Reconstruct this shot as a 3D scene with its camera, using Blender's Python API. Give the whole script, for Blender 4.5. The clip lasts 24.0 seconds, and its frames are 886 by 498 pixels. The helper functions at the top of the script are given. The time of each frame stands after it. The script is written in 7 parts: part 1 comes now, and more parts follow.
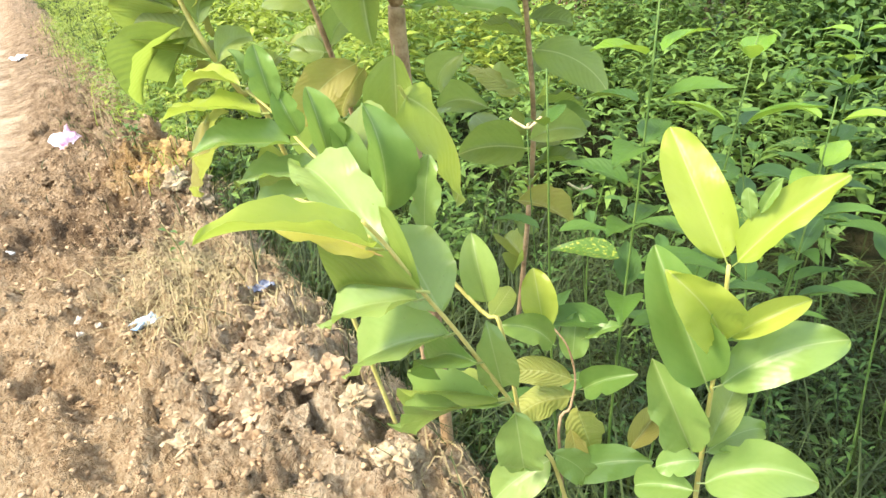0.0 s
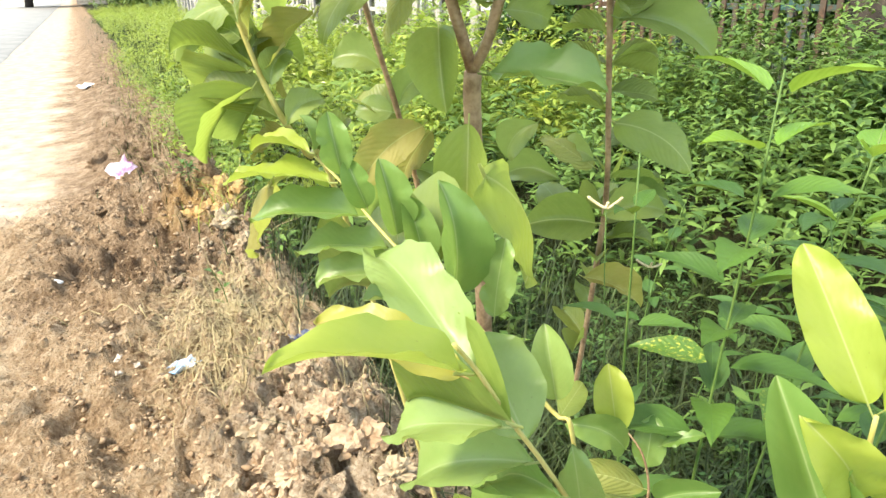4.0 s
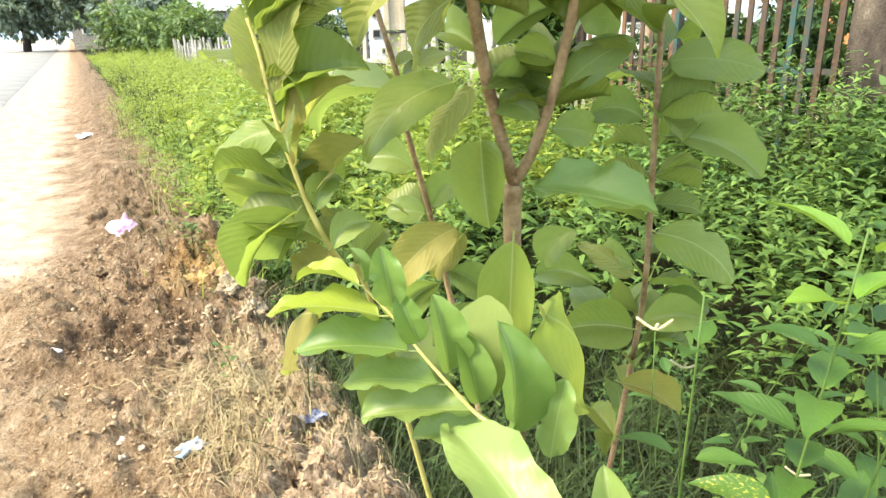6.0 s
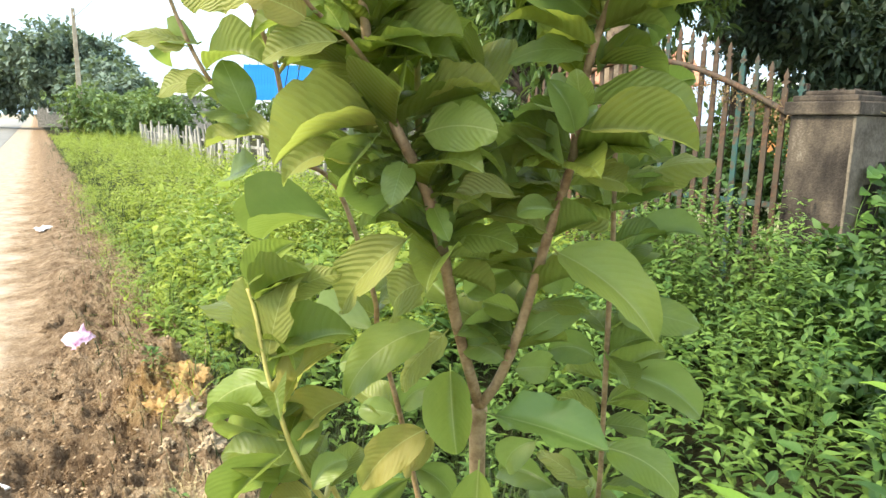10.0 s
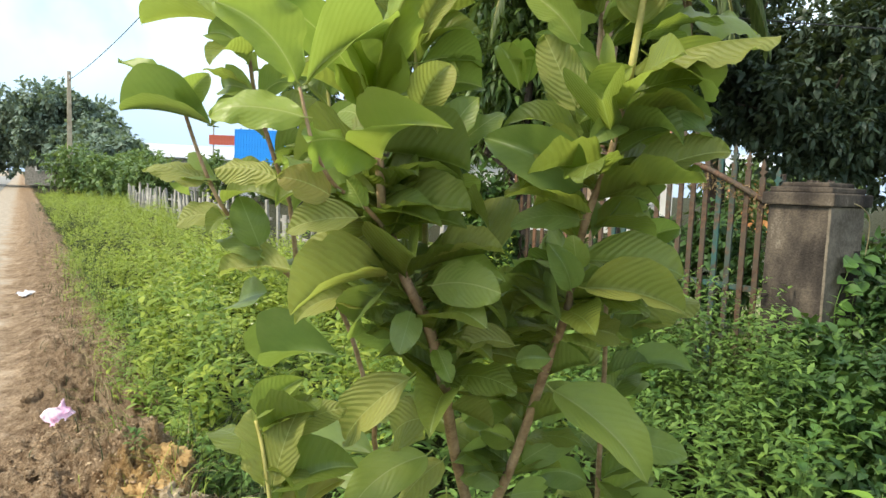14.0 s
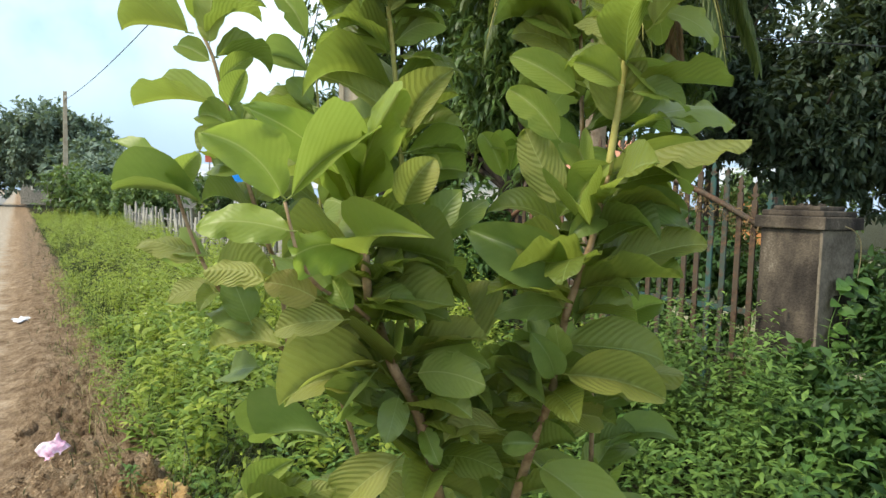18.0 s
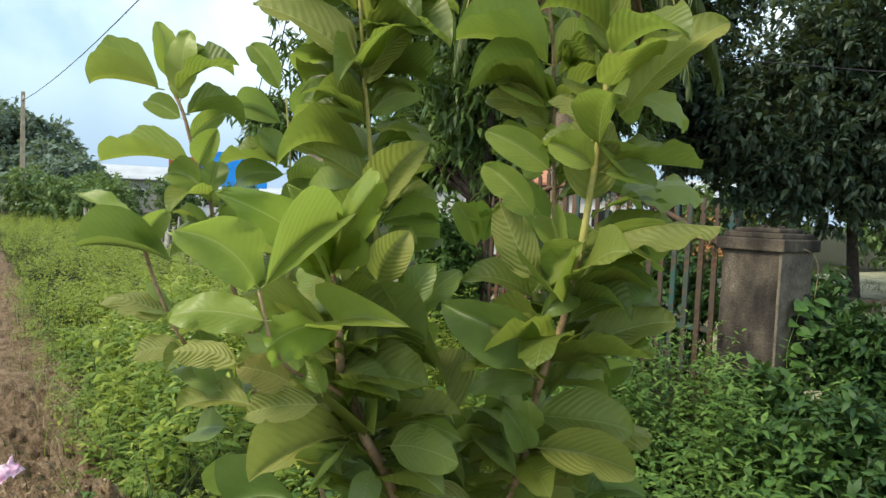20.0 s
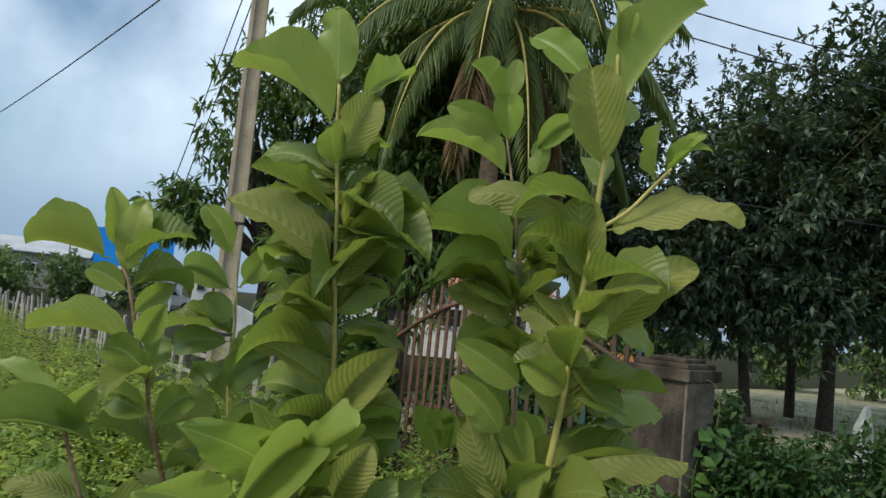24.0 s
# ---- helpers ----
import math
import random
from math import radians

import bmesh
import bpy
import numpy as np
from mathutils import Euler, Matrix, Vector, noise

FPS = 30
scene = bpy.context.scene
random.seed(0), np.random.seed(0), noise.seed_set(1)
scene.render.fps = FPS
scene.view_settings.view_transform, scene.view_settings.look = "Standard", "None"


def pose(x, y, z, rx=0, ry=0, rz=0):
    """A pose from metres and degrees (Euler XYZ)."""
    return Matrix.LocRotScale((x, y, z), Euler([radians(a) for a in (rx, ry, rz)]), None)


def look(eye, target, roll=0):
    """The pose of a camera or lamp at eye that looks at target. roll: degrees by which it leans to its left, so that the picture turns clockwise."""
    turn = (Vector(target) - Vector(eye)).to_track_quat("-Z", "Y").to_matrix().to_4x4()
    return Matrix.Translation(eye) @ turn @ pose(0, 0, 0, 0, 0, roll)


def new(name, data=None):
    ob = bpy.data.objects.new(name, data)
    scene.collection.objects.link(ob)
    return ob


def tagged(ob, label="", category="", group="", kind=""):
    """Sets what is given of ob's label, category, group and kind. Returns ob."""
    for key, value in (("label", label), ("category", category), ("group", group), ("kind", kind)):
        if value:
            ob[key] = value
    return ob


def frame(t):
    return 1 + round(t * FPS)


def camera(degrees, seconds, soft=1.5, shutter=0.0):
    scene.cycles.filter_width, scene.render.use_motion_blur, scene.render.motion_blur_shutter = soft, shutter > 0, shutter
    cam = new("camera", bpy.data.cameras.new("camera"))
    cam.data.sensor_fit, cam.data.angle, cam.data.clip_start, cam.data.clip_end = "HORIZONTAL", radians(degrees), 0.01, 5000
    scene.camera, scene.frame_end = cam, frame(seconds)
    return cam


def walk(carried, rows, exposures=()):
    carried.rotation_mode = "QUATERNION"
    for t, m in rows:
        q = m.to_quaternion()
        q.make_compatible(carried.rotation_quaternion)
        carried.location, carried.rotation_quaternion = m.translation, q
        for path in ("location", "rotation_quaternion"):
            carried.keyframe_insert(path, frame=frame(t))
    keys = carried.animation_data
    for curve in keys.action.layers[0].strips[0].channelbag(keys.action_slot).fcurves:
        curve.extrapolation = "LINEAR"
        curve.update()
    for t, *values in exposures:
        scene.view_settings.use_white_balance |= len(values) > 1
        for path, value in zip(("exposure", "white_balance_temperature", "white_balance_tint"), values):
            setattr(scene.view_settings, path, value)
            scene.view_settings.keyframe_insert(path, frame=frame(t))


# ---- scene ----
cam = camera(66.9, 24.0)
EXPOSURES = [(0, 2.27, 7300, 9), (4, 2.20, 7300, 9), (5, 2.14, 7300, 9), (6, 2.24, 7350, 9), (7, 2.38, 7350, 8), (8, 2.30, 7350, 8), (9.5, 2.06, 7350, 7), (12, 1.82, 7350, 7), (14, 1.42, 7250, 7), (17, 1.29, 7150, 6), (20, 0.97, 7050, 5), (21, 1.34, 6700, 7), (22, 1.09, 6450, 8), (23, 0.69, 6500, 7), (24, 0.28, 6700, 6)]
PATH = [
    (0, (0.368, -0.042, 1.015), (-0.076, 1.708, 0.153), -4.4),
    (1, (0.366, -0.044, 1.01), (-0.062, 1.711, 0.151), -2.8),
    (1.5, (0.36, -0.036, 1.014), (-0.074, 1.714, 0.154), -2.8),
    (3.5, (0.343, -0.018, 1.033), (-0.164, 1.738, 0.22), -2.4),
    (4, (0.315, 0.02, 1.036), (-0.241, 1.792, 0.294), -2.0),
    (4.5, (0.282, 0.018, 1.049), (-0.313, 1.796, 0.35), -1.4),
    (5, (0.27, 0.045, 1.071), (-0.329, 1.83, 0.396), -2.3),
    (5.5, (0.243, 0.044, 1.091), (-0.32, 1.846, 0.429), -1.4),
    (6, (0.239, 0.057, 1.118), (-0.301, 1.879, 0.495), -1.4),
    (6.5, (0.239, 0.053, 1.141), (-0.269, 1.88, 0.506), -1.3),
    (7, (0.234, 0.066, 1.177), (-0.206, 1.909, 0.538), -1.0),
    (7.5, (0.225, 0.055, 1.208), (-0.249, 1.916, 0.651), 0.5),
    (8, (0.22, 0.037, 1.237), (-0.258, 1.906, 0.709), 1.1),
    (8.5, (0.224, 0.026, 1.267), (-0.234, 1.907, 0.767), 1.1),
    (9, (0.235, 0.026, 1.288), (-0.257, 1.911, 0.835), 0.2),
    (9.5, (0.238, 0.022, 1.31), (-0.222, 1.927, 0.914), 0.2),
    (11.5, (0.2, 0.008, 1.363), (-0.2, 1.935, 1.005), 2.6),
    (12, (0.207, 0.0, 1.38), (-0.196, 1.932, 1.053), 2.4),
    (12.5, (0.208, -0.005, 1.394), (-0.191, 1.935, 1.118), 2.3),
    (13, (0.212, -0.009, 1.405), (-0.203, 1.932, 1.161), 2.5),
    (13.5, (0.216, -0.015, 1.415), (-0.186, 1.934, 1.211), 2.9),
    (14, (0.216, -0.021, 1.42), (-0.19, 1.928, 1.238), 2.3),
    (14.5, (0.228, -0.017, 1.432), (-0.167, 1.937, 1.276), 2.6),
    (15, (0.225, -0.032, 1.438), (-0.184, 1.921, 1.293), 2.2),
    (15.5, (0.222, -0.038, 1.44), (-0.163, 1.92, 1.305), 2.0),
    (16, (0.226, -0.03, 1.447), (-0.17, 1.927, 1.335), 1.5),
    (16.5, (0.22, -0.037, 1.452), (-0.174, 1.921, 1.352), 1.4),
    (17, (0.224, -0.041, 1.466), (-0.189, 1.913, 1.361), 1.8),
    (17.5, (0.23, -0.03, 1.484), (-0.179, 1.922, 1.337), 1.6),
    (19.5, (0.214, -0.026, 1.556), (-0.118, 1.943, 1.454), 2.3),
    (20, (0.217, -0.026, 1.574), (-0.087, 1.948, 1.458), 2.4),
    (20.5, (0.203, -0.03, 1.597), (-0.067, 1.951, 1.527), 4.0),
    (21, (0.181, -0.01, 1.621), (-0.055, 1.976, 1.576), 4.1),
    (21.5, (0.173, -0.017, 1.65), (-0.017, 1.974, 1.639), 3.3),
    (22, (0.159, -0.015, 1.667), (0.03, 1.981, 1.711), 4.0),
    (22.5, (0.15, -0.011, 1.677), (0.048, 1.984, 1.792), 4.9),
    (23, (0.144, -0.01, 1.692), (0.053, 1.983, 1.831), 5.3),
    (23.5, (0.145, -0.013, 1.695), (0.055, 1.976, 1.892), 5.6),
    (24, (0.145, -0.019, 1.691), (0.082, 1.972, 1.877), 5.8),
]
walk(cam, [(t, look(e, g, r)) for t, e, g, r in PATH], EXPOSURES)

# ---- light ----
world = bpy.data.worlds.new("world")
scene.world = world
world.use_nodes = True
wn, wl = world.node_tree.nodes, world.node_tree.links
sky = wn.new("ShaderNodeTexSky")
sky.sky_type, sky.sun_disc = "NISHITA", False
sky.sun_elevation, sky.sun_rotation = radians(47), radians(230)
sky.air_density, sky.dust_density, sky.ozone_density = 1.3, 0.4, 3.0
cloud = wn.new("ShaderNodeTexNoise")
cloud.inputs["Scale"].default_value, cloud.inputs["Detail"].default_value = 2.2, 6
ramp = wn.new("ShaderNodeValToRGB")
ramp.color_ramp.elements[0].position, ramp.color_ramp.elements[1].position = 0.40, 0.68
mixc = wn.new("ShaderNodeMix")
mixc.data_type = "RGBA"
mixc.inputs["B"].default_value = (7.6, 8.9, 10.7, 1)
wl.new(cloud.outputs["Fac"], ramp.inputs["Fac"])
wl.new(ramp.outputs["Color"], mixc.inputs["Factor"])
wl.new(sky.outputs["Color"], mixc.inputs["A"])
height = wn.new("ShaderNodeSeparateXYZ")
wl.new(wn.new("ShaderNodeTexCoord").outputs["Generated"], height.inputs[0])
low = wn.new("ShaderNodeMapRange")
low.interpolation_type = "SMOOTHSTEP"
for socket, value in (("From Min", 0.03), ("From Max", 0.26), ("To Min", 0.85), ("To Max", 0.0)):
    low.inputs[socket].default_value = value
wl.new(height.outputs["Z"], low.inputs["Value"])
haze = wn.new("ShaderNodeMix")
haze.data_type = "RGBA"
haze.inputs["B"].default_value = (1.9, 3.0, 4.9, 1)
wl.new(low.outputs["Result"], haze.inputs["Factor"])
wl.new(mixc.outputs["Result"], haze.inputs["A"])
wl.new(haze.outputs["Result"], wn["Background"].inputs["Color"])
wn["Background"].inputs["Strength"].default_value = 0.105
sun_data = bpy.data.lights.new("sun", "SUN")
sun_data.energy, sun_data.angle, sun_data.color = 2.1, radians(17), (1.0, 0.94, 0.82)
sun = new("sun", sun_data)
# the sun stands over the road, behind the camera's left shoulder
sun.matrix_world = look((-5.4, -4.6, 7.6), (0, 0, 0))

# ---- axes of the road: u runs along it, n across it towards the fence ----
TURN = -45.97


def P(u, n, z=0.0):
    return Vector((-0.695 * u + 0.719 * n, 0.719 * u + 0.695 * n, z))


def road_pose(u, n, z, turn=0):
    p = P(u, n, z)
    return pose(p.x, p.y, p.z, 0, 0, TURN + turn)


# ---- materials ----
class Nodes:
    """A small builder for node materials."""

    def __init__(self, name):
        self.m = bpy.data.materials.new(name)
        self.m.use_nodes = True
        self.t = self.m.node_tree
        self.bsdf = self.t.nodes["Principled BSDF"]
        self.out = self.t.nodes["Material Output"]

    def add(self, kind, **sockets):
        nd = self.t.nodes.new(kind)
        for k, v in sockets.items():
            self.put(nd.inputs[k.replace("_", " ")], v)
        return nd

    def put(self, socket, v):
        if isinstance(v, bpy.types.NodeSocket):
            self.t.links.new(v, socket)
        else:
            socket.default_value = v

    def coord(self, which="Object"):
        return self.t.nodes.new("ShaderNodeTexCoord").outputs[which]

    def position(self):
        return self.t.nodes.new("ShaderNodeNewGeometry").outputs["Position"]

    def noise(self, vec, scale, detail=4, rough=0.55):
        nd = self.add("ShaderNodeTexNoise", Scale=scale, Detail=detail, Roughness=rough)
        self.put(nd.inputs["Vector"], vec)
        return nd.outputs["Fac"]

    def ramp(self, fac, *stops):
        nd = self.t.nodes.new("ShaderNodeValToRGB")
        els = nd.color_ramp.elements
        while len(els) < len(stops):
            els.new(0.5)
        for e, (p, c) in zip(els, stops):
            e.position, e.color = p, (*c, 1)
        self.put(nd.inputs["Fac"], fac)
        return nd.outputs["Color"]

    def mix(self, fac, a, b, blend="MIX"):
        nd = self.t.nodes.new("ShaderNodeMix")
        nd.data_type, nd.blend_type = "RGBA", blend
        for k, v in (("Factor", fac), ("A", a), ("B", b)):
            if isinstance(v, tuple) and len(v) == 3:
                v = (*v, 1)
            self.put(nd.inputs[k], v)
        return nd.outputs["Result"]

    def math(self, op, a, b=0.0, clamp=False):
        nd = self.t.nodes.new("ShaderNodeMath")
        nd.operation, nd.use_clamp = op, clamp
        self.put(nd.inputs[0], a)
        self.put(nd.inputs[1], b)
        return nd.outputs[0]

    def bump(self, height, strength, distance=0.01):
        nd = self.add("ShaderNodeBump", Height=height, Strength=strength, Distance=distance)
        self.put(self.bsdf.inputs["Normal"], nd.outputs["Normal"])
        return nd.outputs["Normal"]

    def done(self, color, rough=0.8, metal=0.0, spec=0.3):
        self.put(self.bsdf.inputs["Base Color"], color)
        self.put(self.bsdf.inputs["Roughness"], rough)
        self.put(self.bsdf.inputs["Metallic"], metal)
        self.put(self.bsdf.inputs["Specular IOR Level"], spec)
        return self.m


def plain(name, a, b, scale=6.0, rough=0.7, metal=0.0, bump=0.3, fine=60.0, dist=0.005, spec=0.3):
    """A surface that wavers between two colours at two scales."""
    k = Nodes(name)
    v = k.coord()
    big, small = k.noise(v, scale), k.noise(v, fine, 3)
    f = k.math("ADD", k.math("MULTIPLY", big, 0.65), k.math("MULTIPLY", small, 0.35))
    k.bump(small, bump, dist)
    return k.done(k.ramp(f, (0.35, a), (0.65, b)), rough, metal, spec)


def leafy(name, dark, light, veins=True, trans=0.52, rough=0.42, pairs=11.0, rib=(0.50, 0.52, 0.20), island=False, ribs=0.5, lines_at=0.2, glow=0.5, depth=0.0018):
    """A leaf: midrib and side veins from the leaf's own UV, thin enough to let light through."""
    k = Nodes(name)
    info = k.t.nodes.new("ShaderNodeNewGeometry" if island else "ShaderNodeObjectInfo")
    rnd = info.outputs["Random Per Island" if island else "Random"]
    uv = k.t.nodes.new("ShaderNodeUVMap").outputs["UV"]
    blotch = k.noise(k.coord(), 4.0, 6, 0.65)
    f = k.math("ADD", k.math("MULTIPLY", rnd, 0.5), k.math("MULTIPLY", blotch, 0.5))
    col = k.ramp(f, (0.18, dark), (0.80, light))
    if veins:
        sep = k.t.nodes.new("ShaderNodeSeparateXYZ")
        k.put(sep.inputs[0], uv)
        across = k.math("ABSOLUTE", k.math("SUBTRACT", sep.outputs["X"], 0.5))
        along = k.math("ADD", k.math("SUBTRACT", k.math("MULTIPLY", sep.outputs["Y"], pairs), k.math("MULTIPLY", k.math("POWER", across, 1.55), 12.0)), k.math("MULTIPLY", k.noise(uv, 4.0, 2), 0.7))
        saw = k.math("PINGPONG", along, 0.5)
        vein = k.math("SUBTRACT", 1.0, k.math("MULTIPLY", saw, 9.0, clamp=True), clamp=True)
        mid = k.math("SUBTRACT", 1.0, k.math("MULTIPLY", across, 48.0, clamp=True), clamp=True)
        lines = k.math("MAXIMUM", k.math("MULTIPLY", k.math("MULTIPLY", vein, lines_at * 2.0), k.noise(k.coord(), 3.0, 2)), mid)
        col = k.mix(k.math("MULTIPLY", lines, 0.85), col, rib)
        spots = k.ramp(k.noise(uv, 22.0, 2), (0.70, (0, 0, 0)), (0.76, (1, 1, 1)))
        col = k.mix(k.math("MULTIPLY", spots, 0.35), col, (0.16, 0.11, 0.04))
        h = k.math("SUBTRACT", k.math("MULTIPLY", saw, 2.0), k.math("MULTIPLY", mid, 0.8))
        nrm = k.bump(h, ribs, depth)
    else:
        nrm = k.bump(k.noise(uv, 9.0, 2), 0.3, 0.003)
    gloss = k.math("ADD", rough - 0.14, k.math("MULTIPLY", k.noise(uv, 14.0, 5, 0.7), 0.30))
    k.done(col, gloss, 0, 0.5 if veins else 0.3)
    tr = k.add("ShaderNodeBsdfTranslucent")
    k.put(tr.inputs["Color"], k.mix(glow, col, (0.36, 0.48, 0.07)))
    k.put(tr.inputs["Normal"], nrm)
    mx = k.t.nodes.new("ShaderNodeMixShader")
    mx.inputs[0].default_value = trans
    k.put(mx.inputs[1], k.bsdf.outputs[0])
    k.put(mx.inputs[2], tr.outputs[0])
    k.put(k.out.inputs["Surface"], mx.outputs[0])
    return k.m


def soil_material():
    k = Nodes("dug_soil")
    v = k.position()
    big, mid, fine = k.noise(v, 1.3, 5), k.noise(v, 11.0, 6, 0.65), k.noise(v, 70.0, 5, 0.7)
    f = k.math("ADD", k.math("MULTIPLY", big, 0.22), k.math("ADD", k.math("MULTIPLY", mid, 0.34), k.math("MULTIPLY", fine, 0.44)))
    col = k.ramp(f, (0.36, (0.120, 0.066, 0.034)), (0.44, (0.290, 0.188, 0.105)), (0.52, (0.425, 0.300, 0.182)), (0.62, (0.600, 0.465, 0.315)))
    # pale trodden sand along the road, green-brown litter with shade painted in under weeds
    sep = k.t.nodes.new("ShaderNodeSeparateXYZ")
    k.put(sep.inputs[0], v)
    n = k.math("ADD", k.math("MULTIPLY", sep.outputs["X"], 0.719), k.math("MULTIPLY", sep.outputs["Y"], 0.695))
    u = k.math("SUBTRACT", k.math("MULTIPLY", sep.outputs["Y"], 0.719), k.math("MULTIPLY", sep.outputs["X"], 0.695))
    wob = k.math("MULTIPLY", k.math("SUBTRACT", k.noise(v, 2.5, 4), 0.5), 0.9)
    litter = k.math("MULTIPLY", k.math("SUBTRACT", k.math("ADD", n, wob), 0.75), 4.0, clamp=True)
    sand = k.math("MULTIPLY", k.math("MULTIPLY", k.math("SUBTRACT", k.math("SUBTRACT", 0.12, n), wob), 3.0, clamp=True),
                  k.math("MULTIPLY", k.math("SUBTRACT", k.math("ADD", u, wob), 3.2), 2.0, clamp=True))
    pale = k.ramp(k.noise(v, 7.0, 5), (0.35, (0.25, 0.202, 0.150)), (0.65, (0.39, 0.330, 0.258)))
    col = k.mix(sand, col, pale)
    # a caked pale mass along the bank's edge
    pu, pn = k.math("MULTIPLY", k.math("SUBTRACT", u, 0.95), 1.6), k.math("MULTIPLY", k.math("SUBTRACT", n, 0.55), 4.2)
    mass = k.math("SUBTRACT", k.math("ADD", 1.25, k.math("MULTIPLY", wob, 1.5)), k.math("ADD", k.math("MULTIPLY", pu, pu), k.math("MULTIPLY", pn, pn)), clamp=True)
    col = k.mix(k.math("MULTIPLY", mass, 0.75), col, k.ramp(k.math("ADD", k.math("MULTIPLY", mid, 0.5), k.math("MULTIPLY", fine, 0.5)), (0.38, (0.24, 0.155, 0.095)), (0.50, (0.46, 0.345, 0.235)), (0.62, (0.66, 0.54, 0.40))))
    # fresh dark earth along the ditch, and a darker patch over the bank's hollow
    fresh = k.math("MULTIPLY", k.math("MULTIPLY", k.math("SUBTRACT", k.math("ADD", u, wob), 3.3), 2.0, clamp=True), k.math("MULTIPLY", k.math("ADD", k.math("ADD", n, wob), 0.05), 4.0, clamp=True))
    col = k.mix(k.math("MULTIPLY", fresh, 0.6), col, k.ramp(mid, (0.38, (0.07, 0.042, 0.024)), (0.62, (0.26, 0.175, 0.11))))
    turned = k.math("MULTIPLY", k.math("MULTIPLY", k.math("SUBTRACT", k.math("ADD", u, wob), 1.85), 2.5, clamp=True), k.math("MULTIPLY", k.math("ADD", k.math("ADD", n, wob), 0.22), 4.0, clamp=True))
    col = k.mix(k.math("MULTIPLY", turned, 0.62), col, k.ramp(k.math("ADD", k.math("MULTIPLY", mid, 0.6), k.math("MULTIPLY", fine, 0.4)), (0.38, (0.12, 0.070, 0.040)), (0.50, (0.27, 0.180, 0.110)), (0.62, (0.42, 0.305, 0.20))))
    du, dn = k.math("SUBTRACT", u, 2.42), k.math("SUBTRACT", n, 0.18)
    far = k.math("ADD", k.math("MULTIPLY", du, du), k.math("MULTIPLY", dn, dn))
    hollow_dark = k.math("SUBTRACT", k.math("ADD", 1.0, wob), k.math("MULTIPLY", far, 8.0), clamp=True)
    col = k.mix(k.math("MULTIPLY", hollow_dark, 0.65), col, k.ramp(mid, (0.38, (0.055, 0.032, 0.018)), (0.62, (0.24, 0.15, 0.085))))
    ou, on = k.math("SUBTRACT", u, 2.72), k.math("SUBTRACT", n, 0.58)
    near = k.math("ADD", k.math("MULTIPLY", ou, ou), k.math("MULTIPLY", on, on))
    ochre = k.math("SUBTRACT", k.math("ADD", 1.0, k.math("MULTIPLY", wob, 1.6)), k.math("MULTIPLY", near, 16.0), clamp=True)
    col = k.mix(k.math("MULTIPLY", ochre, 0.8), col, k.ramp(mid, (0.36, (0.22, 0.11, 0.035)), (0.52, (0.46, 0.27, 0.09)), (0.66, (0.62, 0.43, 0.19))))
    # litter colour blackened to deepen the shaded gaps under the weeds
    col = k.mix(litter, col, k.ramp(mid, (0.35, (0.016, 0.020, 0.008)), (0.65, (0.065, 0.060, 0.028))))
    k.bump(k.math("ADD", k.math("MULTIPLY", mid, 0.8), k.math("ADD", k.math("MULTIPLY", fine, 0.5), k.math("MULTIPLY", k.noise(v, 38.0, 5, 0.7), 0.7))), k.math("SUBTRACT", 1.0, k.math("MULTIPLY", sand, 0.8)), 0.06)
    return k.done(col, 0.95, 0, 0.1)


def plaster_material():
    k = Nodes("weathered_cement")
    v = k.coord()
    st = k.add("ShaderNodeMapping")
    k.put(st.inputs["Vector"], v)
    st.inputs["Scale"].default_value = (3.2, 3.2, 1.0)
    streak, fine, big = k.noise(st.outputs[0], 1.6, 5), k.noise(v, 70.0, 4), k.noise(v, 4.0, 5)
    f = k.math("ADD", k.math("MULTIPLY", streak, 0.5), k.math("ADD", k.math("MULTIPLY", big, 0.35), k.math("MULTIPLY", fine, 0.15)))
    k.bump(k.math("ADD", fine, k.math("MULTIPLY", big, 0.6)), 0.5, 0.01)
    col = k.ramp(f, (0.38, (0.016, 0.013, 0.011)), (0.48, (0.045, 0.036, 0.029)), (0.58, (0.105, 0.083, 0.062)), (0.68, (0.27, 0.225, 0.17)))
    return k.done(col, 0.92, 0, 0.15)


def rust_material(name="rusted_painted_iron", teal=(0.030, 0.080, 0.070)):
    k = Nodes(name)
    v = k.coord()
    rnd = k.t.nodes.new("ShaderNodeObjectInfo").outputs["Random"]
    paint = k.ramp(rnd, (0.40, (0.075, 0.055, 0.038)), (0.60, teal))
    rust = k.ramp(k.noise(v, 40.0, 4), (0.35, (0.045, 0.025, 0.015)), (0.65, (0.140, 0.074, 0.042)))
    wear = k.ramp(k.noise(v, 7.0, 5, 0.7), (0.46, (0, 0, 0)), (0.60, (1, 1, 1)))
    k.bump(k.noise(v, 90.0, 3), 0.4, 0.003)
    return k.done(k.mix(wear, paint, rust), 0.75, 0.15, 0.3)


def crumb_material():
    k = Nodes("loose_soil_crumb")
    v = k.position()
    rnd = k.t.nodes.new("ShaderNodeNewGeometry").outputs["Random Per Island"]
    f = k.math("ADD", k.math("MULTIPLY", rnd, 0.35), k.math("MULTIPLY", k.noise(v, 8.0, 5), 0.65))
    k.bump(k.noise(v, 160.0, 3), 0.8, 0.004)
    return k.done(k.ramp(f, (0.25, (0.16, 0.098, 0.056)), (0.5, (0.33, 0.225, 0.135)), (0.78, (0.46, 0.345, 0.225))), 0.95, 0, 0.1)


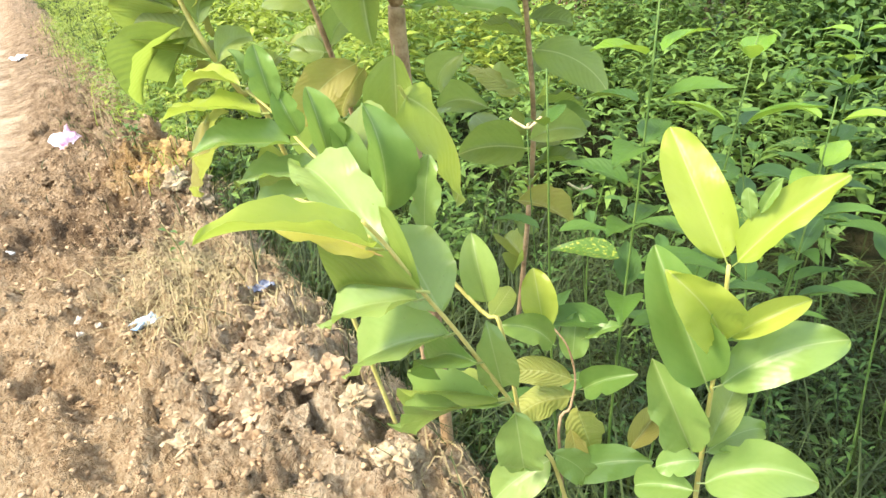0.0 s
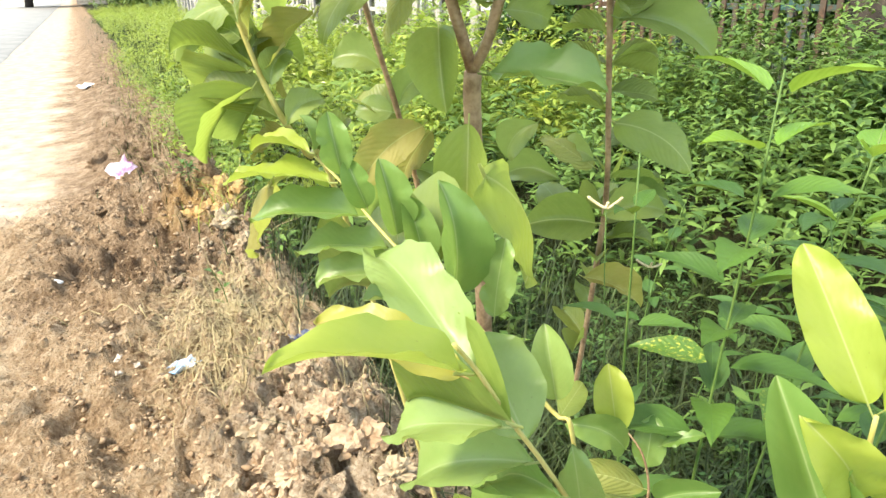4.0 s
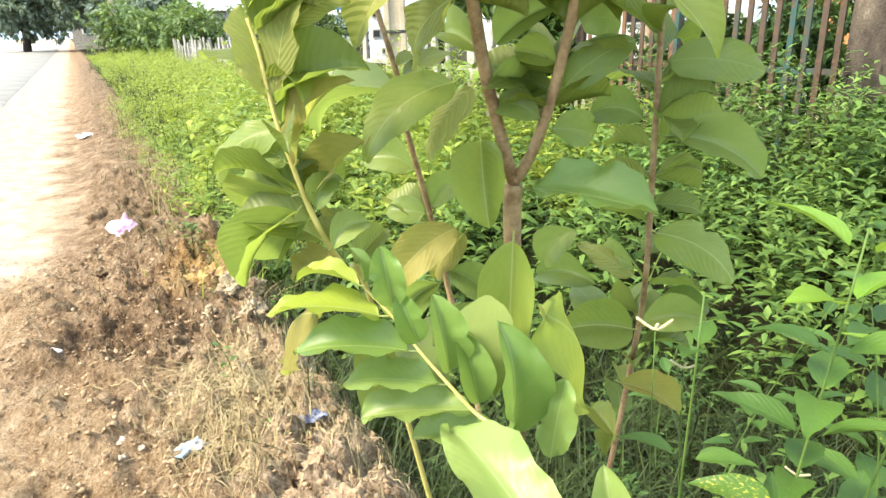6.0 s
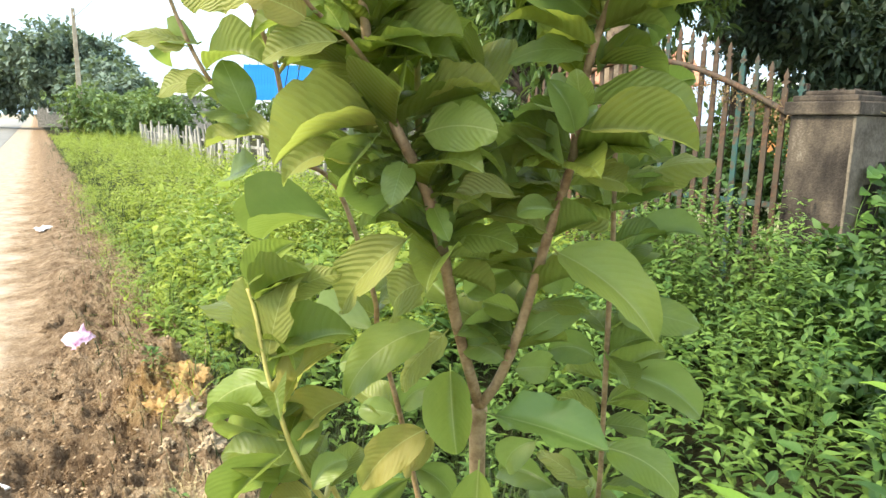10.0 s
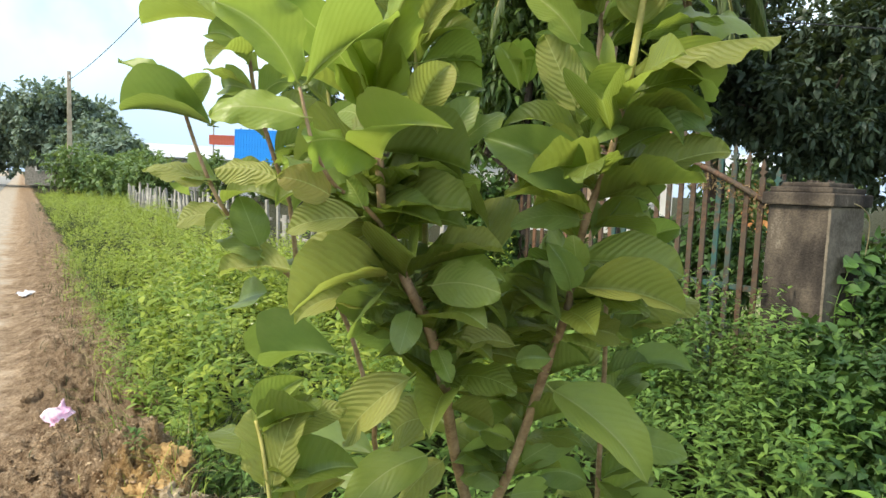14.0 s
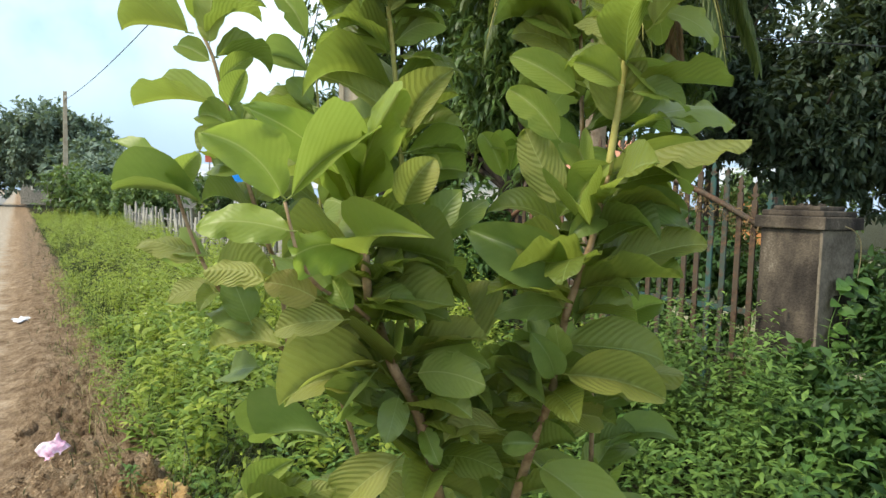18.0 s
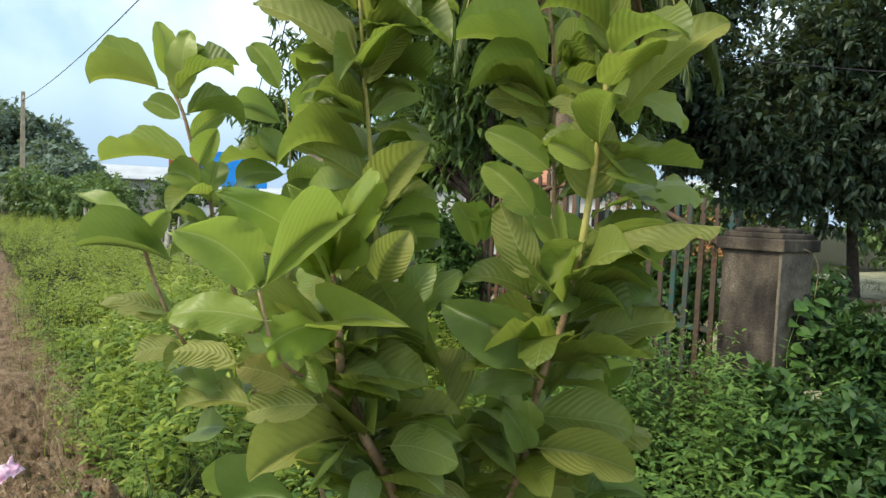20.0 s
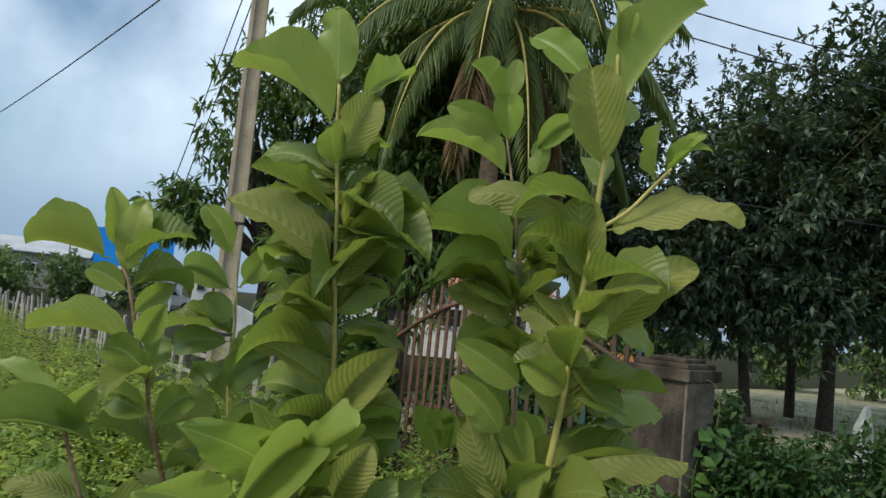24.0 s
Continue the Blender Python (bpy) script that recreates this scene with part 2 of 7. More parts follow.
M = {
    "crumb": crumb_material(),
    "soil": soil_material(),
    "clod": plain("dry_clod", (0.22, 0.14, 0.08), (0.45, 0.33, 0.22), 9.0, 0.95, 0, 0.8, 70.0, 0.01, 0.1),
    "yellow_clod": plain("ochre_clod", (0.26, 0.150, 0.055), (0.45, 0.300, 0.135), 8.0, 0.95, 0, 0.8, 70.0, 0.01, 0.1),
    "straw": plain("dry_straw", (0.22, 0.165, 0.080), (0.44, 0.35, 0.185), 5.0, 0.8, 0, 0.1),
    "asphalt": plain("worn_pale_road", (0.20, 0.19, 0.17), (0.33, 0.31, 0.275), 1.5, 0.9, 0, 0.5, 120.0, 0.004),
    "cement": plaster_material(),
    "pole": plain("pale_pole_concrete", (0.30, 0.24, 0.16), (0.50, 0.43, 0.32), 3.0, 0.85, 0, 0.4),
    "rust": rust_material(),
    "red_rust": rust_material("red_brown_rusted_iron", (0.16, 0.085, 0.05)),
    "white": plain("chalky_white_paint", (0.62, 0.61, 0.58), (0.82, 0.81, 0.78), 2.0, 0.7, 0, 0.2),
    "grey_wood": plain("weathered_grey_wood", (0.17, 0.155, 0.130), (0.46, 0.43, 0.38), 6.0, 0.85, 0, 0.4),
    "blue": plain("blue_steel_sheet", (0.012, 0.25, 0.72), (0.02, 0.34, 0.85), 1.0, 0.45, 0, 0.1),
    "red": plain("red_roof_sheet", (0.45, 0.09, 0.05), (0.60, 0.16, 0.10), 1.0, 0.6, 0, 0.1),
    "terracotta": plain("faded_terracotta_tiles", (0.34, 0.13, 0.07), (0.52, 0.25, 0.15), 3.0, 0.8, 0, 0.3, 30.0),
    "roof_grey": plain("zinc_roof_sheet", (0.40, 0.41, 0.42), (0.55, 0.56, 0.57), 0.6, 0.5, 0.2, 0.1),
    "orange": plain("orange_wall_paint", (0.52, 0.22, 0.08), (0.68, 0.33, 0.14), 1.5, 0.8, 0, 0.1),
    "dark": plain("dark_opening", (0.015, 0.015, 0.017), (0.03, 0.03, 0.032), 2.0, 0.5),
    "bark": plain("grey_brown_bark", (0.024, 0.018, 0.014), (0.085, 0.066, 0.050), 9.0, 0.95, 0, 0.9, 40.0, 0.02),
    "palm_bark": plain("ringed_palm_bark", (0.16, 0.11, 0.07), (0.34, 0.26, 0.18), 7.0, 0.95, 0, 0.8, 30.0, 0.02),
    "stem_brown": plain("smooth_brown_guava_bark", (0.17, 0.100, 0.050), (0.46, 0.320, 0.185), 22.0, 0.6, 0, 0.6, 150.0, 0.003),
    "stem_green": plain("young_yellow_green_stem", (0.34, 0.30, 0.08), (0.52, 0.46, 0.16), 16.0, 0.5, 0, 0.2, 120.0, 0.002),
    "wire": plain("black_cable", (0.02, 0.02, 0.022), (0.05, 0.05, 0.055), 3.0, 0.6),
    "plastic_white": plain("crumpled_white_plastic", (0.66, 0.66, 0.70), (0.84, 0.82, 0.86), 30.0, 0.4, 0, 0.5, 90.0, 0.004),
    "plastic_pink": plain("pink_printed_plastic", (0.72, 0.26, 0.46), (0.88, 0.84, 0.86), 9.0, 0.4, 0, 0.5, 60.0, 0.004),
    "plastic_blue": plain("blue_printed_plastic", (0.08, 0.26, 0.50), (0.70, 0.80, 0.88), 26.0, 0.4, 0, 0.5, 60.0, 0.004),
    "plastic_dark": plain("dark_glossy_plastic", (0.015, 0.02, 0.05), (0.30, 0.32, 0.40), 30.0, 0.25, 0, 0.5, 60.0, 0.004),
    "cream_clod": plain("cream_clod", (0.26, 0.190, 0.115), (0.43, 0.340, 0.225), 14.0, 0.95, 0, 0.8, 80.0, 0.01, 0.1),
    "pale_soil": plain("pale_caked_soil", (0.38, 0.30, 0.23), (0.56, 0.47, 0.37), 20.0, 0.95, 0, 0.6),
    "stone": plain("pale_grey_stone", (0.42, 0.42, 0.40), (0.62, 0.62, 0.60), 6.0, 0.9, 0, 0.6),
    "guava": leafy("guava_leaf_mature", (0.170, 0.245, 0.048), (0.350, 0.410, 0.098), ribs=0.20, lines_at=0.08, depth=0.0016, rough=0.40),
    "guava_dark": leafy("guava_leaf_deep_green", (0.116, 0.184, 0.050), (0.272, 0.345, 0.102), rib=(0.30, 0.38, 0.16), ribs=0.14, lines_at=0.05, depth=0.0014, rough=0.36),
    # inner leaves: the crown's own shade put in as a darker leaf colour
    "guava_inner": leafy("guava_leaf_inner_shade", (0.092, 0.142, 0.030), (0.265, 0.295, 0.062), rib=(0.32, 0.40, 0.15), ribs=0.35, lines_at=0.12, island=True),
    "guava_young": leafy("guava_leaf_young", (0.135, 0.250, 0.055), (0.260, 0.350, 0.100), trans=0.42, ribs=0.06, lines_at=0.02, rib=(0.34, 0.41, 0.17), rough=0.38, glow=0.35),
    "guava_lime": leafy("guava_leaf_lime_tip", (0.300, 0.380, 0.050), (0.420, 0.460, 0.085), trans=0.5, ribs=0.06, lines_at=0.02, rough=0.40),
    # yellow-green young leaf again, with sunlight from above put into its colour
    "guava_sunny": leafy("guava_leaf_sunlit_yellow_green", (0.205, 0.305, 0.050), (0.370, 0.425, 0.092), trans=0.5, ribs=0.08, lines_at=0.03, rough=0.40),
    "guava_flush": leafy("guava_leaf_orange_flush", (0.330, 0.325, 0.055), (0.430, 0.395, 0.082), trans=0.5, ribs=0.06, lines_at=0.02, rib=(0.46, 0.30, 0.12), rough=0.40, glow=0.2),
    # weeds before the gate: the weed leaf with shade mixed into its green
    "weed_dark": leafy("shade_toned_weed_leaf", (0.030, 0.074, 0.012), (0.132, 0.215, 0.040), veins=False, island=True, rough=0.6, trans=0.10),
    "guava_olive": leafy("guava_leaf_olive_underside", (0.225, 0.248, 0.060), (0.385, 0.385, 0.108), ribs=0.42, rough=0.55, lines_at=0.15, depth=0.0026),
    "weed": leafy("weed_leaf", (0.068, 0.140, 0.022), (0.240, 0.325, 0.064), veins=False, island=True, rough=0.55, trans=0.34),
    "weed_lime": leafy("lime_weed_leaf", (0.140, 0.212, 0.024), (0.375, 0.43, 0.075), veins=False, island=True, rough=0.55, trans=0.36),
    "weed_young": leafy("young_weed_leaf", (0.12, 0.26, 0.022), (0.25, 0.40, 0.045), trans=0.40, pairs=9.0, ribs=0.15, lines_at=0.05, rib=(0.24, 0.38, 0.06)),
    "pale_petal": plain("pale_yellow_petal", (0.62, 0.58, 0.30), (0.80, 0.78, 0.62), 30.0, 0.7, 0, 0.1),
    "weed_near": leafy("broad_weed_leaf", (0.024, 0.074, 0.010), (0.080, 0.170, 0.022), trans=0.26, rough=0.55, pairs=9.0, ribs=0.15, lines_at=0.05, rib=(0.075, 0.16, 0.03)),
    # grass colour taken near black to stand in for shade between the blades
    "grass": leafy("shade_toned_grass_blade", (0.004, 0.012, 0.003), (0.056, 0.082, 0.018), veins=False, island=True, rough=0.6, trans=0.05),
    "mango": leafy("mango_leaf", (0.026, 0.062, 0.018), (0.125, 0.200, 0.050), veins=False, island=True, rough=0.4, trans=0.22),
    "mango_dark": leafy("dark_tree_leaf", (0.012, 0.027, 0.019), (0.076, 0.112, 0.070), veins=False, island=True, rough=0.46, trans=0.14),
    # distance haze mixed into the leaf colour: paler and bluer than the near trees
    "tree_far": leafy("hazy_far_tree_leaf", (0.085, 0.125, 0.100), (0.185, 0.245, 0.185), veins=False, island=True, rough=0.6, trans=0.2),
    "shrub": leafy("roadside_shrub_leaf", (0.050, 0.100, 0.035), (0.165, 0.240, 0.080), veins=False, island=True, rough=0.5, trans=0.25),
    # two copies of the vine leaf, shade and sun painted as darker and lighter
    "vine": leafy("shaded_vine_leaf", (0.010, 0.036, 0.010), (0.050, 0.105, 0.024), veins=False, island=True, rough=0.55, trans=0.14),
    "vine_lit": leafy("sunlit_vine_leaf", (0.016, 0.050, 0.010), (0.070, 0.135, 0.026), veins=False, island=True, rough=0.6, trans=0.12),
    "palm": leafy("palm_leaflet", (0.045, 0.075, 0.020), (0.13, 0.17, 0.045), veins=False, island=True, rough=0.4, trans=0.25),
    "dead": leafy("dead_brown_leaf", (0.15, 0.09, 0.045), (0.30, 0.20, 0.11), veins=False, island=True, rough=0.8, trans=0.2),
    "flower": plain("cream_flower_spike", (0.42, 0.34, 0.17), (0.66, 0.58, 0.36), 30.0, 0.7, 0, 0.3),
}


# ---- mesh helpers ----
def mesh_of(name, bm, material, smooth=True):
    me = bpy.data.meshes.new(name)
    bm.to_mesh(me)
    bm.free()
    me.materials.append(material)
    if smooth:
        me.polygons.foreach_set("use_smooth", [True] * len(me.polygons))
    return me


def part(name, bm, material, parent=None, label="", smooth=True):
    me = bm if isinstance(bm, bpy.types.Mesh) else mesh_of(name, bm, material, smooth)
    ob = new(name, me)
    ob.parent = parent
    return tagged(ob, label)


def empty(name, m, label, category, group="", kind=""):
    ob = new(name)
    ob.empty_display_size = 0.05
    ob.matrix_basis = m
    return tagged(ob, label, category, group, kind)


def box(bm, size, at=(0, 0, 0), bevel=0.0, m=None):
    r = bmesh.ops.create_cube(bm, size=1.0)
    vs = r["verts"]
    bmesh.ops.scale(bm, vec=size, verts=vs)
    bmesh.ops.translate(bm, vec=at, verts=vs)
    if m is not None:
        bmesh.ops.transform(bm, matrix=m, verts=vs)
    if bevel:
        es = list({e for v in vs for e in v.link_edges})
        bmesh.ops.bevel(bm, geom=es, offset=bevel, segments=2, profile=0.6, affect="EDGES")
    return bm


def tube(bm, pts, radii, sides=8, cap=True):
    """A tapered tube along points."""
    pts = [Vector(p) for p in pts]
    rings = []
    side = Vector((1, 0.2, 0.1)).normalized()
    for i, p in enumerate(pts):
        d = (pts[min(i + 1, len(pts) - 1)] - pts[max(i - 1, 0)]).normalized()
        a = (side - d * side.dot(d)).normalized()
        b = d.cross(a)
        rings.append([bm.verts.new(p + (a * math.cos(k * 2 * math.pi / sides) + b * math.sin(k * 2 * math.pi / sides)) * radii[i]) for k in range(sides)])
    for r0, r1 in zip(rings, rings[1:]):
        for k in range(sides):
            bm.faces.new((r0[k], r0[(k + 1) % sides], r1[(k + 1) % sides], r1[k]))
    if cap:
        bm.faces.new(rings[0][::-1])
        bm.faces.new(rings[-1])
    return bm


def smooth_path(pts, steps=5):
    """Catmull-Rom through the points."""
    pts = [Vector(p) for p in pts]
    ext = [pts[0] * 2 - pts[1], *pts, pts[-1] * 2 - pts[-2]]
    out = []
    for i in range(1, len(ext) - 2):
        a, b, c, d = ext[i - 1:i + 3]
        for s in range(steps):
            t = s / steps
            out.append(0.5 * ((2 * b) + (c - a) * t + (2 * a - 5 * b + 4 * c - d) * t * t + (3 * b - 3 * c + d - a) * t ** 3))
    return out + [pts[-1]]


def fast_mesh(name, verts, faces, material, uvs=None, smooth=True):
    """A mesh from numpy arrays: verts (n, 3), faces (m, 3 or 4)."""
    me = bpy.data.meshes.new(name)
    m, k = faces.shape
    me.vertices.add(len(verts))
    me.vertices.foreach_set("co", np.ascontiguousarray(verts, dtype=np.float32).ravel())
    me.loops.add(m * k)
    me.loops.foreach_set("vertex_index", np.ascontiguousarray(faces, dtype=np.int32).ravel())
    me.polygons.add(m)
    me.polygons.foreach_set("loop_start", np.arange(0, m * k, k, dtype=np.int32))
    me.polygons.foreach_set("loop_total", np.full(m, k, dtype=np.int32))
    if uvs is not None:
        layer = me.uv_layers.new(name="UVMap")
        layer.data.foreach_set("uv", np.ascontiguousarray(uvs[faces.ravel()], dtype=np.float32).ravel())
    me.update(calc_edges=True)
    me.validate()
    if smooth:
        me.polygons.foreach_set("use_smooth", [True] * m)
    me.materials.append(material)
    return me


def unit(v):
    return v / np.maximum(np.linalg.norm(v, axis=-1, keepdims=True), 1e-9)


def leaf_cloud(name, base, way, up, length, width, material, droop=0.25):
    """Many small pointed leaves in one mesh: base points, directions, normals, lengths and widths. Six vertices each, folded along the midrib."""
    n = len(base)
    way, side = unit(way), unit(np.cross(way, up))
    nor = np.cross(side, way)
    L, W = length[:, None], width[:, None]
    mid = base + way * L * 0.5 + nor * L * 0.06
    tip = base + way * L - nor * L * droop
    v = np.stack([base, base + way * L * 0.38 + side * W * 0.5 + nor * W * 0.16, mid, base + way * L * 0.38 - side * W * 0.5 + nor * W * 0.16,
                  base + way * L * 0.72 + side * W * 0.3 - nor * L * droop * 0.3, tip, base + way * L * 0.72 - side * W * 0.3 - nor * L * droop * 0.3], 1)
    f = np.array([(0, 1, 2), (0, 2, 3), (1, 4, 2), (3, 2, 6), (2, 4, 5), (2, 5, 6)])
    faces = (f[None] + (np.arange(n) * 7)[:, None, None]).reshape(-1, 3)
    uv = np.array([(0.5, 0), (0, 0.38), (0.5, 0.5), (1, 0.38), (0.15, 0.72), (0.5, 1), (0.85, 0.72)])
    return fast_mesh(name, v.reshape(-1, 3), faces, material, np.tile(uv, (n, 1)))


rng = np.random.default_rng(7)


def un_to_xy(u, n):
    return -0.695 * u + 0.719 * n, 0.719 * u + 0.695 * n


# ---- ground ----
def smoothstep(a, b, x):
    t = min(max((x - a) / (b - a), 0.0), 1.0)
    return t * t * (3 - 2 * t)


def hollow(u, n):
    """How far the ground drops in the overgrown hollow beside the bank."""
    return 0.15 * smoothstep(0.74, 0.98, n) * (1 - smoothstep(1.9, 2.8, u)) * smoothstep(-3.5, -2.5, u) * (1 - smoothstep(1.9, 2.7, n))


def ground_height(u, n):
    if u < -6 or u > 40 or n < -4 or n > 8:
        return 0.0
    q = Vector((u, n, 0))
    lump = noise.fractal(q * 3.1, 1.0, 2.0, 4) * 0.5
    fine = noise.fractal(q * 11.0, 1.0, 2.0, 3) * (1 - 0.8 * smoothstep(5.0, 6.3, u))
    dug = smoothstep(-3.5, -1.5, u) * (1 - smoothstep(3.3, 3.9, u)) * smoothstep(-0.55, 0.25, n) * (1 - smoothstep(0.62, 0.86, n))
    ridge = smoothstep(3.3, 4.2, u) * smoothstep(0.0, 0.35, n) * (1 - smoothstep(0.75, 1.1, n))
    near = 1 - smoothstep(5.0, 6.3, u)
    crumb = near * abs(noise.fractal(q * 19.0, 0.9, 2.1, 3)) + near * 0.75 * abs(noise.noise(q * 38.0)) + near * 0.45 * abs(noise.noise(q * 74.0))
    crumb *= 0.45 + 0.55 * smoothstep(0.15, 0.42, n) + 0.7 * math.exp(-((u - 2.4) ** 2 + (n - 0.2) ** 2) / 0.12)
    h = dug * (0.075 + 0.066 * lump + 0.046 * fine + 0.050 * crumb) + ridge * (0.08 + 0.10 * lump + 0.045 * fine + 0.03 * crumb)
    h += 0.14 * math.exp(-(((u - 2.95) * 0.75) ** 2 + ((n - 0.64) * 1.15) ** 2) / 0.08) * (1 + 0.40 * fine + 0.15 * crumb + 0.6 * lump)
    h -= 0.14 * math.exp(-((u - 3.62) ** 2 + (n - 0.78) ** 2) / 0.03)
    h -= 0.13 * math.exp(-((u - 2.45) ** 2 + (n - 0.20) ** 2) / 0.03)
    h += 0.07 * math.exp(-(((u - 0.95) / 0.42) ** 2 + ((n - 0.55) / 0.15) ** 2)) * (1 + 0.45 * fine + 0.35 * crumb)
    h -= 0.06 * smoothstep(0.7, 1.1, n) * smoothstep(-6, -4, u) + hollow(u, n)
    return h + (0.012 * fine + 0.008 * crumb * smoothstep(-0.8, -0.2, n)) * smoothstep(-1.3, -0.7, n) * (1 - 0.85 * smoothstep(3.0, 4.2, u) * (1 - smoothstep(0.0, 0.3, n)))


def spaced(lo, hi, step, far, grow=1.16):
    xs = list(np.arange(lo, hi, step))
    d, x = step, hi
    while x < far:
        xs.append(x)
        d *= grow
        x += d
    d, x, left = step, lo, []
    while x > -far:
        d *= grow
        x -= d
        left.append(x)
    return np.array(left[::-1] + xs)


near_u = spaced(-0.3, 4.4, 0.013, 1800, 1.13)
us = np.concatenate([near_u[near_u < 4.39], np.arange(4.4, 6.4, 0.019), np.arange(6.4, 9.0, 0.04), np.arange(9.0, 13.0, 0.08), 13.0 + 0.08 * np.cumsum(1.13 ** np.arange(66))])
ns = spaced(-0.75, 1.0, 0.012, 1800, 1.13)
gv = np.array([(*un_to_xy(u, n), ground_height(u, n)) for u in us for n in ns])
gi = np.arange(len(us) * len(ns)).reshape(len(us), len(ns))
gf = np.stack([gi[:-1, :-1], gi[:-1, 1:], gi[1:, 1:], gi[1:, :-1]], -1).reshape(-1, 4)
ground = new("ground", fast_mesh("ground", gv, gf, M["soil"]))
tagged(ground, "dug brown soil with pale trodden sand beside the road", "ground", kind="structure")

rb = bmesh.new()
for n0, n1 in ((-6.6, -1.05),):
    lines = []
    for i in range(140):
        u = -40 + i * 1.6
        wob = 0.10 * noise.noise(Vector((u * 0.9, 3, 0)))
        lines.append((rb.verts.new(P(u, n0 - wob, 0.0)), rb.verts.new(P(u, n0 - wob, 0.035)), rb.verts.new(P(u, (n0 + n1) / 2, 0.06)), rb.verts.new(P(u, n1 + wob, 0.03)), rb.verts.new(P(u, n1 + wob + 0.05, -0.02))))
    for a, b in zip(lines, lines[1:]):
        for k in range(4):
            rb.faces.new((a[k], b[k], b[k + 1], a[k + 1]))
road = tagged(part("road", rb, M["asphalt"]), "pale worn road with a ragged edge", "road", kind="structure")


# ---- clods, straw and litter on the soil ----
def clod_bmesh(seed, sub=1, size=1.0):
    bm = bmesh.new()
    bmesh.ops.create_icosphere(bm, subdivisions=sub, radius=size)
    for v in bm.verts:
        q = v.co / size + Vector((seed * 3.7, seed * 1.3, 0))
        v.co *= 0.74 + 0.75 * noise.noise(q * 1.2) + 0.40 * noise.noise(q * 2.9) + 0.16 * noise.noise(q * 7.0)
        v.co.z *= 0.75
    return bm


def scattered(name, kinds, places, material, label, category, smooth=True):
    """Copies of small meshes (verts, faces), at (x, y, z, size, turn), in one mesh."""
    vs, fs, off = [], [], 0
    for x, y, z, s, a in places:
        v, f = kinds[int(rng.integers(len(kinds)))]
        c, d = math.cos(a), math.sin(a)
        r = np.array([(c, -d, 0), (d, c, 0), (0, 0, 1)])
        vs.append(v @ r.T * s + (x, y, z))
        fs.append(f + off)
        off += len(v)
    ob = new(name, fast_mesh(name, np.concatenate(vs), np.concatenate(fs), material, None, smooth))
    return tagged(ob, label, category, kind="stuff")


def arrays(bm):
    bmesh.ops.triangulate(bm, faces=bm.faces[:])
    bm.verts.index_update()
    v = np.array([tuple(q.co) for q in bm.verts])
    f = np.array([[q.index for q in face.verts] for face in bm.faces])
    bm.free()
    return v, f


def jagged(seed):
    bm = clod_bmesh(seed, 1)
    r = random.Random(seed)
    for v in bm.verts:
        v.co *= r.uniform(0.55, 1.25)
    return bm


clod_kinds = [arrays(jagged(i)) for i in range(12)]
spots = []
for i in range(24000):
    u, n = rng.uniform(-0.4, 3.9), rng.normal(0.32, 0.33)
    if i % 5 == 0:
        u, n = rng.uniform(3.4, 16), rng.normal(0.45, 0.25)
    if not -0.9 < n < 0.95:
        continue
    s = 0.0025 + 0.014 * rng.random() ** 3.0
    spots.append((*un_to_xy(u, n), ground_height(u, n) - s * 0.25, s, rng.uniform(0, 6.28)))
scattered("loose_clods", clod_kinds, spots, M["crumb"], "loose crumbs of dry brown soil on the bank", "soil", False)
def crumbly(seed, size):
    """A broken lump of soil: rough all over, with crumbs and cracks."""
    bm = clod_bmesh(seed, 4, size)
    for v in bm.verts:
        q = v.co / size * 2.6 + Vector((seed, 0, 0))
        v.co *= 1 + 0.24 * abs(noise.noise(q)) + 0.16 * abs(noise.noise(q * 2.4)) + 0.09 * noise.noise(q * 6.0)
    return bm


for i in range(38):
    u, n = rng.uniform(0.2, 4.6), rng.normal(0.40, 0.18)
    s = rng.uniform(0.020, 0.050)
    if 20 <= i < 30:
        u, n = rng.normal(3.05, 0.22), rng.normal(0.62, 0.14)
        s = rng.uniform(0.03, 0.07)
    yellow = i >= 30
    if yellow:
        u, n = rng.normal(2.66, 0.10), rng.normal(0.58, 0.08)
        s = rng.uniform(0.04, 0.075)
    if i == 0:
        u, n, s = 4.4, 0.2, 0.085
    ob = part("soil_clod", crumbly(20 + i, s), M["yellow_clod" if yellow else "soil"], smooth=False)
    x, y = un_to_xy(u, n)
    ob.matrix_basis = pose(x, y, ground_height(u, n) - s * 0.15, rng.uniform(-30, 30), rng.uniform(-30, 30), rng.uniform(0, 360))
    tagged(ob, "rough lump of ochre soil on the dug bank" if yellow else "rough lump of dry brown soil on the bank", "clod", "clods on the bank")
for u, n, s in ((2.44, 0.60, 0.050), (2.36, 0.66, 0.042), (2.50, 0.70, 0.045), (2.30, 0.58, 0.035), (2.56, 0.62, 0.038), (2.22, 0.64, 0.040), (2.40, 0.72, 0.034), (2.33, 0.50, 0.028)):
    ob = part("soil_clod", crumbly(70 + u * 7, s), M["cream_clod"], smooth=False)
    ob.matrix_basis = road_pose(u, n, ground_height(u, n) - s * 0.05, u * 310)
    tagged(ob, "broken cream-coloured lump of soil on the bank", "clod", "clods on the bank")
